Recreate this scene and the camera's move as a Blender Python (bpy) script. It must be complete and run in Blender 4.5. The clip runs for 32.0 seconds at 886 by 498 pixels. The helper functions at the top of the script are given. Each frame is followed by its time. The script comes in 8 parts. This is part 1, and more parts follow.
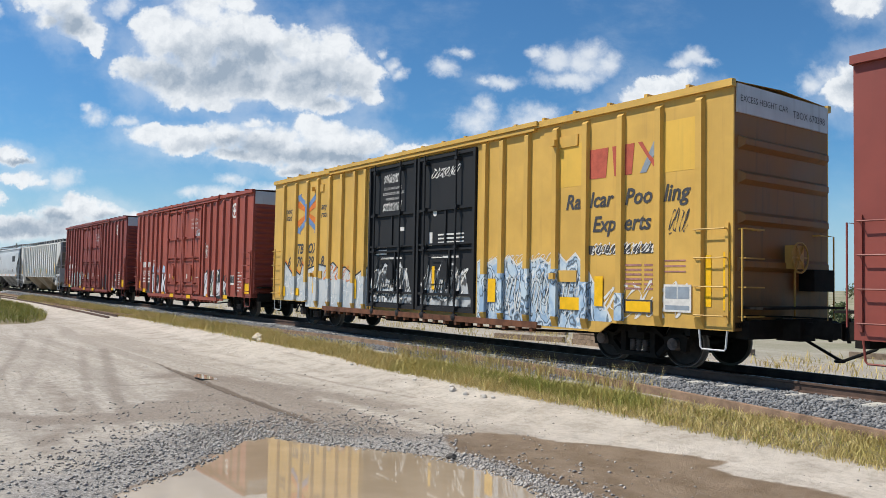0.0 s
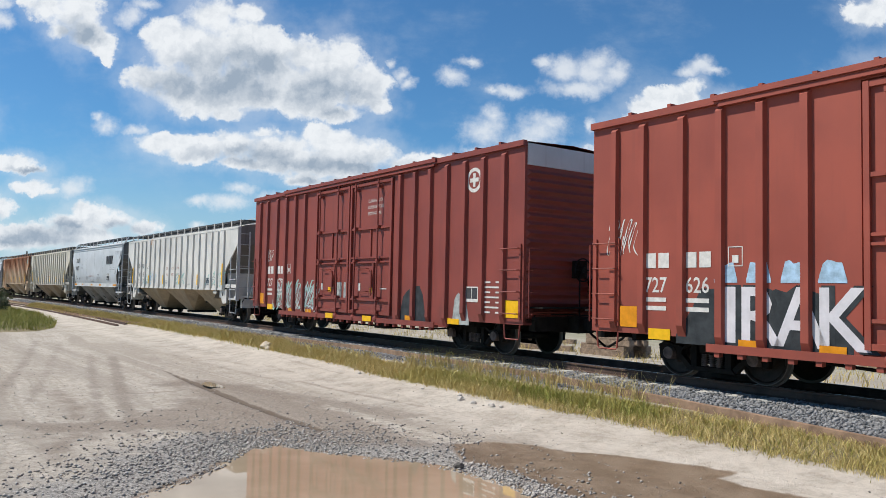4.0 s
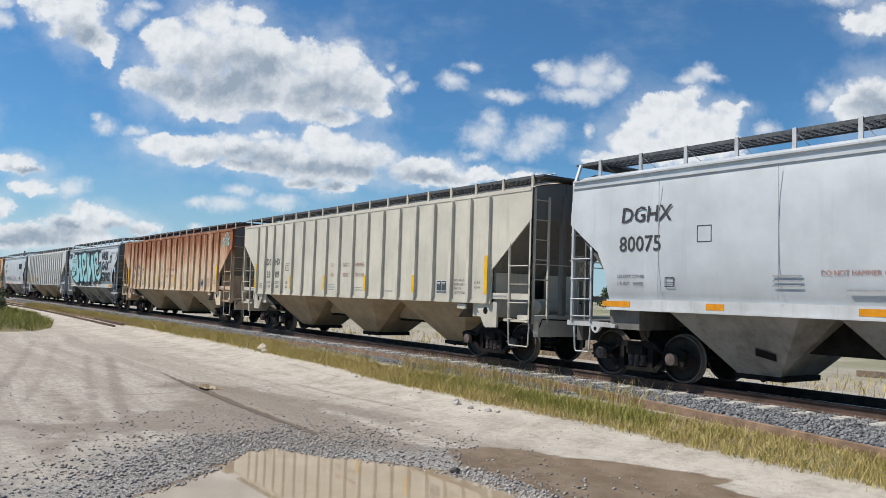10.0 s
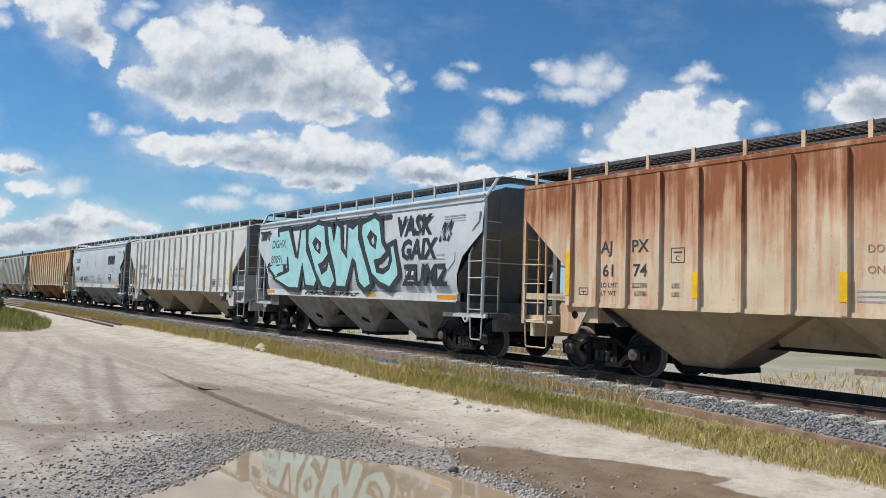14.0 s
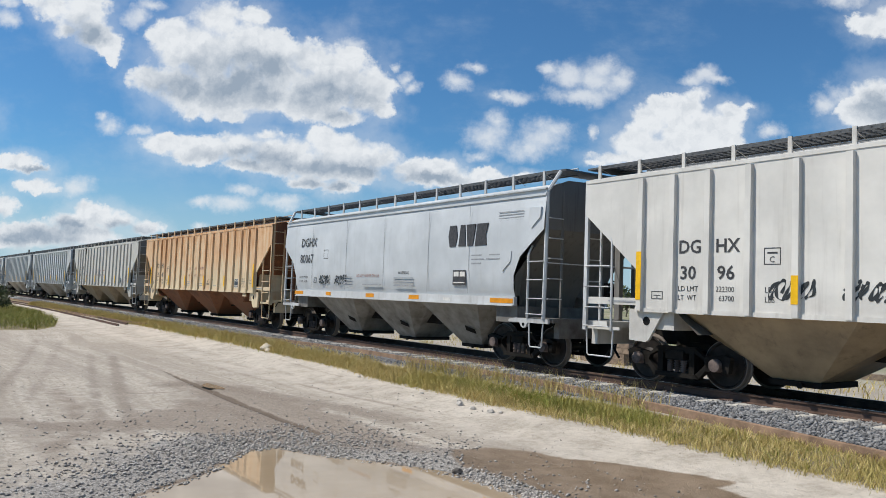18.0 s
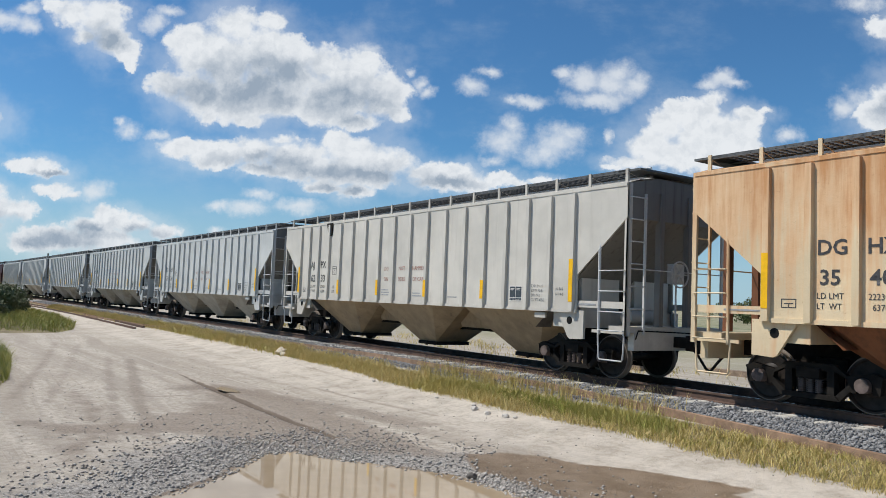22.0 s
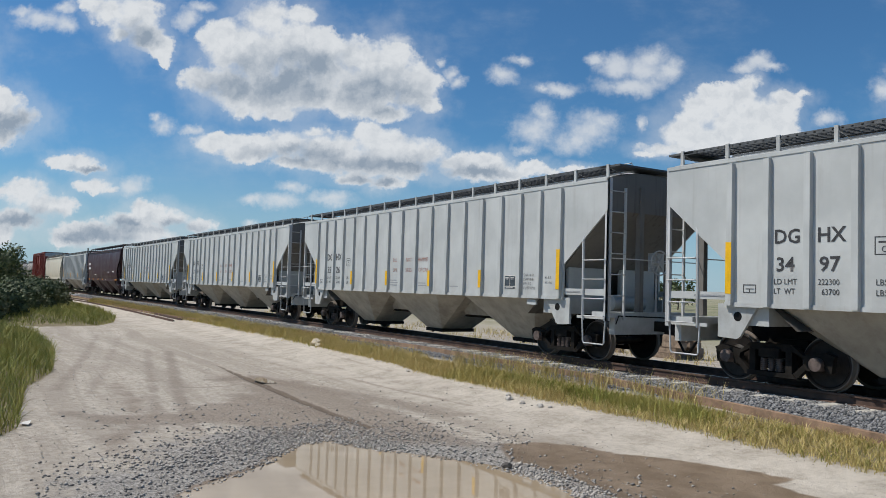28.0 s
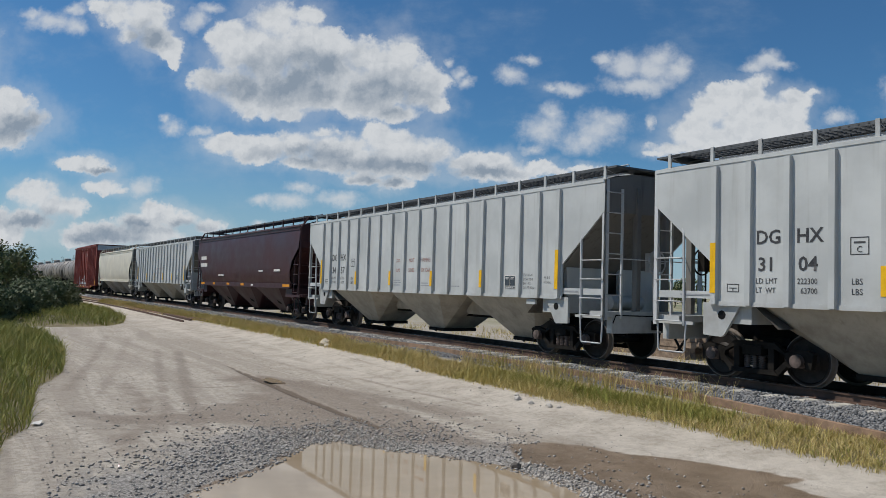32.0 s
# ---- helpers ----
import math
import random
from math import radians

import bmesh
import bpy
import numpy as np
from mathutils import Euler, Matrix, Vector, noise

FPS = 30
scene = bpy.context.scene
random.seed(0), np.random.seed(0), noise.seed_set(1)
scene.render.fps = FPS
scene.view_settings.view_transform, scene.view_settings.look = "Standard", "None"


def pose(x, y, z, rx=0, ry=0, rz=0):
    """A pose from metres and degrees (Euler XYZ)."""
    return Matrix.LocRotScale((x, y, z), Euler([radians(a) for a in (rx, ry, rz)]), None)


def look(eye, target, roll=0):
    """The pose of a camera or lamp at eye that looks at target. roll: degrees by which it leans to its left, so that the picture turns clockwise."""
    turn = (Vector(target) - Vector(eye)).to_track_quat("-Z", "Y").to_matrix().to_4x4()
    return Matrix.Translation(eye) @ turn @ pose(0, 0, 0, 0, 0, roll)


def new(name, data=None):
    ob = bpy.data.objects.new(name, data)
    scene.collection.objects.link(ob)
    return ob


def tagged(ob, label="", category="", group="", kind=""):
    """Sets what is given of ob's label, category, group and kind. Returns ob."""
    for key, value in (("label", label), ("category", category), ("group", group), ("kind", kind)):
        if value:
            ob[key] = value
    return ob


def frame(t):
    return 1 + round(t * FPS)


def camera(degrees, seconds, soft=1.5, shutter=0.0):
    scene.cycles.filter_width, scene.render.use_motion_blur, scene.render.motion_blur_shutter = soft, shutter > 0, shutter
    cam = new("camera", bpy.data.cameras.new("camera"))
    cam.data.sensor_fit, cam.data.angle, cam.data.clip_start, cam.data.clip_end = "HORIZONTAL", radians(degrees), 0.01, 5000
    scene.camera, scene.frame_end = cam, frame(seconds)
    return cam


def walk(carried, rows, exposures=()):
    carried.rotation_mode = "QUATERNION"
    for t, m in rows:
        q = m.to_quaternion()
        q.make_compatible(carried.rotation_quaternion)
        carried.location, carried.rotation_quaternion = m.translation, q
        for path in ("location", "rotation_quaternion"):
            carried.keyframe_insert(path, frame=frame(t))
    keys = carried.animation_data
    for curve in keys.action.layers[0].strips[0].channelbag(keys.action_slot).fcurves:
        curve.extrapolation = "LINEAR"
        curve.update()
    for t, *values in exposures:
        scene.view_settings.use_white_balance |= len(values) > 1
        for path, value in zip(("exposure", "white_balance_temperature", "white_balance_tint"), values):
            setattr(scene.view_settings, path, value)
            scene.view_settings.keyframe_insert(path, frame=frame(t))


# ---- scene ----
# ---- camera: hand-held, standing beside the line, turning slightly to the left ----
cam = camera(59.56, 32.0, soft=0.5)
EYE = (0.0, 0.0, 2.6)
TURNS = [  # seconds, tilt, heading, lean
    (0, 92.50, 53.97, 1.10), (0.5, 92.81, 54.01, 1.24), (1, 92.91, 53.96, 1.36), (1.5, 93.09, 54.08, 1.47),
    (2, 92.75, 54.16, 1.15), (2.5, 92.85, 54.18, 1.19), (3, 93.01, 54.48, 1.12), (3.5, 93.22, 54.51, 1.23),
    (5.5, 92.66, 54.84, 1.12), (6, 92.78, 54.56, 1.40), (6.5, 93.12, 54.56, 1.53), (7, 93.41, 54.55, 1.68),
    (7.5, 93.52, 54.75, 1.83), (8, 93.66, 54.73, 1.88), (8.5, 93.71, 54.74, 1.97), (9, 93.64, 54.72, 1.92),
    (9.5, 93.45, 54.69, 1.77), (10, 93.44, 54.45, 1.82), (10.5, 93.67, 54.39, 1.78), (11, 93.82, 54.40, 1.92),
    (11.5, 93.76, 54.69, 1.77), (12, 93.78, 54.82, 1.79), (12.5, 93.78, 54.79, 1.72), (13, 93.87, 55.11, 1.79),
    (13.5, 93.52, 54.87, 1.69), (15.5, 93.66, 52.96, 1.93), (16, 93.73, 53.48, 2.03), (16.5, 93.76, 54.03, 1.84),
    (17, 93.86, 54.23, 1.97), (17.5, 93.74, 54.43, 2.24), (18, 93.48, 54.71, 2.11), (18.5, 93.30, 55.20, 2.02),
    (19, 93.18, 55.38, 2.22), (19.5, 93.06, 55.42, 1.89), (20, 92.83, 55.60, 1.76), (20.5, 93.09, 55.86, 1.66),
    (21, 93.31, 56.01, 1.98), (21.5, 93.56, 56.11, 2.13), (22, 93.76, 55.83, 2.27), (22.5, 93.49, 55.90, 2.08),
    (23, 93.64, 56.06, 2.00), (23.5, 93.16, 56.09, 1.76), (24, 93.05, 55.87, 1.71), (24.5, 93.16, 56.71, 1.49),
    (25, 93.12, 56.95, 1.46), (25.5, 93.18, 57.10, 1.28), (26, 93.08, 57.61, 1.33), (26.5, 92.82, 58.51, 1.23),
    (28.5, 93.04, 58.22, 1.89), (29, 92.96, 58.78, 1.92), (29.5, 92.99, 58.51, 2.07), (30, 93.08, 58.77, 1.80),
    (30.5, 92.95, 58.51, 1.82), (31, 92.89, 58.43, 1.90), (31.5, 92.80, 58.90, 1.66), (32, 92.95, 58.83, 1.64),
]
walk(cam, [(t, pose(*EYE, rx, 0, rz) @ pose(0, 0, 0, 0, 0, lean)) for t, rx, rz, lean in TURNS],
     exposures=[(0, 0.08), (3.5, 0.06), (7, -0.04), (24, -0.05), (26.5, -0.14), (29, -0.30), (32, -0.42)])

# ---- daylight ----
SUN_DIR = Vector((-0.40, -0.50, 0.86)).normalized()
HEADING = radians(54.72)


def build_world():
    """A clear sky with fair-weather cumulus: puffs given by bearing and height, broken up by noise."""
    heaps = dict(
        big=[(-0.27, 0.262, 0.045, 0.036), (-0.244, 0.25, 0.034, 0.022), (-0.3, 0.256, 0.036, 0.03), (-0.312, 0.354, 0.036, 0.027), (-0.26, 0.357, 0.021, 0.015), (-0.363, 0.325, 0.031, 0.026), (-0.325, 0.309, 0.063, 0.038), (-0.266, 0.315, 0.044, 0.036), (-0.388, 0.269, 0.031, 0.02), (-0.348, 0.259, 0.046, 0.03), (-0.305, 0.241, 0.038, 0.019), (-0.282, 0.227, 0.028, 0.01), (-0.334, 0.23, 0.016, 0.013), (-0.231, 0.294, 0.044, 0.034), (-0.184, 0.305, 0.037, 0.023), (-0.145, 0.293, 0.041, 0.034), (-0.104, 0.263, 0.031, 0.032), (-0.086, 0.239, 0.015, 0.013), (-0.165, 0.264, 0.053, 0.034), (-0.181, 0.239, 0.038, 0.019), (-0.142, 0.229, 0.037, 0.01)],
        mid=[(-0.368, 0.186, 0.033, 0.015), (-0.318, 0.183, 0.044, 0.015), (-0.328, 0.174, 0.044, 0.013), (-0.265, 0.187, 0.037, 0.019), (-0.22, 0.176, 0.051, 0.024), (-0.238, 0.2, 0.019, 0.01), (-0.164, 0.204, 0.019, 0.013), (-0.14, 0.191, 0.044, 0.022), (-0.097, 0.178, 0.04, 0.021), (-0.161, 0.164, 0.059, 0.019), (-0.117, 0.158, 0.044, 0.015), (-0.176, 0.142, 0.026, 0.01), (-0.138, 0.136, 0.022, 0.01), (-0.258, 0.162, 0.037, 0.01)],
        band=[(-0.043, 0.165, 0.028, 0.013), (-0.004, 0.163, 0.033, 0.016), (-0.022, 0.152, 0.044, 0.013), (0.016, 0.152, 0.026, 0.013), (0.047, 0.16, 0.029, 0.01), (0.07, 0.158, 0.022, 0.007), (0.106, 0.161, 0.022, 0.006)],
        corner=[(-0.521, 0.364, 0.03, 0.02), (-0.491, 0.356, 0.039, 0.027), (-0.474, 0.33, 0.031, 0.024), (-0.447, 0.314, 0.018, 0.017), (-0.439, 0.296, 0.009, 0.011), (-0.545, 0.374, 0.019, 0.009), (-0.508, 0.331, 0.018, 0.012)],
        edge=[(-0.558, 0.154, 0.037, 0.011), (-0.536, 0.148, 0.022, 0.007), (-0.527, 0.124, 0.026, 0.01), (-0.508, 0.119, 0.015, 0.006), (-0.466, 0.092, 0.017, 0.013), (-0.448, 0.087, 0.026, 0.013), (-0.48, 0.076, 0.036, 0.013), (-0.422, 0.081, 0.029, 0.013), (-0.385, 0.075, 0.023, 0.01), (-0.522, 0.06, 0.051, 0.015), (-0.555, 0.054, 0.036, 0.015), (-0.579, 0.095, 0.025, 0.016), (-0.486, 0.06, 0.073, 0.015)],
        tower=[(0.326, 0.275, 0.016, 0.012), (0.313, 0.26, 0.024, 0.017), (0.283, 0.254, 0.028, 0.018), (0.264, 0.238, 0.025, 0.023), (0.308, 0.229, 0.045, 0.03), (0.353, 0.231, 0.033, 0.026), (0.369, 0.254, 0.024, 0.012), (0.391, 0.262, 0.01, 0.006), (0.249, 0.208, 0.037, 0.022), (0.22, 0.189, 0.037, 0.01), (0.198, 0.181, 0.018, 0.006), (0.287, 0.199, 0.059, 0.022), (0.346, 0.204, 0.044, 0.022)],
        right=[(0.561, 0.286, 0.034, 0.026), (0.578, 0.264, 0.045, 0.034), (0.54, 0.26, 0.034, 0.023), (0.56, 0.378, 0.034, 0.017), (0.574, 0.391, 0.023, 0.015), (0.636, 0.283, 0.052, 0.045), (0.645, 0.39, 0.045, 0.023)],
        left=[(-0.675, 0.231, 0.04, 0.025), (-0.657, 0.212, 0.044, 0.028), (-0.68, 0.195, 0.048, 0.02), (-0.632, 0.216, 0.021, 0.016), (-0.73, 0.207, 0.049, 0.031), (-0.626, 0.112, 0.032, 0.019), (-0.602, 0.097, 0.04, 0.017), (-0.641, 0.076, 0.048, 0.019), (-0.672, 0.06, 0.04, 0.023), (-0.72, 0.068, 0.048, 0.031)],
        beyond=[(-0.8, 0.3, 0.08, 0.05), (-0.1, 0.5, 0.1, 0.05), (0.25, 0.55, 0.12, 0.06), (-0.5, 0.52, 0.1, 0.05), (0.8, 0.32, 0.1, 0.05)])
    thin = dict(
        pair=[(0.064, 0.231, 0.018, 0.013), (0.054, 0.21, 0.03, 0.019), (0.04, 0.183, 0.016, 0.009), (0.127, 0.211, 0.03, 0.024), (0.138, 0.223, 0.019, 0.015), (0.109, 0.197, 0.027, 0.016), (0.19, 0.222, 0.006, 0.01)],
        wisps=[(0.085, 0.265, 0.027, 0.009), (0.063, 0.263, 0.01, 0.005), (0.132, 0.303, 0.013, 0.009), (0.159, 0.296, 0.027, 0.015), (0.203, 0.305, 0.024, 0.015), (0.192, 0.29, 0.034, 0.019), (0.226, 0.291, 0.019, 0.017), (0.174, 0.27, 0.045, 0.011), (0.334, 0.303, 0.019, 0.011), (0.319, 0.294, 0.015, 0.009), (0.352, 0.296, 0.015, 0.007)],
        shreds=[(-0.416, 0.351, 0.018, 0.018), (-0.398, 0.366, 0.024, 0.008), (-0.131, 0.327, 0.024, 0.011), (-0.4, 0.2, 0.015, 0.007), (-0.476, 0.123, 0.022, 0.012), (-0.441, 0.207, 0.016, 0.013), (-0.449, 0.218, 0.008, 0.007), (-0.277, 0.109, 0.028, 0.01), (-0.264, 0.128, 0.02, 0.008), (-0.212, 0.115, 0.035, 0.01), (-0.314, 0.111, 0.015, 0.007), (-0.316, 0.08, 0.011, 0.006), (-0.06, 0.281, 0.011, 0.012), (-0.047, 0.27, 0.011, 0.008), (-0.072, 0.299, 0.007, 0.008)],
        veils=[(0.494, 0.269, 0.018, 0.014), (0.517, 0.277, 0.027, 0.019), (0.517, 0.407, 0.029, 0.012), (0.42, 0.23, 0.018, 0.011), (0.007, 0.279, 0.019, 0.012), (0.033, 0.302, 0.016, 0.008), (-0.579, 0.346, 0.018, 0.012), (-0.584, 0.368, 0.022, 0.008)],
        shreds_left=[(-0.618, 0.351, 0.034, 0.013), (-0.643, 0.361, 0.016, 0.008), (-0.722, 0.333, 0.033, 0.016)])
    shaded = [(-0.297, 0.273, 0.078, 0.032), (-0.257, 0.289, 0.052, 0.023), (-0.144, 0.255, 0.052, 0.026), (-0.211, 0.257, 0.044, 0.023), (-0.133, 0.16, 0.062, 0.013), (-0.258, 0.171, 0.066, 0.01), (-0.206, 0.16, 0.044, 0.01), (-0.161, 0.139, 0.044, 0.007), (-0.544, 0.055, 0.065, 0.012), (-0.472, 0.07, 0.044, 0.009), (0.192, 0.281, 0.027, 0.011), (-0.474, 0.323, 0.027, 0.017), (0.057, 0.201, 0.024, 0.013), (0.113, 0.193, 0.024, 0.011), (-0.536, 0.146, 0.029, 0.004), (0.565, 0.265, 0.034, 0.019), (-0.022, 0.151, 0.044, 0.007), (-0.436, 0.069, 0.051, 0.007), (-0.665, 0.199, 0.048, 0.02), (-0.713, 0.195, 0.048, 0.023), (-0.625, 0.074, 0.056, 0.012)]
    world = bpy.data.worlds.new("sky")
    scene.world = world
    world.use_nodes = True
    nt = world.node_tree
    nt.nodes.clear()
    link = nt.links.new

    def node(kind, **settings):
        n = nt.nodes.new(kind)
        for k, v in settings.items():
            if k == "operation":
                n.operation = v
        return n

    def vmath(op, a, b=None, c=None):
        n = node("ShaderNodeVectorMath", operation=op)
        for i, x in enumerate((a, b, c)):
            if x is None:
                continue
            if isinstance(x, (tuple, Vector)):
                n.inputs[i].default_value = x
            else:
                link(x, n.inputs[i])
        return n.outputs["Value"] if op in ("LENGTH", "DOT_PRODUCT") else n.outputs["Vector"]

    def fmath(op, a, b=None, c=None, clamp=False):
        n = node("ShaderNodeMath", operation=op)
        n.use_clamp = clamp
        for i, x in enumerate((a, b, c)):
            if x is None:
                continue
            if isinstance(x, (int, float)):
                n.inputs[i].default_value = x
            else:
                link(x, n.inputs[i])
        return n.outputs[0]

    def step(x, lo, hi):
        n = nt.nodes.new("ShaderNodeMapRange")
        n.interpolation_type = "SMOOTHSTEP"
        link(x, n.inputs["Value"])
        n.inputs["From Min"].default_value, n.inputs["From Max"].default_value = lo, hi
        return n.outputs["Result"]

    def tex(vec, scale, detail, rough=0.55):
        n = nt.nodes.new("ShaderNodeTexNoise")
        link(vec, n.inputs["Vector"])
        n.inputs["Scale"].default_value, n.inputs["Detail"].default_value, n.inputs["Roughness"].default_value = scale, detail, rough
        return n

    def mixc(fac, a, b):
        n = nt.nodes.new("ShaderNodeMix")
        n.data_type = "RGBA"
        for s, x in ((n.inputs[0], fac), (n.inputs[6], a), (n.inputs[7], b)):
            if isinstance(x, tuple):
                s.default_value = (*x, 1)
            elif isinstance(x, (int, float)):
                s.default_value = x
            else:
                link(x, s)
        return n.outputs[2]

    way = nt.nodes.new("ShaderNodeTexCoord").outputs["Generated"]
    ahead = fmath("MAXIMUM", vmath("DOT_PRODUCT", way, (-math.sin(HEADING), math.cos(HEADING), 0.0)), 0.05)
    u = fmath("DIVIDE", vmath("DOT_PRODUCT", way, (math.cos(HEADING), math.sin(HEADING), 0.0)), ahead)
    v = fmath("DIVIDE", vmath("DOT_PRODUCT", way, (0.0, 0.0, 1.0)), ahead)
    comb = nt.nodes.new("ShaderNodeCombineXYZ")
    link(u, comb.inputs[0])
    link(v, comb.inputs[1])
    flat = comb.outputs[0]
    p = flat
    for scale, detail, amount in ((15.0, 3.0, 0.022), (52.0, 3.0, 0.016), (150.0, 3.0, 0.008)):
        shift = vmath("SUBTRACT", tex(flat, scale, detail, 0.6).outputs["Color"], (0.5, 0.5, 0.5))
        p = vmath("MULTIPLY_ADD", shift, (amount, amount * 0.85, 0.0), p)

    def field(groups, grow, blend):
        """1 in the heart of a puff, 0 at its rim."""
        best = None
        for puffs in groups:
            for cu, cv, ru, rv in puffs:
                ru, rv = ru * grow, rv * grow
                d = vmath("LENGTH", vmath("MULTIPLY_ADD", p, (1 / ru, 1 / rv, 0.0), (-cu / ru, -cv / rv, 0.0)))
                best = d if best is None else fmath("SMOOTH_MIN", best, d, blend)
        return fmath("SUBTRACT", 1.0, best)

    grain = fmath("SUBTRACT", tex(flat, 42.0, 8.0, 0.64).outputs["Fac"], 0.5)
    lump = fmath("SUBTRACT", tex(flat, 17.0, 4.0, 0.55).outputs["Fac"], 0.5)
    heap = fmath("MULTIPLY_ADD", grain, 0.75, field(heaps.values(), 1.17, 0.40))
    slight = fmath("MULTIPLY_ADD", grain, 1.3, fmath("MULTIPLY_ADD", lump, 0.7, field(thin.values(), 1.22, 0.4)))
    # crisp heads here, ragged soft rims there
    width = fmath("MULTIPLY_ADD", step(lump, -0.16, 0.16), 0.62, 0.26)
    edge = fmath("DIVIDE", fmath("ADD", heap, 0.12), width, clamp=True)
    solid = fmath("MULTIPLY", fmath("MULTIPLY", edge, edge), fmath("MULTIPLY_ADD", edge, -2.0, 3.0))
    gauze = fmath("MULTIPLY", step(slight, -0.25, 1.05), 0.80)
    veil = fmath("MULTIPLY", step(fmath("MULTIPLY_ADD", lump, 2.0, heap), -0.9, 0.5), 0.30)
    cover = fmath("MAXIMUM", fmath("MULTIPLY", solid, 0.98), fmath("MAXIMUM", gauze, veil))
    wisp = fmath("MULTIPLY", step(tex(vmath("MULTIPLY", flat, (1.0, 1.8, 1.0)), 6.0, 7.0, 0.62).outputs["Fac"], 0.46, 0.78), 0.20)
    # the sun stands high to the left: billows are bright above, grey within and below
    relief = fmath("SUBTRACT", tex(vmath("ADD", p, (-0.005, 0.009, 0.0)), 38.0, 6.0, 0.6).outputs["Fac"], tex(p, 38.0, 6.0, 0.6).outputs["Fac"])
    grey = fmath("MULTIPLY", step(fmath("MULTIPLY_ADD", lump, 1.2, field([shaded], 1.25, 0.4)), -0.55, 0.85), step(heap, 0.0, 0.8))
    shade = fmath("MULTIPLY_ADD", fmath("MULTIPLY", relief, step(heap, 0.0, 0.6)), 1.0, fmath("MULTIPLY_ADD", grey, 0.95, 0.06), clamp=True)
    cloud = mixc(shade, (0.84, 0.87, 0.90), (0.33, 0.405, 0.50))
    out, bg = nt.nodes.new("ShaderNodeOutputWorld"), nt.nodes.new("ShaderNodeBackground")
    sky = nt.nodes.new("ShaderNodeTexSky")
    sky.sky_type = "NISHITA"
    sky.sun_disc = False
    sky.sun_elevation = math.asin(SUN_DIR.z)
    sky.sun_rotation = math.atan2(SUN_DIR.x, SUN_DIR.y)
    sky.air_density, sky.dust_density, sky.ozone_density = 1.0, 0.3, 3.0
    blue = mixc(1.0, sky.outputs[0], sky.outputs[0])
    tone = nt.nodes.new("ShaderNodeVectorMath")
    tone.operation = "MULTIPLY"
    link(blue, tone.inputs[0])
    tone.inputs[1].default_value = (0.047, 0.083, 0.106)
    haze = fmath("SUBTRACT", 1.0, step(v, 0.0, 0.20))
    base = mixc(fmath("MULTIPLY", haze, 0.75), tone.outputs[0], (0.43, 0.60, 0.72))
    base = mixc(wisp, base, (0.62, 0.70, 0.78))
    full = mixc(cover, base, cloud)
    bg.inputs["Strength"].default_value = 1.0
    link(full, bg.inputs["Color"])
    link(bg.outputs[0], out.inputs["Surface"])


build_world()
sun = new("sun", bpy.data.lights.new("sun", "SUN"))
sun.data.energy, sun.data.angle, sun.data.color = 5.0, radians(0.53), (1.0, 0.945, 0.86)
sun.matrix_world = look((0, 0, 60), Vector((0, 0, 60)) - SUN_DIR)

# ---- numbers of the plan ----
RAIL = 1.071        # top of the rails
TRACK_Y = 13.27      # centre line of the track in front of the camera
WATER = 0.20
RUN = [  # seconds, metres that the train has rolled
    (0, 0.00), (1, 8.43), (2, 16.82), (3, 25.11), (4, 33.54), (5, 42.01), (6, 50.53), (7, 59.21),
    (8, 68.01), (9, 76.77), (10, 85.42), (11, 94.16), (12, 103.07), (13, 112.08), (14, 121.03), (15, 129.97),
    (16, 138.88), (17, 147.76), (18, 156.65), (19, 165.60), (20, 174.52), (21, 183.53), (22, 192.59), (23, 201.64),
    (24, 210.69), (25, 219.71), (26, 228.72), (27, 237.89), (28, 247.09), (29, 256.32), (30, 265.64), (31, 275.03),
    (32, 284.41),
]


def bend(s):
    """How far the line has swung towards the camera's side, s metres down the track."""
    return 0.0205 * 6.0 * np.logaddexp(0.0, (np.asarray(s, float) - 35.0) / 6.0)


def rolled(t):
    return float(np.interp(t, [a for a, _ in RUN], [b for _, b in RUN]))


def profile(n):
    """Height of the ground across the line."""
    return np.interp(n, [-60, -8, 3, 7.5, 9.0, 10.2, 10.7, 11.2, 11.95, 14.6, 15.6, 17, 60, 400, 3000],
                     [0.5, 0.3, 0.25, 0.25, 0.32, 0.50, 0.60, 0.70, 0.88, 0.88, 0.50, 0.35, 0.3, 0.3, 0.3])


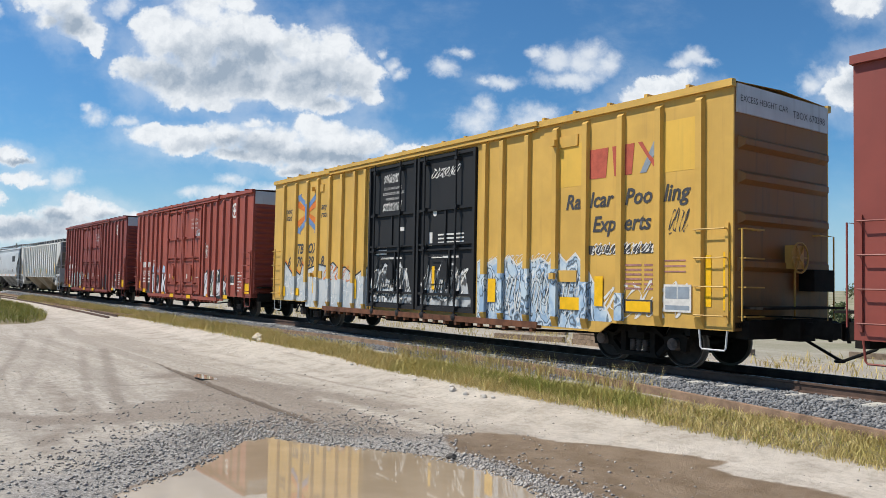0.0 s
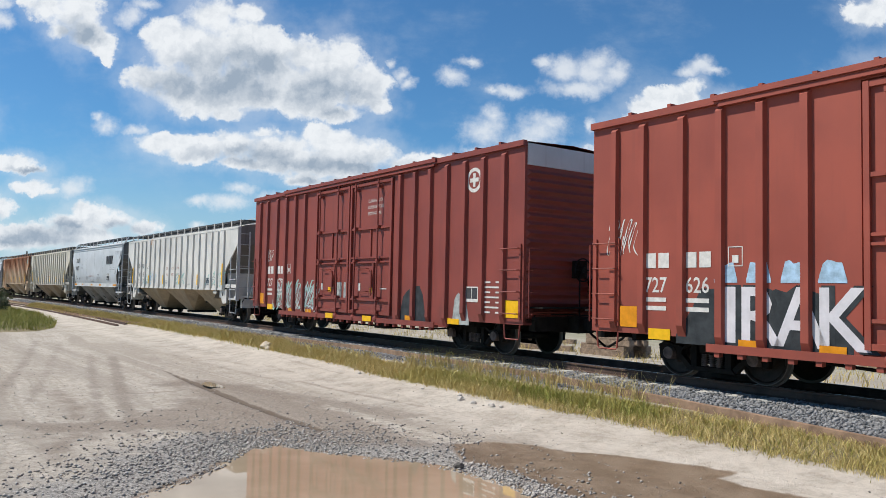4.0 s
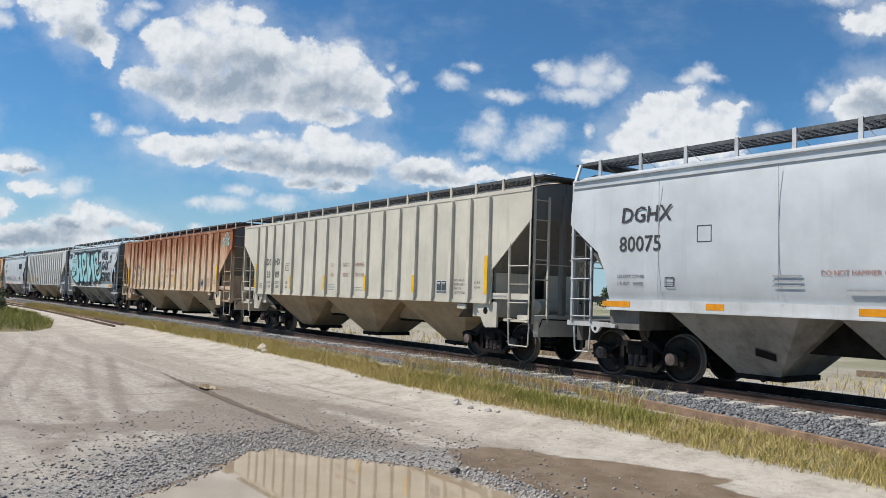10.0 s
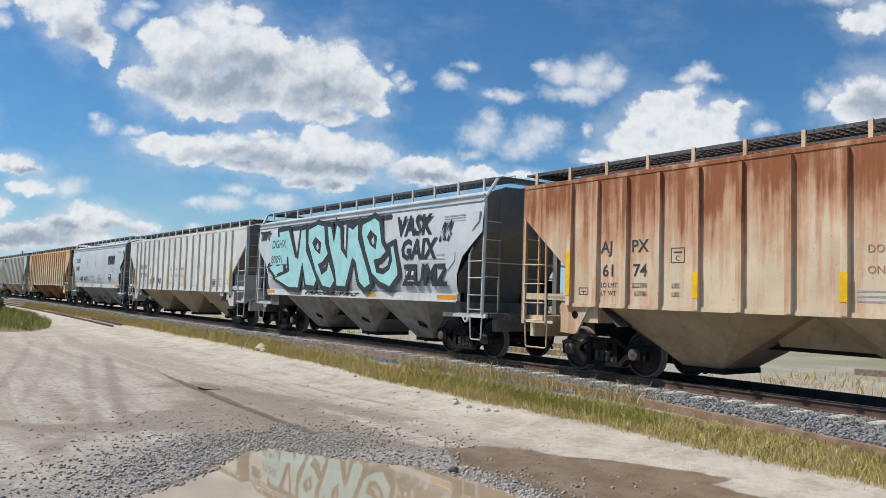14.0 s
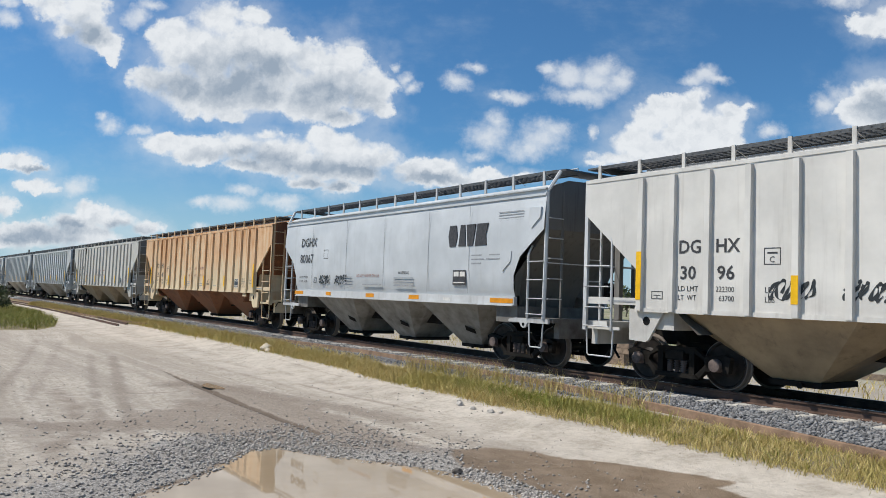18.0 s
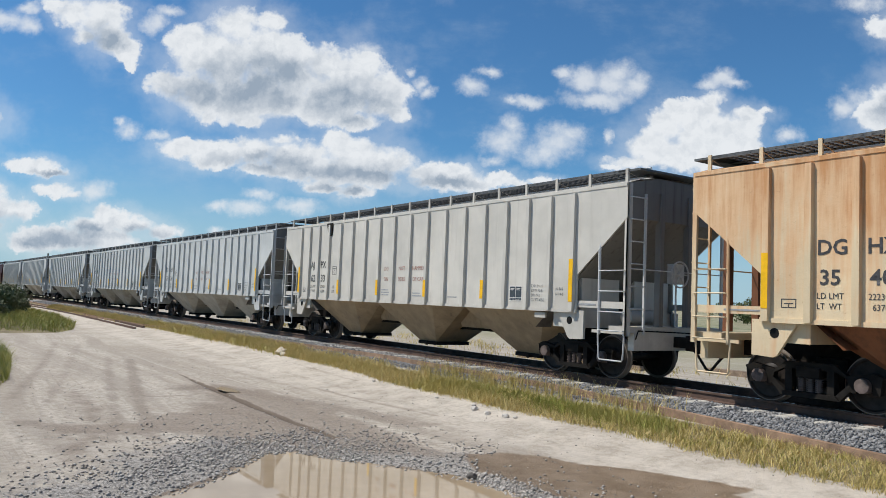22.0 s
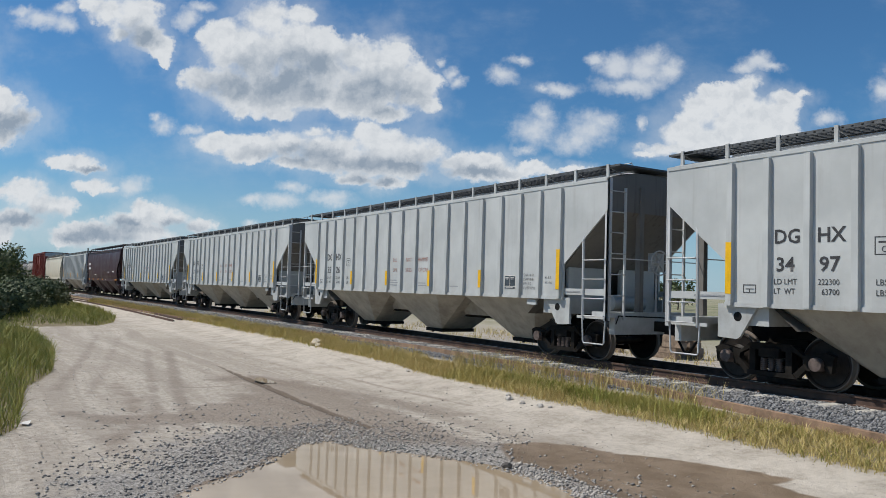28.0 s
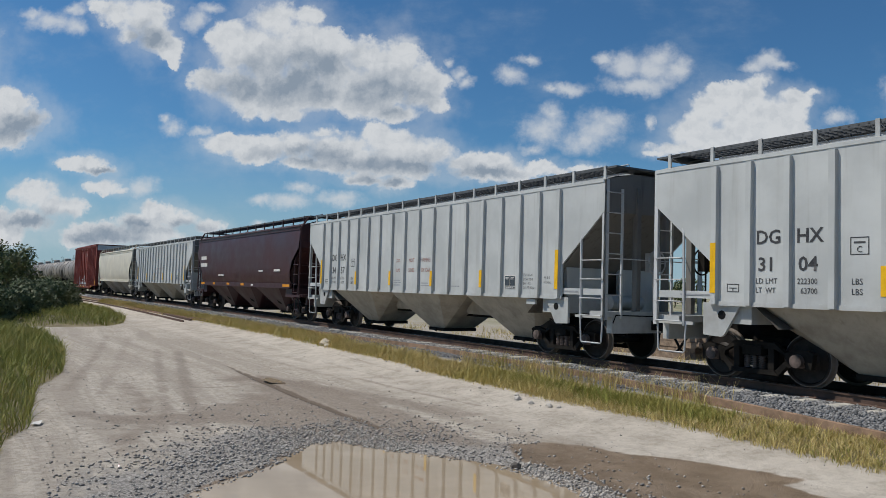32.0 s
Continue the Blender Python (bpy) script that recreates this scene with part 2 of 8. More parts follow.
# ---- materials ----
class Nodes:
    """Small helper to wire a material's nodes."""

    def __init__(self, name, rough=0.6, metal=0.0):
        self.m = bpy.data.materials.new(name)
        self.m.use_nodes = True
        self.t = self.m.node_tree
        self.b = self.t.nodes["Principled BSDF"]
        self.b.inputs["Roughness"].default_value = rough
        self.b.inputs["Metallic"].default_value = metal
        tc = self.t.nodes.new("ShaderNodeTexCoord")
        self.p = tc.outputs["Object"]

    def put(self, x, socket):
        if isinstance(x, (int, float)):
            socket.default_value = x
        elif isinstance(x, tuple):
            socket.default_value = (*x, 1) if len(socket.default_value) == 4 else x
        else:
            self.t.links.new(x, socket)

    def scaled(self, x, y, z, src=None):
        n = self.t.nodes.new("ShaderNodeVectorMath")
        n.operation = "MULTIPLY"
        self.put(src or self.p, n.inputs[0])
        n.inputs[1].default_value = (x, y, z)
        return n.outputs[0]

    def shifted(self, amount=40.0, src=None):
        """The coordinates moved at random from object to object."""
        info = self.t.nodes.new("ShaderNodeObjectInfo")
        n = self.t.nodes.new("ShaderNodeVectorMath")
        n.operation = "MULTIPLY_ADD"
        self.put(info.outputs["Random"], n.inputs[0])
        n.inputs[1].default_value = (amount, amount * 0.37, amount * 0.61)
        self.put(src or self.p, n.inputs[2])
        return n.outputs[0]

    def random(self):
        return self.t.nodes.new("ShaderNodeObjectInfo").outputs["Random"]

    def noise(self, scale, detail=4.0, rough=0.55, vec=None):
        n = self.t.nodes.new("ShaderNodeTexNoise")
        self.put(vec or self.p, n.inputs["Vector"])
        n.inputs["Scale"].default_value, n.inputs["Detail"].default_value, n.inputs["Roughness"].default_value = scale, detail, rough
        return n.outputs["Fac"]

    def cells(self, scale, vec=None, feature="F1"):
        n = self.t.nodes.new("ShaderNodeTexVoronoi")
        n.feature = feature
        self.put(vec or self.p, n.inputs["Vector"])
        n.inputs["Scale"].default_value = scale
        return n

    def step(self, x, lo, hi, a=0.0, b=1.0):
        n = self.t.nodes.new("ShaderNodeMapRange")
        n.interpolation_type = "SMOOTHSTEP"
        self.put(x, n.inputs["Value"])
        for k, v in (("From Min", lo), ("From Max", hi), ("To Min", a), ("To Max", b)):
            n.inputs[k].default_value = v
        return n.outputs["Result"]

    def math(self, op, a, b=0.0):
        n = self.t.nodes.new("ShaderNodeMath")
        n.operation = op
        self.put(a, n.inputs[0])
        self.put(b, n.inputs[1])
        return n.outputs[0]

    def axis(self, i):
        n = self.t.nodes.new("ShaderNodeSeparateXYZ")
        self.put(self.p, n.inputs[0])
        return n.outputs[i]

    def attr(self, name):
        n = self.t.nodes.new("ShaderNodeAttribute")
        n.attribute_name = name
        return n.outputs["Fac"]

    def mix(self, fac, a, b):
        n = self.t.nodes.new("ShaderNodeMix")
        n.data_type = "RGBA"
        self.put(fac, n.inputs[0])
        self.put(a, n.inputs[6])
        self.put(b, n.inputs[7])
        return n.outputs[2]

    def bump(self, height, strength=0.3, distance=0.01):
        n = self.t.nodes.new("ShaderNodeBump")
        n.inputs["Strength"].default_value, n.inputs["Distance"].default_value = strength, distance
        self.put(height, n.inputs["Height"])
        self.t.links.new(n.outputs[0], self.b.inputs["Normal"])

    def done(self, colour, rough=None):
        self.put(colour, self.b.inputs["Base Color"])
        if rough is not None:
            self.put(rough, self.b.inputs["Roughness"])
        return self.m


def paint(name, base, dirt=(0.16, 0.12, 0.09), rust=(0.22, 0.07, 0.02), streaks=0.35, spots=0.1, rough=0.5, lowdirt=0.35, gloss=0.4):
    """Weathered enamel on steel: faded patches, run-off streaks, road dirt low down, rust spots."""
    k = Nodes(name, rough)
    k.b.inputs["Specular IOR Level"].default_value = gloss
    q = k.shifted(30.0)
    fade = k.noise(0.9, 5.0, 0.6, q)
    col = k.mix(k.step(fade, 0.3, 0.75), tuple(c * 0.86 for c in base), tuple(min(1.0, c * 1.08) for c in base))
    run = k.noise(1.0, 5.0, 0.6, k.scaled(7.0, 7.0, 0.45, q))
    col = k.mix(k.step(run, 0.52, 0.82, 0.0, streaks), col, dirt)
    patch = k.math("MULTIPLY", k.step(k.axis(2), 0.9, 2.1, lowdirt, 0.0), k.step(k.noise(2.2, 5.0, 0.65, q), 0.3, 0.75))
    col = k.mix(patch, col, dirt)
    col = k.mix(k.step(k.noise(11.0, 6.0, 0.7, q), 0.70, 0.78, 0.0, spots), col, rust)
    wave = k.noise(1.6, 2.0, 0.5, q)
    k.bump(k.math("ADD", k.math("MULTIPLY", wave, 1.0), k.math("MULTIPLY", k.noise(60.0, 3.0, 0.5), 0.06)), 0.25, 0.02)
    return k.done(col, k.step(fade, 0.2, 0.8, rough - 0.08, rough + 0.15))


def rusted(name, base, rust, amount, top, less=0.0):
    """Paint that rust has run over from the top down."""
    k = Nodes(name, 0.7)
    q = k.shifted(30.0)
    fade = k.noise(0.8, 5.0, 0.6, q)
    col = k.mix(k.step(fade, 0.3, 0.7), base, tuple(c * 0.78 for c in base))
    run = k.noise(1.0, 6.0, 0.65, k.scaled(5.0, 5.0, 0.35, q))
    high = k.step(k.axis(2), top[0], top[1])
    blot = k.noise(1.1, 5.0, 0.6, k.scaled(1.0, 1.0, 0.8, q))
    score = k.math("ADD", k.math("MULTIPLY", run, 0.75), k.math("ADD", k.math("MULTIPLY", blot, 0.45), k.math("MULTIPLY", high, 0.26)))
    col = k.mix(k.step(score, 0.56 + less, 0.74 + less, 0.0, amount * 0.8), col, tuple(0.35 * a + 0.65 * b + c for a, b, c in zip(base, rust, (0.10, 0.02, 0.0))))
    col = k.mix(k.step(score, 0.70 + less, 0.90 + less, 0.0, amount), col, rust)
    col = k.mix(k.step(k.noise(14.0, 6.0, 0.7, q), 0.6, 0.75, 0.0, amount * 0.6), col, tuple(c * 0.6 for c in rust))
    k.bump(k.noise(25.0, 5.0, 0.6), 0.3, 0.01)
    return k.done(col, 0.75)


def plain(name, base, rough=0.6, metal=0.0, vary=0.25, scale=6.0, bump=0.2):
    k = Nodes(name, rough, metal)
    k.b.inputs["Specular IOR Level"].default_value = 0.25 if max(base) > 0.03 else 0.1
    q = k.shifted(20.0)
    a = k.noise(scale, 5.0, 0.6, q)
    col = k.mix(k.step(a, 0.25, 0.75), tuple(c * (1 - vary) for c in base), tuple(min(1.0, c * (1 + vary)) for c in base))
    k.bump(k.noise(scale * 8, 4.0, 0.6, q), bump, 0.01)
    return k.done(col, k.step(a, 0.2, 0.8, max(0.02, rough - 0.12), min(1.0, rough + 0.12)))


M = {}
M["grey"] = paint("light_grey_enamel", (0.50, 0.515, 0.505), streaks=0.22, spots=0.05)
M["cream"] = paint("cream_enamel", (0.60, 0.555, 0.46), streaks=0.3, spots=0.08)
M["white"] = paint("chalky_white_enamel", (0.65, 0.63, 0.585), streaks=0.28, spots=0.08)
M["ivory"] = paint("ivory_enamel", (0.56, 0.535, 0.48), streaks=0.28, spots=0.08)
M["smooth"] = paint("blue_grey_enamel", (0.52, 0.545, 0.56), streaks=0.16, spots=0.03, rough=0.5, lowdirt=0.15)
M["rusty"] = rusted("rust_run_cream", (0.66, 0.53, 0.37), (0.25, 0.078, 0.022), 1.0, (2.0, 4.0), -0.012)
M["orange"] = rusted("rust_stained_ochre", (0.68, 0.55, 0.36), (0.42, 0.17, 0.04), 0.7, (0.6, 4.6), 0.05)
M["umber"] = rusted("rust_brown_lower", (0.22, 0.10, 0.045), (0.12, 0.045, 0.02), 0.8, (0.3, 1.6))
M["maroon"] = paint("oxide_red_enamel", (0.24, 0.052, 0.038), (0.09, 0.04, 0.032), streaks=0.28, spots=0.15, rough=0.55)
M["brick"] = paint("faded_oxide_red_enamel", (0.31, 0.068, 0.043), (0.12, 0.045, 0.035), streaks=0.22, spots=0.15, rough=0.55)
M["plum"] = paint("plum_brown_enamel", (0.052, 0.017, 0.018), (0.05, 0.03, 0.03), streaks=0.3, rough=0.45)
M["yellow"] = paint("ochre_yellow_enamel", (0.60, 0.36, 0.075), (0.22, 0.13, 0.05), streaks=0.3, spots=0.12)
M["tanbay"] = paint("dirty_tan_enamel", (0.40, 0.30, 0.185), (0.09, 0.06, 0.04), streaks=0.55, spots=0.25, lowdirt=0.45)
# darker copy of the yellow for the end: grime with shade painted in
M["yellowend"] = paint("grimy_shaded_ochre_enamel", (0.25, 0.115, 0.03), (0.10, 0.07, 0.03), streaks=0.75, spots=0.3, lowdirt=0.9)
M["bone"] = paint("bone_white_enamel", (0.62, 0.58, 0.48), streaks=0.3)
M["tank"] = paint("sooty_tank_grey", (0.26, 0.24, 0.22), (0.05, 0.045, 0.04), streaks=0.7, lowdirt=0.5)
M["doorblack"] = paint("black_door_enamel", (0.026, 0.027, 0.029), (0.035, 0.03, 0.03), streaks=0.2, spots=0.05, rough=0.6, gloss=0.12)
M["black"] = plain("sooty_black_steel", (0.010, 0.010, 0.010), 0.6, 0.0, 0.5, 5.0)
M["sill"] = plain("grimy_underframe", (0.017, 0.015, 0.013), 0.8, 0.0, 0.5, 4.0)
M["brownsill"] = plain("rusty_side_sill", (0.13, 0.055, 0.03), 0.75, 0.0, 0.5, 3.0)


def wheel_steel():
    """Greasy dark wheel plates with a bare, worn rim."""
    k = Nodes("worn_wheel_steel", 0.6)
    k.b.inputs["Specular IOR Level"].default_value = 0.2
    size = k.t.nodes.new("ShaderNodeVectorMath")
    size.operation = "LENGTH"
    k.put(k.scaled(1.0, 0.0, 1.0), size.inputs[0])
    col = k.mix(k.step(k.noise(7.0, 4.0, 0.6), 0.3, 0.7), (0.014, 0.012, 0.011), (0.034, 0.027, 0.023))
    col = k.mix(k.step(size.outputs["Value"], 0.425, 0.44), col, (0.17, 0.145, 0.125))
    return k.done(col, 0.55)


M["wheel"] = wheel_steel()
M["cap"] = plain("bearing_cap", (0.11, 0.085, 0.075), 0.7, 0.0, 0.6, 6.0)
M["grate"] = plain("dark_grating_steel", (0.10, 0.105, 0.11), 0.6, 0.2, 0.3, 10.0)
M["rail"] = plain("brown_rail_web", (0.095, 0.06, 0.046), 0.8, 0.0, 0.4, 4.0)
M["railtop"] = plain("bright_railhead", (0.16, 0.15, 0.15), 0.3, 0.9, 0.2, 10.0)
M["oldrail"] = plain("rusted_rail", (0.25, 0.165, 0.11), 0.85, 0.0, 0.4, 4.0)
M["concrete"] = plain("dusty_concrete_sleeper", (0.46, 0.44, 0.40), 0.9, 0.0, 0.25, 5.0)
M["stripe"] = plain("amber_reflective_tape", (0.78, 0.44, 0.012), 0.4, 0.0, 0.12, 6.0, 0.05)
M["amber"] = plain("orange_reflective_tape", (0.66, 0.26, 0.012), 0.4, 0.0, 0.15, 6.0, 0.05)
M["ink"] = plain("faded_black_lettering", (0.055, 0.055, 0.058), 0.6, 0.0, 0.4, 14.0, 0.05)
M["ghost"] = plain("ghosted_grey_lettering", (0.30, 0.31, 0.32), 0.6, 0.0, 0.2, 14.0, 0.05)
M["fadeink"] = plain("weathered_small_lettering", (0.13, 0.135, 0.14), 0.6, 0.0, 0.3, 14.0, 0.05)
M["slate"] = plain("slate_blue_panel", (0.055, 0.068, 0.08), 0.5, 0.0, 0.3, 10.0, 0.05)
M["redink"] = plain("dull_red_lettering", (0.34, 0.17, 0.14), 0.6, 0.0, 0.3, 14.0, 0.05)
M["whiteink"] = plain("white_stencil_paint", (0.62, 0.60, 0.56), 0.6, 0.0, 0.15, 10.0, 0.05)
M["palegraf"] = plain("pale_spray_paint", (0.50, 0.58, 0.62), 0.6, 0.0, 0.25, 9.0, 0.05)
M["greygraf"] = plain("grey_spray_paint", (0.33, 0.35, 0.34), 0.6, 0.0, 0.35, 7.0, 0.05)
M["bluegraf"] = plain("light_blue_spray_paint", (0.34, 0.49, 0.62), 0.6, 0.0, 0.3, 7.0, 0.05)
M["cyan"] = plain("turquoise_spray_paint", (0.33, 0.59, 0.60), 0.5, 0.0, 0.12, 3.0, 0.05)
M["darkgraf"] = plain("charcoal_spray_paint", (0.035, 0.04, 0.043), 0.6, 0.0, 0.4, 5.0, 0.05)
M["teal"] = plain("faded_teal_spray_paint", (0.30, 0.50, 0.46), 0.6, 0.0, 0.25, 7.0, 0.05)


def sprayed(name, low, high, line, scale=3.0, thin=0.016):
    """Old layers of spray paint: two tones that run into each other, crossed by wandering lines."""
    k = Nodes(name, 0.55)
    q = k.shifted(25.0)
    col = k.mix(k.step(k.noise(scale, 3.0, 0.5, q), 0.40, 0.60), low, high)
    wander = k.noise(scale * 0.9, 2.0, 0.45, k.scaled(1.0, 1.0, 0.7, q))
    for level, width, tone in ((0.46, thin, line), (0.57, thin * 0.8, line), (0.52, thin * 0.7, (0.66, 0.67, 0.66))):
        off = k.math("ABSOLUTE", k.math("SUBTRACT", wander, level))
        col = k.mix(k.step(off, width * 0.45, width, 0.9, 0.0), col, tone)
    col = k.mix(k.step(k.noise(14.0, 5.0, 0.65, q), 0.60, 0.78, 0.0, 0.4), col, tuple(0.6 * c for c in low))
    return k.done(col, 0.55)


M["whitegraf"] = plain("white_spray_paint", (0.60, 0.58, 0.60), 0.6, 0.0, 0.12, 4.0, 0.05)
M["spraygrey"] = sprayed("old_grey_spray_layers", (0.40, 0.43, 0.44), (0.49, 0.50, 0.49), (0.31, 0.37, 0.41), 1.4, 0.010)
M["sprayblue"] = sprayed("blue_and_white_spray_layers", (0.27, 0.39, 0.53), (0.47, 0.56, 0.62), (0.07, 0.09, 0.11), 3.2, 0.024)
M["spraydark"] = sprayed("grey_and_white_spray_layers", (0.10, 0.105, 0.11), (0.44, 0.45, 0.45), (0.03, 0.03, 0.032), 2.2, 0.03)
M["sprayolive"] = sprayed("grey_and_olive_spray_layers", (0.30, 0.31, 0.30), (0.42, 0.42, 0.30), (0.05, 0.05, 0.05), 1.3, 0.025)
M["logored"] = plain("faded_red_mark", (0.42, 0.09, 0.055), 0.6, 0.0, 0.2, 6.0, 0.05)
M["logoorange"] = plain("orange_mark", (0.62, 0.17, 0.03), 0.6, 0.0, 0.15, 6.0, 0.05)
M["logoblue"] = plain("steel_blue_mark", (0.13, 0.22, 0.40), 0.6, 0.0, 0.15, 6.0, 0.05)
M["logogrey"] = plain("slate_grey_mark", (0.25, 0.29, 0.33), 0.6, 0.0, 0.15, 6.0, 0.05)
M["whitesteel"] = paint("white_steel", (0.56, 0.57, 0.57), streaks=0.4, spots=0.15)
M["timber"] = plain("weathered_timber", (0.24, 0.185, 0.14), 0.85, 0.0, 0.4, 6.0)


def leafy(name, low, high, tip, scale=30.0):
    k = Nodes(name, 0.6)
    isl = k.t.nodes.new("ShaderNodeNewGeometry").outputs["Random Per Island"]
    col = k.mix(isl, low, high)
    col = k.mix(k.step(k.noise(0.55, 4.0, 0.6), 0.42, 0.66), col, tip)
    k.b.inputs["Specular IOR Level"].default_value = 0.25
    return k.done(col, 0.65)


M["drygrass"] = leafy("dry_grass", (0.42, 0.32, 0.11), (0.66, 0.53, 0.24), (0.45, 0.37, 0.12))
M["greengrass"] = leafy("green_grass", (0.22, 0.225, 0.045), (0.38, 0.37, 0.09), (0.43, 0.37, 0.12))
M["weeds"] = leafy("bank_grass", (0.16, 0.185, 0.035), (0.33, 0.34, 0.085), (0.40, 0.36, 0.11))
M["bush"] = leafy("dark_bush_leaves", (0.05, 0.075, 0.035), (0.11, 0.14, 0.06), (0.10, 0.11, 0.055))
M["scrub"] = leafy("scrub_leaves", (0.05, 0.075, 0.03), (0.10, 0.13, 0.05), (0.12, 0.13, 0.06))
M["bark"] = plain("grey_bark", (0.10, 0.08, 0.06), 0.9, 0.0, 0.4, 6.0)


def ground_material():
    k = Nodes("dirt_ground", 0.9)
    big, mid, fine = k.noise(0.35, 5.0, 0.6), k.noise(1.7, 6.0, 0.62), k.noise(22.0, 5.0, 0.65)
    dust = k.mix(k.step(big, 0.32, 0.66), (0.385, 0.335, 0.275), (0.52, 0.465, 0.39))
    dust = k.mix(k.step(mid, 0.38, 0.66, 0.0, 0.45), dust, (0.355, 0.31, 0.255))
    # wheel tracks run along the road, curving off to the left
    bendy = k.t.nodes.new("ShaderNodeVectorMath")
    bendy.operation = "MULTIPLY_ADD"
    k.put(k.math("SUBTRACT", k.noise(0.07, 1.0, 0.4), 0.5), bendy.inputs[0])
    bendy.inputs[1].default_value = (0.0, 2.6, 0.0)
    k.put(k.p, bendy.inputs[2])
    slant = bendy.outputs[0]
    broken = k.step(k.noise(0.35, 4.0, 0.6), 0.36, 0.60)
    trail = k.noise(1.0, 3.0, 0.5, k.scaled(0.05, 1.5, 1.0, slant))
    dust = k.mix(k.math("MULTIPLY", broken, k.step(trail, 0.47, 0.60, 0.0, 0.75)), dust, (0.31, 0.265, 0.215))
    pale = k.noise(1.0, 3.0, 0.5, k.scaled(0.04, 2.6, 3.0, slant))
    dust = k.mix(k.step(pale, 0.48, 0.70, 0.0, 0.45), dust, (0.60, 0.545, 0.465))
    rut = k.noise(1.0, 3.0, 0.6, k.scaled(0.10, 9.0, 1.0, slant))
    dust = k.mix(k.math("MULTIPLY", k.step(k.noise(0.5, 4.0, 0.6), 0.42, 0.62), k.step(rut, 0.52, 0.62, 0.0, 0.55)), dust, (0.33, 0.28, 0.225))
    blot = k.noise(0.8, 6.0, 0.65)
    dust = k.mix(k.step(blot, 0.56, 0.74, 0.0, 0.45), dust, (0.38, 0.32, 0.255))
    grit = k.noise(9.0, 9.0, 0.75)
    dust = k.mix(k.step(grit, 0.40, 0.57, 0.62, 0.0), dust, (0.26, 0.225, 0.18))
    peb = k.cells(26.0)
    speck = k.step(peb.outputs["Distance"], 0.05, 0.24, 1.0, 0.0)
    dust = k.mix(k.math("MULTIPLY", speck, k.step(k.noise(1.1, 4.0, 0.6), 0.45, 0.6, 0.0, 0.5)), dust, (0.30, 0.27, 0.24))
    dust = k.mix(k.math("MULTIPLY", k.attr("pale"), k.step(mid, 0.30, 0.70, 0.65, 0.05)), dust, (0.58, 0.525, 0.45))
    print_edge = k.math("ADD", k.attr("tread"), k.math("MULTIPLY", k.math("SUBTRACT", k.noise(2.2, 6.0, 0.7), 0.5), 1.5))
    dust = k.mix(k.step(print_edge, 0.30, 0.90, 0.0, 0.65), dust, k.mix(k.step(fine, 0.35, 0.65), (0.17, 0.135, 0.105), (0.27, 0.225, 0.18)))
    gr = k.cells(17.0)
    tiny = k.cells(48.0)
    grey = k.mix(k.step(tiny.outputs["Color"], 0.15, 0.9), (0.16, 0.148, 0.132), (0.44, 0.41, 0.37))
    grey = k.mix(k.step(gr.outputs["Color"], 0.4, 0.9, 0.0, 0.6), grey, (0.27, 0.245, 0.215))
    gmask = k.math("MULTIPLY", k.attr("gravel"), 1.0)
    gmask = k.step(k.math("ADD", gmask, k.math("MULTIPLY", k.math("SUBTRACT", mid, 0.5), 1.1)), 0.34, 0.58)
    col = k.mix(gmask, dust, grey)
    mud = k.mix(k.step(k.noise(2.6, 5.0, 0.6), 0.3, 0.7), (0.165, 0.115, 0.07), (0.25, 0.185, 0.125))
    mmask = k.step(k.math("ADD", k.attr("mud"), k.math("MULTIPLY", k.math("SUBTRACT", mid, 0.5), 0.7)), 0.40, 0.56)
    col = k.mix(mmask, col, mud)
    stain = k.step(k.math("ADD", k.attr("stain"), k.math("MULTIPLY", k.math("SUBTRACT", mid, 0.5), 1.3)), 0.34, 0.80, 0.0, 0.80)
    col = k.mix(stain, col, k.mix(k.step(fine, 0.35, 0.65), (0.19, 0.15, 0.115), (0.29, 0.24, 0.19)))
    col = k.mix(k.step(k.math("ADD", k.attr("gouge"), k.math("MULTIPLY", k.math("SUBTRACT", mid, 0.5), 0.6)), 0.35, 0.7, 0.0, 0.9), col, (0.12, 0.088, 0.062))
    soil = k.mix(k.step(mid, 0.3, 0.7), (0.16, 0.13, 0.07), (0.27, 0.22, 0.12))
    col = k.mix(k.step(k.math("ADD", k.attr("turf"), k.math("MULTIPLY", k.math("SUBTRACT", mid, 0.5), 0.6)), 0.4, 0.6), col, soil)
    stone = k.mix(peb.outputs["Color"], (0.10, 0.105, 0.115), (0.34, 0.345, 0.36))
    col = k.mix(k.step(k.math("ADD", k.attr("ballast"), k.math("MULTIPLY", k.math("SUBTRACT", fine, 0.5), 0.5)), 0.4, 0.6), col, stone)
    # track bed between the rails: oil and the train's shade painted near-black
    col = k.mix(k.step(k.math("ADD", k.attr("oilshade"), k.math("MULTIPLY", k.math("SUBTRACT", fine, 0.5), 0.5)), 0.4, 0.6), col, (0.045, 0.038, 0.032))
    far = k.mix(k.step(k.noise(0.03, 5.0, 0.6), 0.35, 0.65), (0.13, 0.15, 0.055), (0.34, 0.30, 0.20))
    far = k.mix(k.step(k.noise(0.3, 5.0, 0.6), 0.45, 0.7, 0.0, 0.7), far, (0.40, 0.35, 0.27))
    col = k.mix(k.attr("far"), col, far)
    small = k.cells(55.0)
    high = k.math("ADD", k.math("MULTIPLY", k.math("SUBTRACT", 1.0, small.outputs["Distance"]), k.math("ADD", 0.08, k.math("MULTIPLY", gmask, 0.15))), k.math("ADD", k.math("MULTIPLY", mid, 1.2), k.math("MULTIPLY", fine, 0.7)))
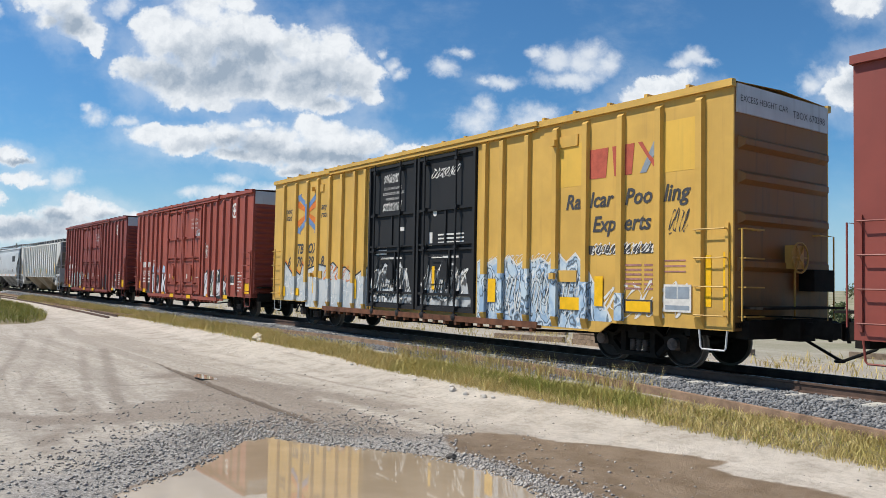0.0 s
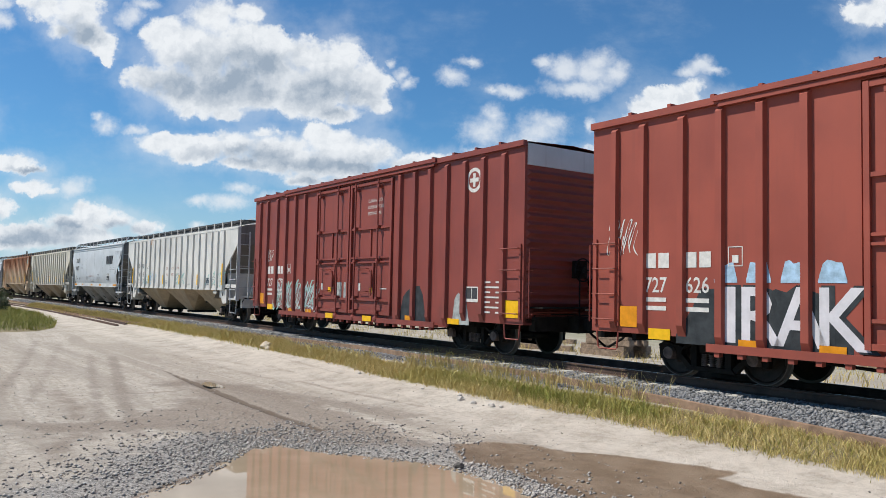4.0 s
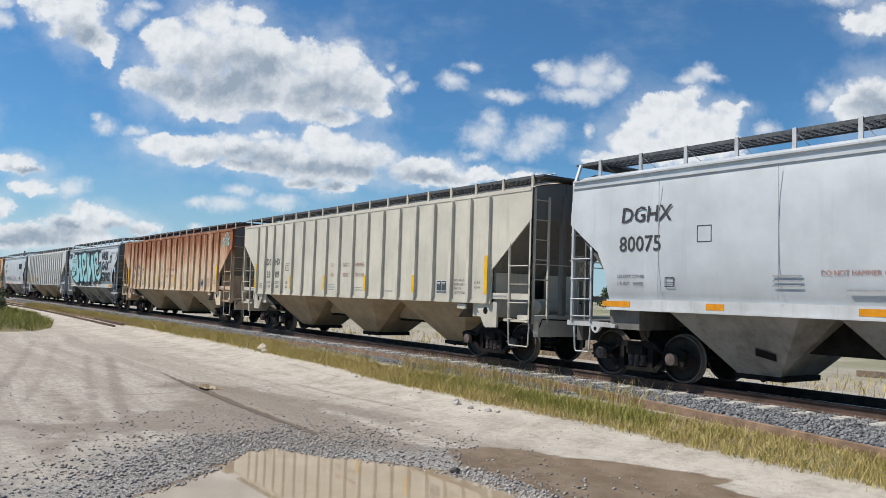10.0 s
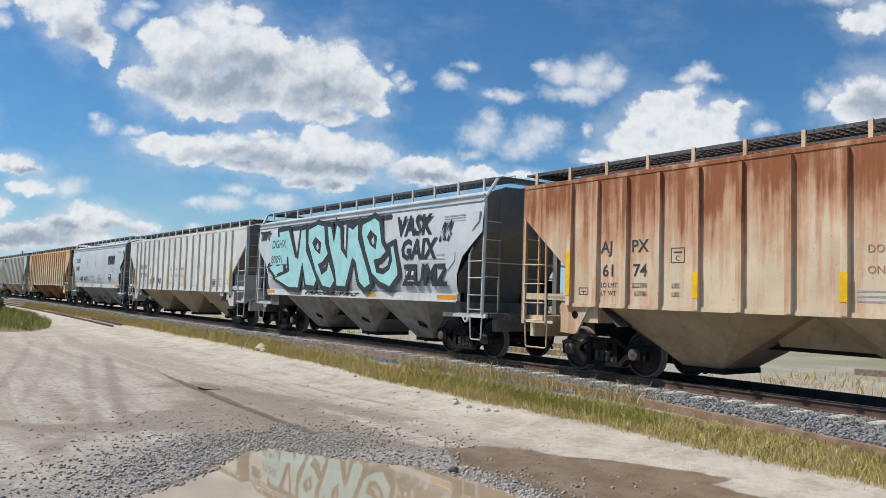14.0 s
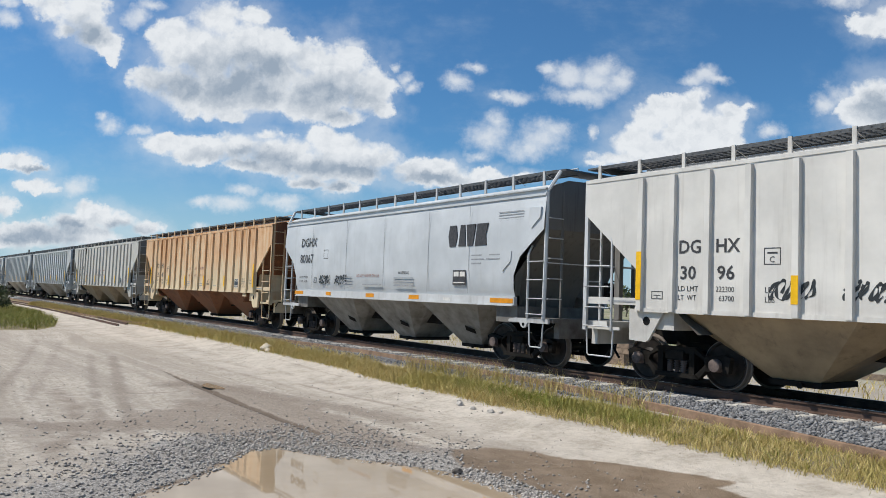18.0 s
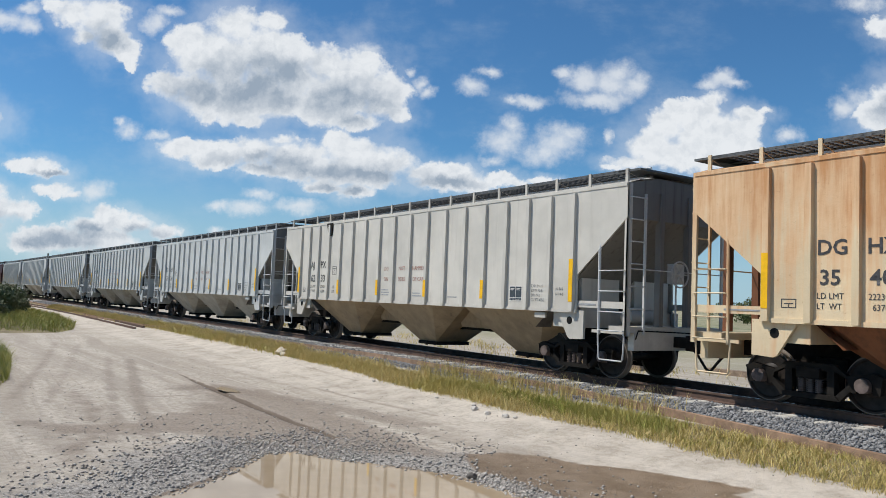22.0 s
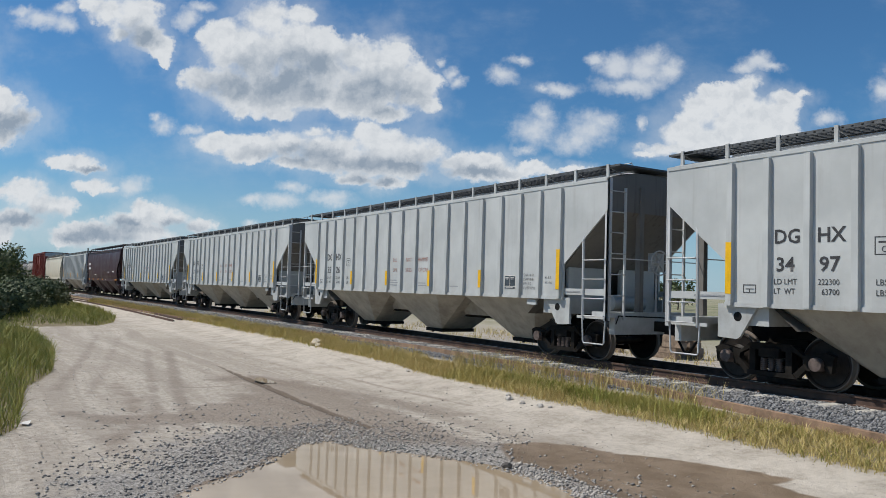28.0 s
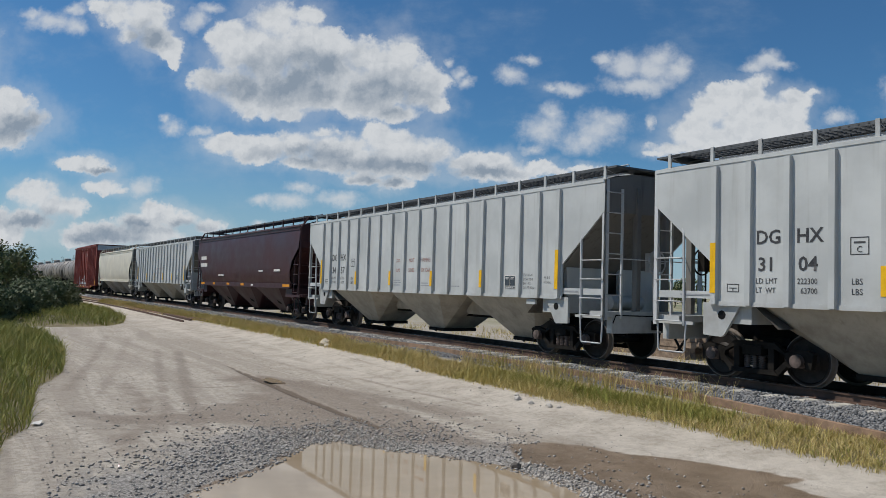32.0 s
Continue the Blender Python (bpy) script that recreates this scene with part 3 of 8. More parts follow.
    high = k.math("ADD", high, k.math("ADD", k.math("MULTIPLY", rut, 0.7), k.math("MULTIPLY", grit, 1.6)))
    k.bump(high, 0.7, 0.035)
    return k.done(col, k.math("SUBTRACT", 0.92, k.math("MULTIPLY", mmask, 0.42)))


def water_material():
    k = Nodes("muddy_water", 0.02)
    col = k.mix(k.step(k.noise(1.2, 3.0, 0.5), 0.3, 0.7), (0.34, 0.26, 0.17), (0.40, 0.315, 0.215))
    k.b.inputs["IOR"].default_value = 1.5
    k.b.inputs["Specular IOR Level"].default_value = 0.9
    k.bump(k.noise(3.0, 2.0, 0.5), 0.02, 0.01)
    return k.done(col)


M["ground"], M["water"] = ground_material(), water_material()


def stone_material(name, low, high):
    k = Nodes(name, 0.9)
    isl = k.t.nodes.new("ShaderNodeNewGeometry").outputs["Random Per Island"]
    col = k.mix(isl, low, high)
    col = k.mix(k.step(k.noise(30.0, 4.0, 0.6), 0.4, 0.7, 0.0, 0.4), col, tuple(0.5 * (a + b) for a, b in zip(low, high)))
    return k.done(col, 0.88)


M["ballast"] = stone_material("crushed_ballast", (0.07, 0.072, 0.076), (0.31, 0.305, 0.30))
# stones between the rails, the shade under the train coloured in with the oil
M["darkballast"] = stone_material("oil_and_shade_ballast", (0.02, 0.018, 0.016), (0.09, 0.08, 0.07))
M["gravel"] = stone_material("road_gravel", (0.17, 0.155, 0.14), (0.50, 0.46, 0.41))
M["rock"] = stone_material("pale_rock", (0.42, 0.36, 0.28), (0.55, 0.48, 0.38))
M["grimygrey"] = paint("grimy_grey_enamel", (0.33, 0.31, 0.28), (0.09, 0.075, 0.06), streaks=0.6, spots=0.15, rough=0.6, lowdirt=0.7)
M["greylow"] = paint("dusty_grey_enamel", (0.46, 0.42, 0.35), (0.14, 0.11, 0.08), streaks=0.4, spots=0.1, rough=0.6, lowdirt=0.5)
M["yellowpatch"] = paint("fresher_yellow_enamel", (0.66, 0.40, 0.06), (0.22, 0.13, 0.05), streaks=0.2, spots=0.05)
# for hopper ends: road dirt plus their shade, both put into the base colour
M["dirtshadeend"] = paint("road_dirt_and_shade_on_grey_enamel", (0.18, 0.172, 0.158), (0.055, 0.042, 0.032), streaks=0.7, spots=0.2, rough=0.7, lowdirt=0.8)


# ---- mesh helpers ----
class Shape:
    """Gathers vertices and faces of one mesh."""

    def __init__(self):
        self.v, self.f = [], []

    def add(self, verts, faces):
        o = len(self.v)
        self.v += [tuple(map(float, p)) for p in verts]
        self.f += [tuple(o + i for i in f) for f in faces]
        return self

    def box(self, x0, x1, y0, y1, z0, z1):
        return self.add([(x, y, z) for x in (x0, x1) for y in (y0, y1) for z in (z0, z1)],
                        [(0, 1, 3, 2), (4, 6, 7, 5), (0, 4, 5, 1), (2, 3, 7, 6), (0, 2, 6, 4), (1, 5, 7, 3)])

    def slab(self, outline, y0, y1):
        """A plate with an (x, z) outline between two y."""
        n = len(outline)
        return self.add([(x, y0, z) for x, z in outline] + [(x, y1, z) for x, z in outline],
                        [tuple(range(n)), tuple(range(2 * n - 1, n - 1, -1))] + [(i, (i + 1) % n, n + (i + 1) % n, n + i) for i in range(n)])

    def tube(self, path, r, n=8):
        """A round bar along points."""
        path = [Vector(p) for p in path]
        rings = []
        for i, p in enumerate(path):
            d = (path[min(i + 1, len(path) - 1)] - path[max(i - 1, 0)]).normalized()
            a = d.orthogonal().normalized()
            if abs(d.z) < 0.9:
                a = d.cross(Vector((0, 0, 1))).normalized()
            b = d.cross(a)
            rings.append([p + r * (math.cos(2 * math.pi * k / n) * a + math.sin(2 * math.pi * k / n) * b) for k in range(n)])
        o = [q for ring in rings for q in ring]
        f = [(i * n + k, i * n + (k + 1) % n, (i + 1) * n + (k + 1) % n, (i + 1) * n + k) for i in range(len(path) - 1) for k in range(n)]
        f += [tuple(range(n)), tuple(range(len(o) - 1, len(o) - n - 1, -1))]
        return self.add(o, f)

    def lathe(self, rows, centre, n=24, axis="y"):
        """Turns (offset, radius) rows round an axis through centre."""
        o = []
        for off, r in rows:
            for k in range(n):
                a = 2 * math.pi * k / n
                c, s = r * math.cos(a), r * math.sin(a)
                q = {"y": (c, off, s), "x": (off, c, s), "z": (c, s, off)}[axis]
                o.append((centre[0] + q[0], centre[1] + q[1], centre[2] + q[2]))
        f = [(i * n + k, i * n + (k + 1) % n, (i + 1) * n + (k + 1) % n, (i + 1) * n + k) for i in range(len(rows) - 1) for k in range(n)]
        f += [tuple(range(n)), tuple(range(len(o) - 1, len(o) - n - 1, -1))]
        return self.add(o, f)

    def mesh(self, name, smooth=False):
        me = bpy.data.meshes.new(name)
        me.from_pydata(self.v, [], self.f)
        bm = bmesh.new()
        bm.from_mesh(me)
        bmesh.ops.recalc_face_normals(bm, faces=bm.faces)
        bm.to_mesh(me)
        bm.free()
        if smooth:
            me.polygons.foreach_set("use_smooth", [True] * len(me.polygons))
            me.set_sharp_from_angle(angle=radians(38))
        return me


MESHES = {}


def part(name, shape, mat, parent, label="", key=None, at=None, smooth=False):
    """Links one mesh under a thing or part. With a key, alike parts share the mesh; shape may then be a function."""
    k = (key, mat.name) if key else None
    if k in MESHES and k:
        me = MESHES[k]
    else:
        me = (shape() if callable(shape) else shape).mesh(name, smooth)
        me.materials.append(mat)
        if k:
            MESHES[k] = me
    ob = new(name, me)
    if parent:
        ob.parent = parent
    if at is not None:
        ob.matrix_basis = at if isinstance(at, Matrix) else Matrix.Translation(at)
    return tagged(ob, label)


def bars_from(verts, faces, name, mat, label, category, kind="stuff", parent=None):
    me = bpy.data.meshes.new(name)
    v, f = np.asarray(verts, dtype=np.float32), np.asarray(faces, dtype=np.int32)
    n = f.shape[1]
    me.vertices.add(len(v))
    me.vertices.foreach_set("co", v.ravel())
    me.loops.add(f.size)
    me.loops.foreach_set("vertex_index", f.ravel())
    me.polygons.add(len(f))
    me.polygons.foreach_set("loop_start", np.arange(0, f.size, n, dtype=np.int32))
    me.update(calc_edges=True)
    me.materials.append(mat)
    ob = new(name, me)
    if parent:
        ob.parent = parent
    return tagged(ob, label, category, kind=kind)


LETTERS = {}


def letters(text, size, mat, parent, x, y, z, name="lettering", squeeze=1.0, bold=0.0, label="", lean=0.0, side=-1, align="LEFT"):
    """Painted words on a car's side, reading from its left end, base line at z."""
    k = (text, size, mat.name, squeeze, bold, lean, align)
    if k not in LETTERS:
        cu = bpy.data.curves.new("words", "FONT")
        cu.body, cu.size, cu.offset, cu.shear, cu.align_x = text, size, bold, lean, align
        cu.resolution_u = 2
        ob = bpy.data.objects.new("words", cu)
        scene.collection.objects.link(ob)
        me = bpy.data.meshes.new_from_object(ob)
        bpy.data.objects.remove(ob)
        me.materials.clear()
        me.materials.append(mat)
        me.transform(Matrix.Diagonal((squeeze, 1, 1, 1)))
        me.transform(Matrix.Rotation(radians(90), 4, "X"))
        LETTERS[k] = me
    ob = new(name, LETTERS[k])
    ob.parent = parent
    ob.location = (x, y, z)
    return tagged(ob, label)


def plates(rects, y, mat, parent, name, label="", t=0.004):
    """Thin painted bars (x0, x1, z0, z1) on a side, one mesh."""
    s = Shape()
    for x0, x1, z0, z1 in rects:
        s.box(x0, x1, y - t, y, z0, z1)
    ob = part(name, s, mat, parent, label)
    return tagged(ob, kind="stuff") if len(rects) > 5 else ob


def splash(rng, x0, x1, z0, z1, y, mat, parent, name="graffiti", label="", teeth=24, jag=0.35, round_ends=True, rim=None):
    """A field of spray paint with a ragged upper edge."""
    n = teeth
    top = []
    for i in range(n + 1):
        u = i / n
        env = min(1.0, 5 * u + 0.15, 5 * (1 - u) + 0.15) if round_ends else 1.0
        top.append((x0 + (x1 - x0) * u, z0 + (z1 - z0) * env * (1 - jag * rng.random())))
    s = Shape()
    for (xa, za), (xb, zb) in zip(top[:-1], top[1:]):
        s.add([(xa, y, z0), (xb, y, z0), (xb, y, zb), (xa, y, za)], [(0, 1, 2, 3)])
    if rim:
        part(name, ribbon(Shape(), top, 0.035, y - 0.0008), M[rim], parent, "dark outline along the top of the graffiti")
    return tagged(part(name, s, mat, parent, label), kind="stuff")


def scrawl(rng, x, z, w, h, y, mat, parent, strokes=9, thick=0.03, name="graffiti", label=""):
    """Sprayed strokes: flat ribbons that wander inside a box."""
    s = Shape()
    for j in range(strokes):
        cx = x + w * (j + 0.5) / strokes
        pts = []
        a = rng.random() * 6.28
        for i in range(7):
            pts.append(Vector((cx + w / strokes * 0.9 * math.sin(a + 1.3 * i) * (0.4 + 0.6 * rng.random()), 0, z + h * (0.5 + 0.5 * math.cos(a * 0.7 + 1.05 * i) * (0.6 + 0.4 * rng.random())))))
        fine = []
        for i in range(len(pts) - 1):
            p0, p1, p2, p3 = pts[max(i - 1, 0)], pts[i], pts[i + 1], pts[min(i + 2, len(pts) - 1)]
            for u in (0, 0.25, 0.5, 0.75):
                fine.append(0.5 * ((2 * p1) + (p2 - p0) * u + (2 * p0 - 5 * p1 + 4 * p2 - p3) * u * u + (3 * p1 - p0 - 3 * p2 + p3) * u ** 3))
        left, right = [], []
        for i, p in enumerate(fine):
            d = fine[min(i + 1, len(fine) - 1)] - fine[max(i - 1, 0)]
            m = Vector((-d.z, 0, d.x)).normalized() * thick * (0.35 + 0.25 * math.sin(i * 0.9 + j))
            yy = y - 0.0012 * j / strokes * 2 - 0.00005 * i
            left.append((p.x + m.x, yy, p.z + m.z))
            right.append((p.x - m.x, yy, p.z - m.z))
        n = len(fine)
        s.add(left + right, [(i, n + i, n + i + 1, i + 1) for i in range(n - 1)])
    return tagged(part(name, s, mat, parent, label), kind="stuff")


def shards(rng, x0, x1, z0, z1, y, fills, line, parent, n=12, rim=0.035, label="angular sprayed graffiti letters"):
    """Angular bubble letters: leaning blocks with a dark rim, one over the other."""
    groups = {}
    step = (x1 - x0) / n
    for j in range(n):
        cx, w, top = x0 + step * (j + 0.5), step * (0.55 + 0.75 * rng.random()), z1 - (z1 - z0) * 0.6 * rng.random() ** 1.5
        low = z0 + (z1 - z0) * 0.12 * rng.random()
        lean = step * 1.6 * (rng.random() - 0.45)
        bite = low + (top - low) * (0.35 + 0.3 * rng.random())
        dent = w * (0.25 + 0.5 * rng.random()) * (1 if rng.random() < 0.5 else -1)
        pts = [(cx - w, low), (cx + w * 0.7, low + 0.03), (cx + w + lean * 0.5 - max(dent, 0), bite), (cx + w * 0.9 + lean, top - 0.1), (cx + 0.3 * w + lean, top), (cx - w * 0.8 + lean, top - 0.22 * rng.random()), (cx - w + lean * 0.5 - min(dent, 0), bite + 0.05)]
        mx, mz = sum(p[0] for p in pts) / 7, sum(p[1] for p in pts) / 7
        big = [(px + rim * (1 if px > mx else -1), max(z0 - 0.0, pz + rim * (1 if pz > mz else -1))) for px, pz in pts]
        for key, ring, yy in ((line, big, y - 0.0008 * j), (fills[j % len(fills)], pts, y - 0.0008 * j - 0.0004)):
            groups.setdefault(key, Shape()).add([(mx, yy, mz)] + [(px, yy, pz) for px, pz in ring], [(0, 1 + i, 1 + (i + 1) % 7) for i in range(7)])
    for key, s in groups.items():
        tagged(part("graffiti", s, M[key], parent, label), kind="stuff")


def ribbon(shape, pts, width, y):
    """A flat stroke of even width with mitred corners on a side."""
    pts = [Vector((x, 0, z)) for x, z in pts]
    left, right = [], []
    n = len(pts)
    for i, p in enumerate(pts):
        a = (p - pts[i - 1]).normalized() if i else (pts[1] - p).normalized()
        b = (pts[i + 1] - p).normalized() if i < n - 1 else a
        t = (a + b).normalized()
        m = Vector((-t.z, 0, t.x)) * width / 2 / max(0.6, abs(t.dot(a)))
        e = -a * width * 0.35 if i == 0 else (a * width * 0.35 if i == n - 1 else Vector((0, 0, 0)))
        left.append((p.x + m.x + e.x, y - 0.00008 * i, p.z + m.z + e.z))
        right.append((p.x - m.x + e.x, y - 0.00008 * i, p.z - m.z + e.z))
    shape.add(left + right, [(i, n + i, n + i + 1, i + 1) for i in range(n - 1)])
    return shape


# ---- ground, puddle, track ----
PUDDLE = [(-9.0, 2.3), (-9.52, 2.92), (-9.97, 3.49), (-10.64, 4.04), (-11.1, 4.43), (-11.15, 4.94), (-10.35, 5.3), (-9.67, 5.67), (-9.21, 5.94),
          (-8.73, 6.18), (-7.85, 6.37), (-7.32, 6.39), (-6.77, 6.27), (-6.1, 6.0), (-5.2, 5.2), (-4.6, 4.2), (-4.6, 3.0), (-5.6, 2.1), (-7.4, 1.8)]
MUD = [(-9.65, 7.15), (-9.55, 7.74), (-8.97, 8.05), (-8.26, 8.31), (-7.64, 8.6), (-6.92, 8.94), (-6.07, 9.06), (-6.1, 8.65), (-5.41, 8.62), (-4.88, 8.78),
       (-3.6, 8.8), (-3.4, 7.4), (-4.6, 6.6), (-6.3, 6.6), (-7.6, 6.75), (-8.9, 6.75)]
TRACKS = [(-19.5, 3.3), (-16.0, 3.2), (-13.2, 2.75), (-11.3, 1.9), (-11.6, 1.5), (-13.3, 2.25), (-16.2, 2.8), (-19.5, 3.0)]
STAIN = [(-19.5, 5.6), (-19.5, 6.5), (-17.96, 7.3), (-15.0, 7.3), (-13.3, 7.3), (-11.1, 7.1), (-9.6, 7.0), (-11.0, 4.6), (-12.6, 4.0), (-13.7, 3.1), (-13.3, 1.9), (-14.6, 2.0),
         (-14.5, 3.5), (-15.9, 4.9), (-17.5, 5.5)]
GOUGE = [(-22.6, 6.3), (-19.0, 6.05), (-15.5, 5.9), (-11.6, 5.88), (-11.6, 6.06), (-15.5, 6.12), (-19.0, 6.3)]
TREADS = [  # width, amount, way along the road
    (0.30, 0.7, [(-35.4, 5.0), (-27.4, 3.6), (-22.5, 2.7), (-18.0, 1.8)]), (0.30, 0.6, [(-34.5, 5.7), (-26.6, 4.2), (-21.4, 3.2), (-17.0, 2.3)]),
    (0.26, 0.7, [(-28.1, 5.56), (-19.5, 3.95), (-15.2, 3.25), (-12.6, 2.6)]), (0.28, 0.9, [(-26.9, 6.0), (-19.3, 4.5), (-15.0, 3.65), (-12.6, 3.3)]),
    (0.36, 0.9, [(-15.0, 1.7), (-14.2, 2.1), (-13.6, 2.5), (-13.3, 3.3)]), (0.12, 1.0, [(-17.7, 4.0), (-17.6, 4.7), (-17.65, 5.4)]),
    (0.55, 1.0, [(-18.9, 5.4), (-19.2, 6.3), (-17.3, 6.75), (-15.6, 7.3), (-13.7, 7.66), (-12.3, 7.95)]), (0.50, 0.9, [(-16.2, 5.0), (-14.2, 5.5), (-12.7, 5.8), (-11.6, 6.0)]),
    (0.16, 0.7, [(-17.9, 8.4), (-15.1, 8.46), (-12.8, 8.72)]), (0.16, 0.6, [(-22.7, 9.9), (-18.0, 9.65)]), (0.22, 0.5, [(-33, 7.6), (-24, 7.9), (-17, 8.0)]), (0.22, 0.5, [(-33, 9.0), (-24, 9.1), (-16, 9.0)])]
BANK = [(-8.5, -1.5), (-9.8, 0.2), (-12.74, 0.5), (-13.6, 0.85), (-18.3, 1.25), (-21.4, 2.05), (-28.1, 2.7), (-36.8, 2.75), (-40.0, 1.8), (-42, 0.5), (-42, -14), (-8.5, -14)]
WEEDS = [(-41.2, 3.3), (-41.6, 4.7), (-42.0, 5.9), (-45.0, 7.1), (-50.5, 8.1), (-62, 8.8), (-72, 8.5), (-90, 8.0), (-90, 2), (-46, 0)]


def signed(X, Y, poly):
    """Distance to a closed outline, positive inside."""
    best = np.full(X.shape, 1e9)
    inside = np.zeros(X.shape, bool)
    for (x0, y0), (x1, y1) in zip(poly, poly[1:] + poly[:1]):
        dx, dy = x1 - x0, y1 - y0
        u = np.clip(((X - x0) * dx + (Y - y0) * dy) / (dx * dx + dy * dy), 0, 1)
        best = np.minimum(best, np.hypot(X - x0 - u * dx, Y - y0 - u * dy))
        inside ^= ((y0 > Y) != (y1 > Y)) & (X < dx * (Y - y0) / (dy if dy else 1e-9) + x0)
    return np.where(inside, best, -best)


def along(X, Y, way):
    """Distance to an open line."""
    best = np.full(X.shape, 1e9)
    for (x0, y0), (x1, y1) in zip(way[:-1], way[1:]):
        dx, dy = x1 - x0, y1 - y0
        u = np.clip(((X - x0) * dx + (Y - y0) * dy) / (dx * dx + dy * dy), 0, 1)
        best = np.minimum(best, np.hypot(X - x0 - u * dx, Y - y0 - u * dy))
    return best


def lumps(X, Y, seed=0):
    """Cheap smooth unevenness."""
    r = np.random.RandomState(seed)
    z = np.zeros(X.shape)
    for k in range(14):
        a, w = r.rand() * 6.28, 0.5 * 1.35 ** k
        z += np.sin(X * w * math.cos(a) + Y * w * math.sin(a) + r.rand() * 6.28) / (1.25 ** k)
    return z / 4.0


def ground_height(X, Y):
    X, Y = np.asarray(X, float), np.asarray(Y, float)
    n = Y + bend(-X)
    near = np.clip(1.6 - np.hypot(X + 15, Y - 5) / 60, 0, 1)
    z = profile(n) + 0.018 * lumps(X, Y) * near * (n < 11.2)
    d = signed(X, Y, PUDDLE) + 0.10 * lumps(X * 3, Y * 3, 3)
    z = np.where(d > -0.9, z + (WATER - 0.004 - z) * np.clip(1 + d / 0.9, 0, 1) ** 0.8, z)
    z = z - 0.07 * np.clip(d / 0.5, 0, 1)
    m = signed(X, Y, MUD)
    z = z - 0.03 * np.clip(m / 0.4, 0, 1) * (d < -0.3)
    z = z - 0.045 * np.clip(0.5 + signed(X, Y, GOUGE) / 0.12, 0, 1)
    bank = signed(X, Y, BANK)
    z = z + 0.35 * np.clip(bank / 2.5, 0, 1)
    return z + 0.3 * np.clip(signed(X, Y, WEEDS) / 3.0, 0, 1)


def verge(x):
    """Where the road ends and the grass of the verge begins, measured across the line."""
    return np.interp(x, [-60, -28, -19, -16, 0], [10.55, 10.5, 10.25, 9.98, 9.9]) + 0.10 * lumps(np.asarray(x) * 1.3, np.zeros(np.shape(x)), 5)


def build_ground():
    xs = np.concatenate([-np.geomspace(3000, 90, 26)[:-1], np.linspace(-90, -24, 150)[:-1], np.linspace(-24, -2, 260)[:-1], np.linspace(-2, 12, 30)[:-1], np.geomspace(12, 3000, 22)])
    ys = np.concatenate([-np.geomspace(3000, 22, 16)[:-1], np.linspace(-22, 0, 24)[:-1], np.linspace(0, 12.2, 170)[:-1], np.linspace(12.2, 18, 24)[:-1], np.linspace(18, 60, 40)[:-1], np.geomspace(60, 3000, 24)])
    X, Y = np.meshgrid(xs, ys, indexing="ij")
    Z = ground_height(X, Y)
    v = np.stack([X, Y, Z], -1).reshape(-1, 3)
    ny = len(ys)
    i = (np.arange(len(xs) - 1)[:, None] * ny + np.arange(ny - 1)[None]).ravel()
    ob = bars_from(v, np.stack([i, i + ny, i + ny + 1, i + 1], -1), "ground", M["ground"], "pale dusty dirt ground with wheel tracks", "ground", "structure")
    ob.data.polygons.foreach_set("use_smooth", [True] * len(ob.data.polygons))
    n = (Y + bend(-X)).ravel()
    x, y = X.ravel(), Y.ravel()
    pud = signed(x, y, PUDDLE)
    masks = dict(
        gravel=np.clip(1.05 + pud / 2.4, 0, 1) * np.clip((8.2 - n) / 1.2, 0, 1),
        mud=np.maximum(np.clip(0.5 + signed(x, y, MUD) / 0.5, 0, 1), np.clip(0.75 + pud / 0.5, 0, 1)),
        tread=np.maximum.reduce([m * np.clip(1.15 - along(x, y, way) / w, 0, 1) for w, m, way in TREADS]),
        pale=np.clip((n - 7.7) / 0.7, 0, 1) * np.clip((verge(x) - n + 0.15) / 0.3, 0, 1),
        gouge=np.clip(0.5 + signed(x, y, GOUGE) / 0.16, 0, 1),
        stain=np.maximum(np.clip(0.5 + signed(x, y, STAIN) / 1.2, 0, 1), np.clip(0.42 + signed(x, y, TRACKS) / 0.9, 0, 0.7)),
        turf=np.maximum.reduce([np.clip(0.5 + np.minimum(n - verge(x) - 0.12, 11.1 - n) / 0.3, 0, 1), np.clip(0.5 + signed(x, y, BANK) / 0.4, 0, 1), np.clip(0.5 + signed(x, y, WEEDS) / 0.6, 0, 1)]),
        ballast=np.clip(0.5 + np.minimum(n - 11.2, 15.6 - n) / 0.2, 0, 1),
        oilshade=np.clip(0.5 + np.minimum(n - 12.5, 14.3 - n) / 0.15, 0, 1),
        far=np.clip(np.maximum((n - 21) / 14, np.maximum(np.hypot(x, y) - 90, 0) / 40), 0, 1))
    for key, val in masks.items():
        ob.data.attributes.new(key, "FLOAT", "POINT").data.foreach_set("value", np.asarray(val, np.float32))
    return ob


build_ground()


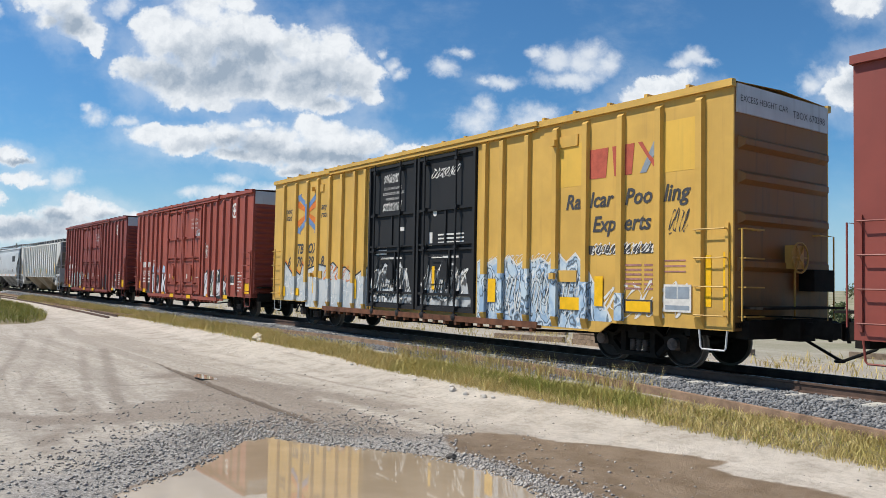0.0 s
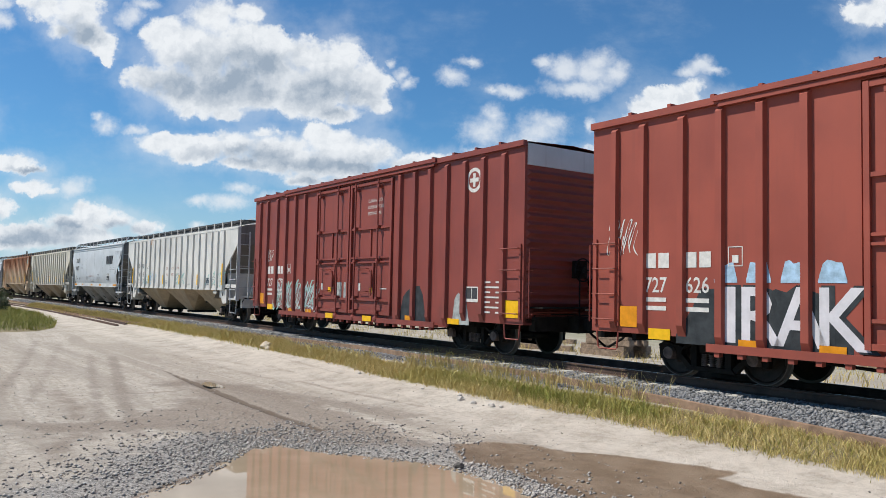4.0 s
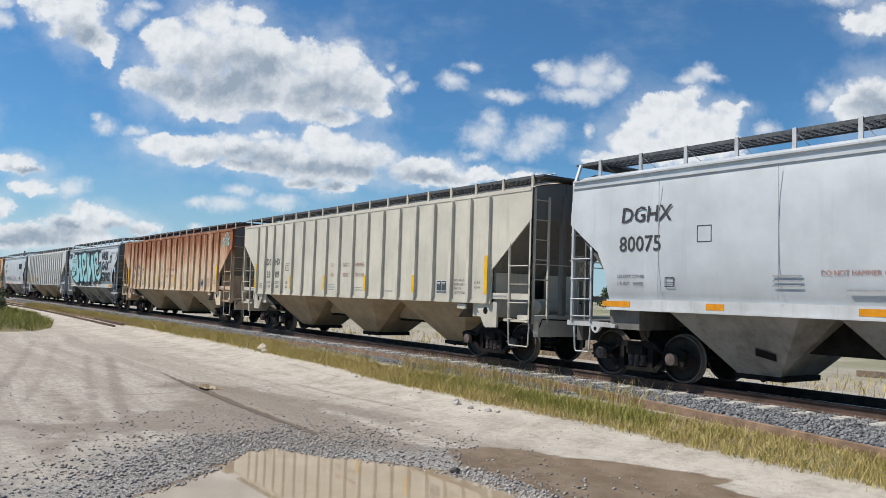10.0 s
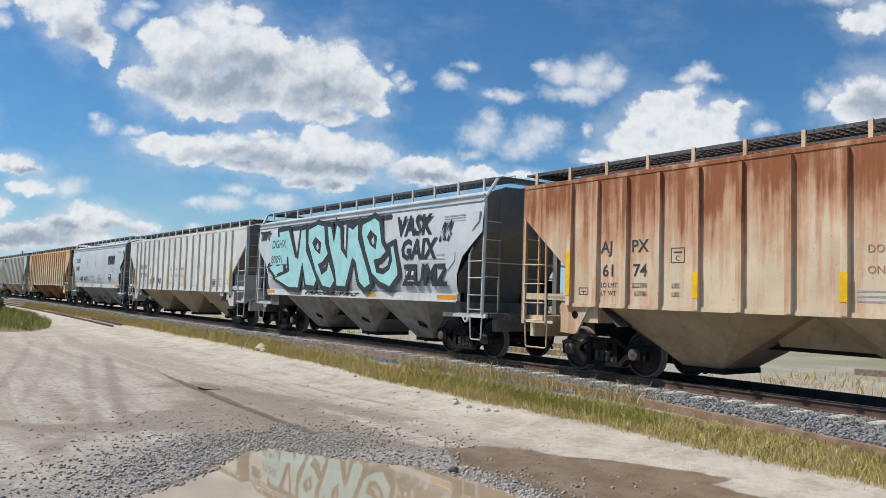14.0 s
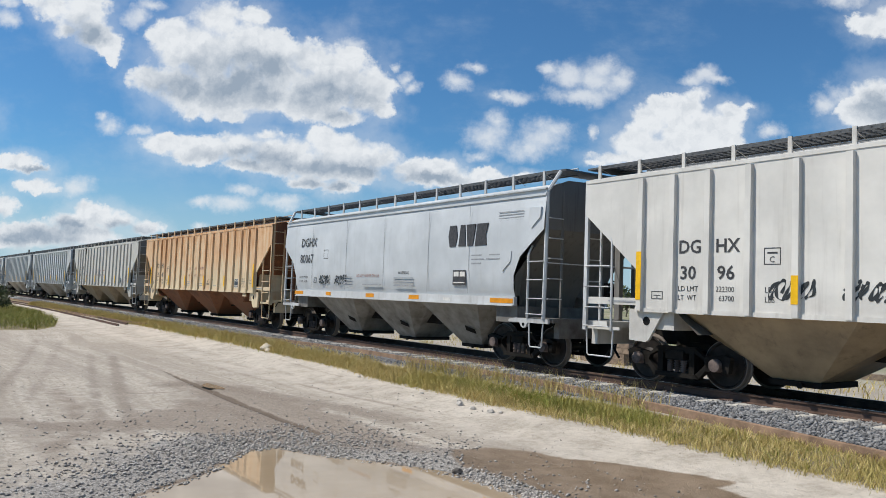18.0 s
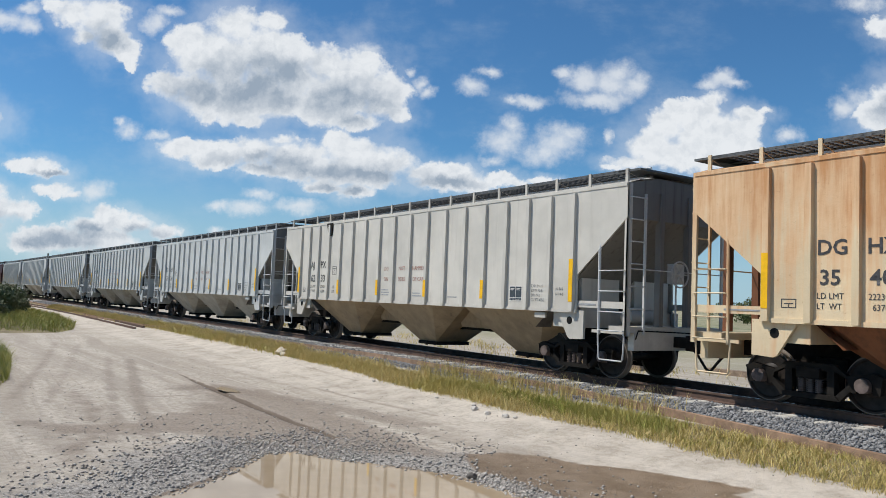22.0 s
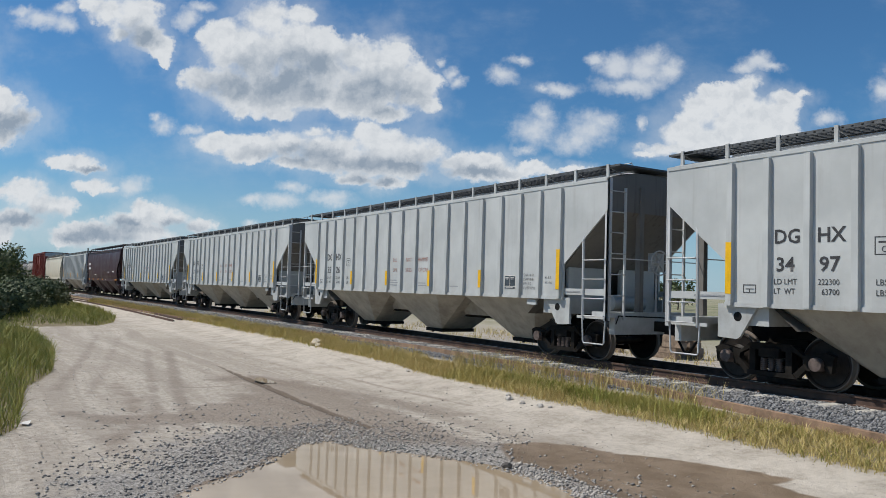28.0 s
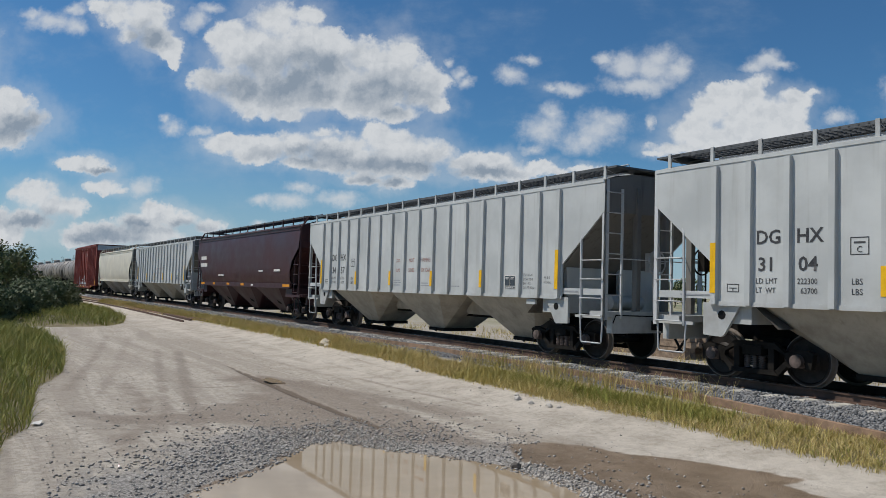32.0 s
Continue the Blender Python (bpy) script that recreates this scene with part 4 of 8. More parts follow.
def build_puddle():
    xs, ys = np.linspace(-12.2, -3.8, 40), np.linspace(1.2, 7.2, 30)
    X, Y = np.meshgrid(xs, ys, indexing="ij")
    ny = len(ys)
    i = (np.arange(len(xs) - 1)[:, None] * ny + np.arange(ny - 1)[None]).ravel()
    f = np.stack([i, i + ny, i + ny + 1, i + 1], -1)
    mid = (signed(X, Y, PUDDLE) > -0.35).ravel()
    f = f[mid[f].all(1)]
    v = np.stack([X, Y, np.full(X.shape, WATER)], -1).reshape(-1, 3)
    bars_from(v, f, "puddle", M["water"], "muddy brown puddle that mirrors the train", "puddle", "structure")
    rng = np.random.RandomState(5)
    small = Shape()
    small.add([(-18.3 + 0.55 * math.cos(a) * (1 + 0.25 * math.sin(3 * a)), 6.35 + 0.22 * math.sin(a) * (1 + 0.2 * math.cos(2 * a)), 0.262 + float(ground_height(-18.3, 6.35)) - 0.25) for a in np.linspace(0, 6.28, 24)[:-1]], [tuple(range(23))])
    tagged(part("small_puddle", small, M["water"], None), "small shallow puddle in the road", "puddle", kind="structure")


build_puddle()


def line_point(s, off):
    """A point beside the centre line, s metres down the track; off is away from the camera."""
    return (-s, TRACK_Y - float(bend(s)) + off)


def build_track():
    section = [(-0.07, 0), (0.07, 0), (0.07, 0.012), (0.012, 0.03), (0.01, 0.125), (0.036, 0.135), (0.036, 0.165), (0.028, 0.172), (-0.028, 0.172), (-0.036, 0.165), (-0.036, 0.135), (-0.01, 0.125), (-0.012, 0.03), (-0.07, 0.012)]
    stations = [-60, -20, -5, 0, 10, 20] + list(range(26, 90, 6)) + list(range(90, 330, 20))
    for name, offs, base, mat, lab, lo, hi in (("rail", (-0.753,), RAIL - 0.172, "rail", "brown steel rail with a worn bright head", -60, 330), ("rail", (0.753,), RAIL - 0.172, "rail", "brown steel rail with a worn bright head", -60, 330)):
        for off in offs:
            s = Shape()
            n = len(section)
            rings = []
            for a in stations:
                x, y = line_point(a, off)
                rings += [(x, y + c, base + h) for c, h in section]
            s.add(rings, [(i * n + k, i * n + (k + 1) % n, (i + 1) * n + (k + 1) % n, (i + 1) * n + k) for i in range(len(stations) - 1) for k in range(n)])
            ob = tagged(part(name, s, M[mat], None, lab), category="rail", group="rails of the main line", kind="structure")
            head = Shape()
            for a, b in zip(stations[:-1], stations[1:]):
                (x0, y0), (x1, y1) = line_point(a, off), line_point(b, off)
                head.add([(x0, y0 - 0.022, RAIL + 0.003), (x0, y0 + 0.022, RAIL + 0.003), (x1, y1 + 0.022, RAIL + 0.003), (x1, y1 - 0.022, RAIL + 0.003)], [(0, 1, 2, 3)])
            part("running_surface", head, M["railtop"], ob, "bright worn running surface")
    # an old siding that joins from the near side, its rails half sunk in the grass
    for off, lab in ((0.0, "old rusted siding rail sunk in ballast and grass"),):
        s = Shape()
        pts = [(4, 10.45), (-4.95, 10.87), (-7.84, 11.13), (-12.4, 11.5), (-20, 11.6), (-29, 11.3), (-38.5, 10.6), (-45, 10.2), (-57, 9.9), (-78, 10.1), (-110, 9.6)]
        for (x0, y0), (x1, y1) in zip(pts[:-1], pts[1:]):
            w = 0.06 if x0 > -12 else 0.035
            z0, z1 = float(ground_height(x0, y0)), float(ground_height(x1, y1))
            s.add([(x0, y0 - w, z0 - .05), (x0, y0 + w, z0 - .05), (x0, y0 + w, z0 + .12), (x0, y0 - w, z0 + .12), (x1, y1 - w, z1 - .05), (x1, y1 + w, z1 - .05), (x1, y1 + w, z1 + .12), (x1, y1 - w, z1 + .12)],
                  [(0, 4, 7, 3), (1, 2, 6, 5), (3, 7, 6, 2), (0, 1, 5, 4)])
        tagged(part("siding_rail", s, M["oldrail"], None, lab), category="rail", kind="structure")
    for lift in (0.0, 0.42):
        s = Shape()
        pts = [(-42.5, 9.68 + lift), (-46.5, 9.66 + lift), (-57.4, 9.66 + lift), (-69.7, 9.5 + lift), (-80, 9.2 + lift), (-97, 8.6 + lift), (-120, 7.7 + lift)]
        for (x0, y0), (x1, y1) in zip(pts[:-1], pts[1:]):
            z0, z1 = float(ground_height(x0, y0)), float(ground_height(x1, y1))
            s.add([(x, y + c, z + d) for x, y, z in ((x0, y0, z0), (x1, y1, z1)) for c, d in ((-0.04, -0.05), (0.04, -0.05), (0.04, 0.10), (-0.04, 0.10))],
                  [(0, 4, 7, 3), (1, 2, 6, 5), (3, 7, 6, 2), (0, 1, 5, 4)])
        tagged(part("siding_rail", s, M["rail"], None, "dark old siding rail leaving the main line"), category="rail", kind="structure")


build_track()


def build_sleepers():
    """Concrete sleepers, their dusty ends showing at the edge of the ballast."""
    bed = new("sleepers")
    tagged(bed, "dusty concrete sleepers bedded in grey ballast", "sleeper", kind="structure")

    def one():
        s = Shape()
        s.slab([(-0.13, -0.12), (0.13, -0.12), (0.11, 0.10), (0.09, 0.115), (-0.09, 0.115), (-0.11, 0.10)], -1.33, 1.33)
        return s

    for i in range(170):
        s = -8 + i * 0.62
        x, y = line_point(s, 0)
        part("sleeper", one, M["concrete"], bed, key="sleeper", at=pose(x, y, RAIL - 0.285 + 0.008 * math.sin(i * 2.3), 0, 0, 0.6 * math.sin(i * 1.7)))


build_sleepers()


def scatter(rng, count, where, size, name, mat, label, category, lift=0.25, keep=None):
    """Loose stones, one joined mesh: squashed irregular lumps."""
    base = np.array([(1, 0, 0), (-1, 0, 0), (0, 1, 0), (0, -1, 0), (0, 0, 1), (0, 0, -1)], float)
    tris = np.array([(0, 2, 4), (2, 1, 4), (1, 3, 4), (3, 0, 4), (2, 0, 5), (1, 2, 5), (3, 1, 5), (0, 3, 5)])
    P = where(rng, count)
    if keep is not None:
        P = P[keep(P)]
    n = len(P)
    r = size[0] + (size[1] - size[0]) * rng.rand(n) ** 2.2
    V = base[None] * (0.55 + 0.75 * rng.rand(n, 6, 1)) + 0.25 * (rng.rand(n, 6, 3) - 0.5)
    a = rng.rand(n) * 6.28
    ca, sa = np.cos(a), np.sin(a)
    x = V[..., 0] * ca[:, None] - V[..., 1] * sa[:, None]
    y = V[..., 0] * sa[:, None] + V[..., 1] * ca[:, None]
    V = np.stack([x, y, V[..., 2] * 0.7], -1) * r[:, None, None]
    z = ground_height(P[:, 0], P[:, 1]) + r * lift
    V = V + np.stack([P[:, 0], P[:, 1], z], -1)[:, None]
    F = tris[None] + 6 * np.arange(n)[:, None, None]
    return bars_from(V.reshape(-1, 3), F.reshape(-1, 3), name, mat, label, category)


def build_stones():
    rng = np.random.RandomState(11)

    def strip(n0, n1, x0, x1, power=1.0):
        def f(r, c):
            x = x1 - (x1 - x0) * r.rand(c) ** power
            n = n0 + (n1 - n0) * r.rand(c)
            return np.stack([x, n - bend(-x)], -1)
        return f

    off_sleeper = lambda P: (np.abs((-P[:, 0] + 8 + 0.31) % 0.62 - 0.31) > 0.12) | (P[:, 1] + bend(-P[:, 0]) < 11.95) | (rng.rand(len(P)) < 0.08)
    scatter(rng, 34000, strip(11.25, 12.5, -34, 1, 1.5), (0.02, 0.05), "ballast", M["ballast"], "grey crushed-stone ballast along the track", "ballast", keep=off_sleeper)
    scatter(rng, 9000, strip(12.5, 14.8, -34, 1, 1.2), (0.025, 0.05), "ballast", M["darkballast"], "ballast between the rails, oil and train shade in its colour", "ballast", keep=off_sleeper)
    scatter(rng, 9000, strip(11.25, 12.6, -90, -34), (0.03, 0.06), "ballast", M["ballast"], "grey crushed-stone ballast along the track", "ballast")

    def round_puddle(r, c):
        P = np.stack([-15.5 + 12.5 * r.rand(c), 0.8 + 7.4 * r.rand(c)], -1)
        d = signed(P[:, 0], P[:, 1], PUDDLE)
        m = signed(P[:, 0], P[:, 1], MUD)
        near = np.exp(-np.clip(-d - 0.25, 0, 9) / 0.62) * (0.25 + 0.75 * (lumps(P[:, 0] * 2.5, P[:, 1] * 2.5, 9) > -0.15))
        return P[(d < 0.06) & (r.rand(c) < near * np.where(m > 0.1, 0.12, 1.0) + 0.006)]

    scatter(rng, 140000, round_puddle, (0.006, 0.034), "gravel", M["gravel"], "loose grey gravel round the puddle", "gravel", 0.3)
    scatter(rng, 3000, lambda r, c: np.stack([-32 + 30 * r.rand(c), 1 + 9.2 * r.rand(c)], -1), (0.006, 0.022), "gravel", M["gravel"], "small stones strewn over the dirt road", "gravel", 0.3)

    def rock(x, y, r, label, seed):
        bm = bmesh.new()
        bmesh.ops.create_icosphere(bm, subdivisions=2, radius=1.0)
        for v in bm.verts:
            v.co *= 1 + 0.32 * noise.noise(v.co * 1.4 + Vector((seed, 0, 0)))
            v.co = Vector((v.co.x * r, v.co.y * r * 0.8, v.co.z * r * 0.6))
        me = bpy.data.meshes.new("rock")
        bm.to_mesh(me)
        bm.free()
        me.materials.append(M["rock"] if r > 0.1 else (M["darkballast"] if seed == 20 else M["gravel"]))
        ob = new("rock", me)
        ob.location = (x, y, float(ground_height(x, y)) + r * 0.3)
        tagged(ob, label, "rock")

    rock(-24.9, 10.45, 0.24, "pale rock lying at the edge of the road", 1)
    rock(-24.5, 10.35, 0.13, "pale rock lying at the edge of the road", 3)
    for i, (x, y, r) in enumerate([(-12.7, 9.55, 0.09), (-12.2, 9.5, 0.07), (-11.7, 9.55, 0.08), (-11.5, 9.62, 0.05), (-14.3, 9.7, 0.05), (-17.5, 9.9, 0.06), (-13.0, 9.75, 0.06)]):
        rock(x, y, r, "small stone beside the grass verge", 5 + i)
    rock(-8.55, 6.42, 0.085, "dark stone at the rim of the puddle", 20)


build_stones()


# ---- plants ----
def blades(rng, P, height, width, lean, name, mat, label, category="grass"):
    """Grass: thin bent blades, one joined mesh."""
    n = len(P)
    h = height[0] + (height[1] - height[0]) * rng.rand(n) ** 1.5
    a = rng.rand(n) * 6.28
    b = rng.rand(n) * 6.28
    w = width * (0.6 + 0.8 * rng.rand(n))
    z = ground_height(P[:, 0], P[:, 1]) - 0.01
    base = np.stack([P[:, 0], P[:, 1], z], -1)
    side = np.stack([np.cos(a), np.sin(a), 0 * a], -1) * w[:, None] / 2
    fall = np.stack([np.cos(b), np.sin(b), 0 * b], -1) * (h * lean * (0.3 + rng.rand(n)))[:, None]
    up = np.zeros((n, 3))
    up[:, 2] = h
    V = np.stack([base - side, base + side, base + 0.55 * up + 0.3 * fall + 0.8 * side, base + 0.55 * up + 0.3 * fall - 0.8 * side, base + up * 0.95 + fall + 0.1 * side, base + up * 0.95 + fall - 0.1 * side], 1)
    F = np.array([(0, 1, 2, 3), (3, 2, 4, 5)])[None] + 6 * np.arange(n)[:, None, None]
    return bars_from(V.reshape(-1, 3), F.reshape(-1, 4), name, mat, label, category)


def clumped(rng, count, x0, x1, n0, n1, spread=0.09, per=14, power=1.0):
    c = count // per
    x = x1 - (x1 - x0) * rng.rand(c) ** power
    low = verge(x) if n0 is None else n0
    n = low + (n1 - low) * rng.rand(c)
    C = np.stack([x, n - bend(-x)], -1)
    return np.repeat(C, per, 0) + rng.normal(0, spread, (c * per, 2))


def build_grass():
    rng = np.random.RandomState(21)
    blades(rng, clumped(rng, 62000, -26, 1.5, None, 10.9, 0.06, 14, 1.2), (0.04, 0.16), 0.008, 0.8, "grass", M["drygrass"], "dry yellow-green grass on the verge")
    blades(rng, clumped(rng, 6000, -26, 1.5, None, 10.8, 0.07, 10, 1.2), (0.05, 0.17), 0.009, 0.7, "grass", M["greengrass"], "green blades among the dry grass of the verge")
    blades(rng, clumped(rng, 5000, -26, 1.5, 10.7, 11.0, 0.05, 10, 1.2), (0.03, 0.09), 0.008, 0.8, "grass", M["drygrass"], "thin dry grass beside the old siding rail")
    blades(rng, clumped(rng, 34000, -75, -24, None, 11.15, 0.12), (0.10, 0.34), 0.016, 0.7, "grass", M["drygrass"], "dry yellow-green grass on the verge")
    blades(rng, clumped(rng, 5000, -75, -24, None, 11.0, 0.12), (0.08, 0.24), 0.016, 0.7, "grass", M["greengrass"], "green blades among the dry grass of the verge")
    blades(rng, clumped(rng, 6500, -15, -8.5, 10.35, 10.8, 0.10), (0.10, 0.26), 0.010, 0.6, "grass", M["greengrass"], "greener tuft of grass on the verge")
    blades(rng, clumped(rng, 15000, -26, -12, None, 10.9, 0.08), (0.08, 0.26), 0.010, 0.7, "grass", M["drygrass"], "taller dry grass on the verge")
    blades(rng, clumped(rng, 1400, -17, -9, 10.9, 11.35, 0.06), (0.25, 0.55), 0.008, 0.5, "grass_stalk", M["drygrass"], "tall dry seed stalks beside the ballast")
    P = np.stack([-44 + 36 * rng.rand(90000), -8 + 11 * rng.rand(90000)], -1)
    d = signed(P[:, 0], P[:, 1], BANK)
    P = P[(d > 0) & (rng.rand(len(P)) < np.where(d < 3, 1.0, 0.35))]
    blades(rng, P[:46000], (0.12, 0.45), 0.014, 0.7, "grass", M["weeds"], "long green grass on the bank")
    P = np.stack([-88 + 46 * rng.rand(30000), 1 + 8.6 * rng.rand(30000)], -1)
    P = P[signed(P[:, 0], P[:, 1], WEEDS) > 0]
    blades(rng, P[:22000], (0.12, 0.42), 0.025, 0.7, "grass", M["weeds"], "rank green weeds beside the crossing")
    blades(rng, clumped(rng, 5000, -42, -19, 10.9, 11.3, 0.10), (0.06, 0.20), 0.014, 0.7, "grass", M["drygrass"], "dry grass creeping over the edge of the ballast")
    P = clumped(rng, 9000, -60, 12, 16.5, 26, 0.25)
    blades(rng, P, (0.1, 0.4), 0.02, 0.8, "grass", M["drygrass"], "sparse dry grass beyond the track")


build_grass()


def leaves(rng, centres, radii, per, size):
    """Leaf quads on the outside of clumps."""
    out = []
    for c, r in zip(centres, radii):
        d = rng.normal(0, 1, (per, 3))
        d /= np.linalg.norm(d, axis=1)[:, None]
        p = c + d * r * (0.55 + 0.5 * rng.rand(per, 1))
        a = rng.normal(0, 1, (per, 3))
        a /= np.linalg.norm(a, axis=1)[:, None]
        b = np.cross(a, d)
        b /= np.linalg.norm(b, axis=1)[:, None] + 1e-9
        s = size * (0.6 + 0.8 * rng.rand(per, 1))
        out.append(np.stack([p - a * s - b * s * 0.5, p + a * s - b * s * 0.5, p + a * s + b * s * 0.5, p - a * s + b * s * 0.5], 1))
    V = np.concatenate(out)
    return V.reshape(-1, 3), np.arange(len(V) * 4).reshape(-1, 4)


def plant(rng, name, x, y, height, spread, mat, label, trunk=0.3, per=130, size=0.12, clumps=16, category="tree"):
    z = float(ground_height(x, y)) - 0.05
    ob = tagged(new(name), label, category)
    ob.location = (x, y, z)
    t = Shape()
    top = height * trunk
    t.tube([(0, 0, 0), (0.04 * height, 0, top * 0.5), (0.02 * height, 0.02 * height, top), (0, 0, height * 0.75)], 0.02 * height + 0.02, 7)
    C, R = [], []
    for i in range(clumps):
        a, q = rng.rand() * 6.28, rng.rand() ** 0.6
        h = top + (height - top) * (0.15 + 0.8 * rng.rand())
        wide = spread * (1.0 - 0.5 * abs((h - top) / (height - top) - 0.45))
        c = np.array([math.cos(a) * q * wide, math.sin(a) * q * wide, h])
        C.append(c)
        R.append(spread * (0.28 + 0.22 * rng.rand()))
        if i < 7:
            t.tube([(0, 0, top * (0.6 + 0.3 * rng.rand())), tuple(c * np.array([0.5, 0.5, 0.85])), tuple(c)], 0.012 * height, 5)
    part("trunk", t, M["bark"], ob, "grey trunk with spreading limbs")
    V, F = leaves(rng, C, R, per, size)
    bars_from(V, F, "crown", M[mat], "", "", "", ob)
    return ob


def build_plants():
    rng = np.random.RandomState(31)
    for x, y, h, w in [(-45, 0.9, 1.15, 1.1), (-47.5, 2.2, 1.2, 1.2), (-44, -1.5, 1.2, 1.2), (-50, 0.6, 1.45, 1.5), (-52.5, 3.2, 1.3, 1.4), (-57, 4.4, 1.35, 1.4), (-56, 1.5, 1.5, 1.7), (-62, 5.2, 1.45, 1.5), (-66, 3.5, 1.6, 1.9), (-47, -3.5, 1.6, 1.6), (-74, 6.0, 1.55, 1.8), (-70, 4.8, 1.5, 1.7), (-82, 6.6, 1.6, 2.0), (-60, 3.0, 1.5, 1.7)]:
        plant(rng, "bush", x, y, h, w, "bush", "dark green leafy bush beside the dirt crossing", 0.1, 170, 0.075, 18, "bush")
    for x, y, h, w in [(-92, 0.5, 3.4, 2.6), (-104, 3.5, 4.6, 3.0), (-118, 0, 7.0, 4.0), (-125, 4.5, 6.0, 3.6), (-142, 1, 7.5, 4.5), (-160, 5, 7.0, 4.5), (-180, 2, 8.0, 5.0), (-84, -3, 3.0, 2.6), (-205, 3, 8.0, 6.0)]:
        plant(rng, "tree", x, y, h, w, "scrub", "low grey-green tree on the horizon", 0.3, 120, 0.16, 18)
    for i in range(34):
        x, y = -150 + 200 * rng.rand(), 95 + 120 * rng.rand()
        plant(rng, "tree", x, y, 2.2 + 2.6 * rng.rand(), 2.2 + 1.5 * rng.rand(), "scrub", "low grey-green tree on the horizon", 0.35, 70, 0.22, 10)
    for i in range(16):
        x, y = -30 + 30 * rng.rand(), 34 + 30 * rng.rand()
        plant(rng, "bush", x, y, 0.7 + 0.7 * rng.rand(), 0.8 + 0.6 * rng.rand(), "scrub", "low scrub bush beyond the track", 0.1, 90, 0.07, 10, "bush")


build_plants()


def build_far_things():
    rng = random.Random(4)
    pile = tagged(new("timber_stack"), "stack of weathered brown timbers beyond the track", "timber")
    pile.location = (-20.0, 22.2, float(ground_height(-20, 22.2)))
    for r in range(4):
        for c in range(3):
            s = Shape().box(-1.1, 1.1, -0.13, 0.13, 0, 0.2)
            part("timber", s, M["timber"], pile, at=pose(rng.uniform(-0.25, 0.25), -0.4 + 0.34 * c + rng.uniform(-0.05, 0.05), 0.21 * r, 0, 0, rng.uniform(-5, 5)))
    for i, (x, y, w) in enumerate([(-23.5, 21.5, 1.6), (-16.5, 24, 1.4), (-12, 27, 1.2), (-27, 25, 1.8)]):
        s = Shape().box(-w, w, -0.14, 0.14, 0, 0.2)
        b = tagged(part("loose_timber", s, M["timber"], None, "loose weathered timber lying on the dirt", at=pose(x, y, float(ground_height(x, y)) + 0.0, 0, 0, rng.uniform(-20, 20))), category="timber")
    # power poles by the curve
    for x, y, h in [(-150, -4, 8.5), (-215, 2, 8.5), (-175, 22, 8.5)]:
        p = tagged(new("utility_pole"), "distant wooden utility pole with a crossarm", "pole")
        p.location = (x, y, float(ground_height(x, y)))
        part("post", Shape().tube([(0, 0, 0), (0, 0, h)], 0.13, 8), M["bark"], p)
        part("crossarm", Shape().box(-1.3, 1.3, -0.06, 0.06, h - 0.9, h - 0.75), M["bark"], p)
    wall = tagged(part("far_building", Shape().box(-9, 9, -4, 4, 0, 3.2), M["whitesteel"], None, "long white shed far behind the bushes", at=pose(-160, -9, 0.3, 0, 0, 15)), category="building")
    lit = Shape().add([(-14.2, 0.95, 0), (-13.9, 0.9, 0.02), (-13.85, 1.02, 0.01), (-14.15, 1.08, 0.03)], [(0, 1, 2, 3)])
    paper = part("litter", lit, M["whiteink"], None, "crumpled white paper at the edge of the grass")
    paper.location.z = float(ground_height(-14.0, 1.0)) + 0.02
    tagged(paper, category="litter")


build_far_things()


# ---- rolling stock: x along the car (right end positive), y = -1.55 the side towards the camera, z = 0 at the railhead ----
WHEELSETS = []
HALF = 1.55


def wheelset_shape():
    s = Shape()
    for g in (-1, 1):
        rows = [(0.655, 0.10), (0.66, 0.30), (0.672, 0.40), (0.665, 0.485), (0.69, 0.485), (0.70, 0.458), (0.79, 0.450), (0.795, 0.405), (0.765, 0.38), (0.745, 0.20), (0.79, 0.14), (0.80, 0.09)]
        s.lathe([(g * o, r) for o, r in rows], (0, 0, 0), 28)
    s.tube([(0, -1.0, 0), (0, 1.0, 0)], 0.085, 10)
    for g in (-1, 1):
        for k in range(3):
            a = 2.1 * k + 0.3
            s.lathe([(g * 1.0, 0.02), (g * 1.02, 0.02)], (0.05 * math.cos(a), 0, 0.05 * math.sin(a)), 6)
    return s


def truck_frame_shape():
    s = Shape()
    y0, y1 = -0.06, 0.06
    s.slab([(-1.18, 0.60), (-1.02, 0.66), (-0.62, 0.58), (-0.42, 0.74), (0.42, 0.74), (0.62, 0.58), (1.02, 0.66), (1.18, 0.60), (1.14, 0.52), (0.70, 0.49), (0.45, 0.62), (-0.45, 0.62), (-0.70, 0.49), (-1.14, 0.52)], y0, y1)
    for g in (-1, 1):
        s.slab([(g * 0.70, 0.50), (g * 0.82, 0.50), (g * 0.50, 0.17), (g * 0.38, 0.20)], y0, y1)
        s.slab([(g * 0.30, 0.64), (g * 0.42, 0.64), (g * 0.42, 0.22), (g * 0.30, 0.22)], y0 - 0.01, y1 + 0.01)
        s.slab([(g * 0.98, 0.56), (g * 1.16, 0.54), (g * 1.13, 0.33), (g * 1.02, 0.33)], y0, y1)
        s.slab([(g * 0.62, 0.54), (g * 0.76, 0.54), (g * 0.76, 0.33), (g * 0.68, 0.33)], y0, y1)
    s.slab([(-0.52, 0.17), (0.52, 0.17), (0.44, 0.25), (-0.44, 0.25)], y0 - 0.04, y1 + 0.04)
    return s


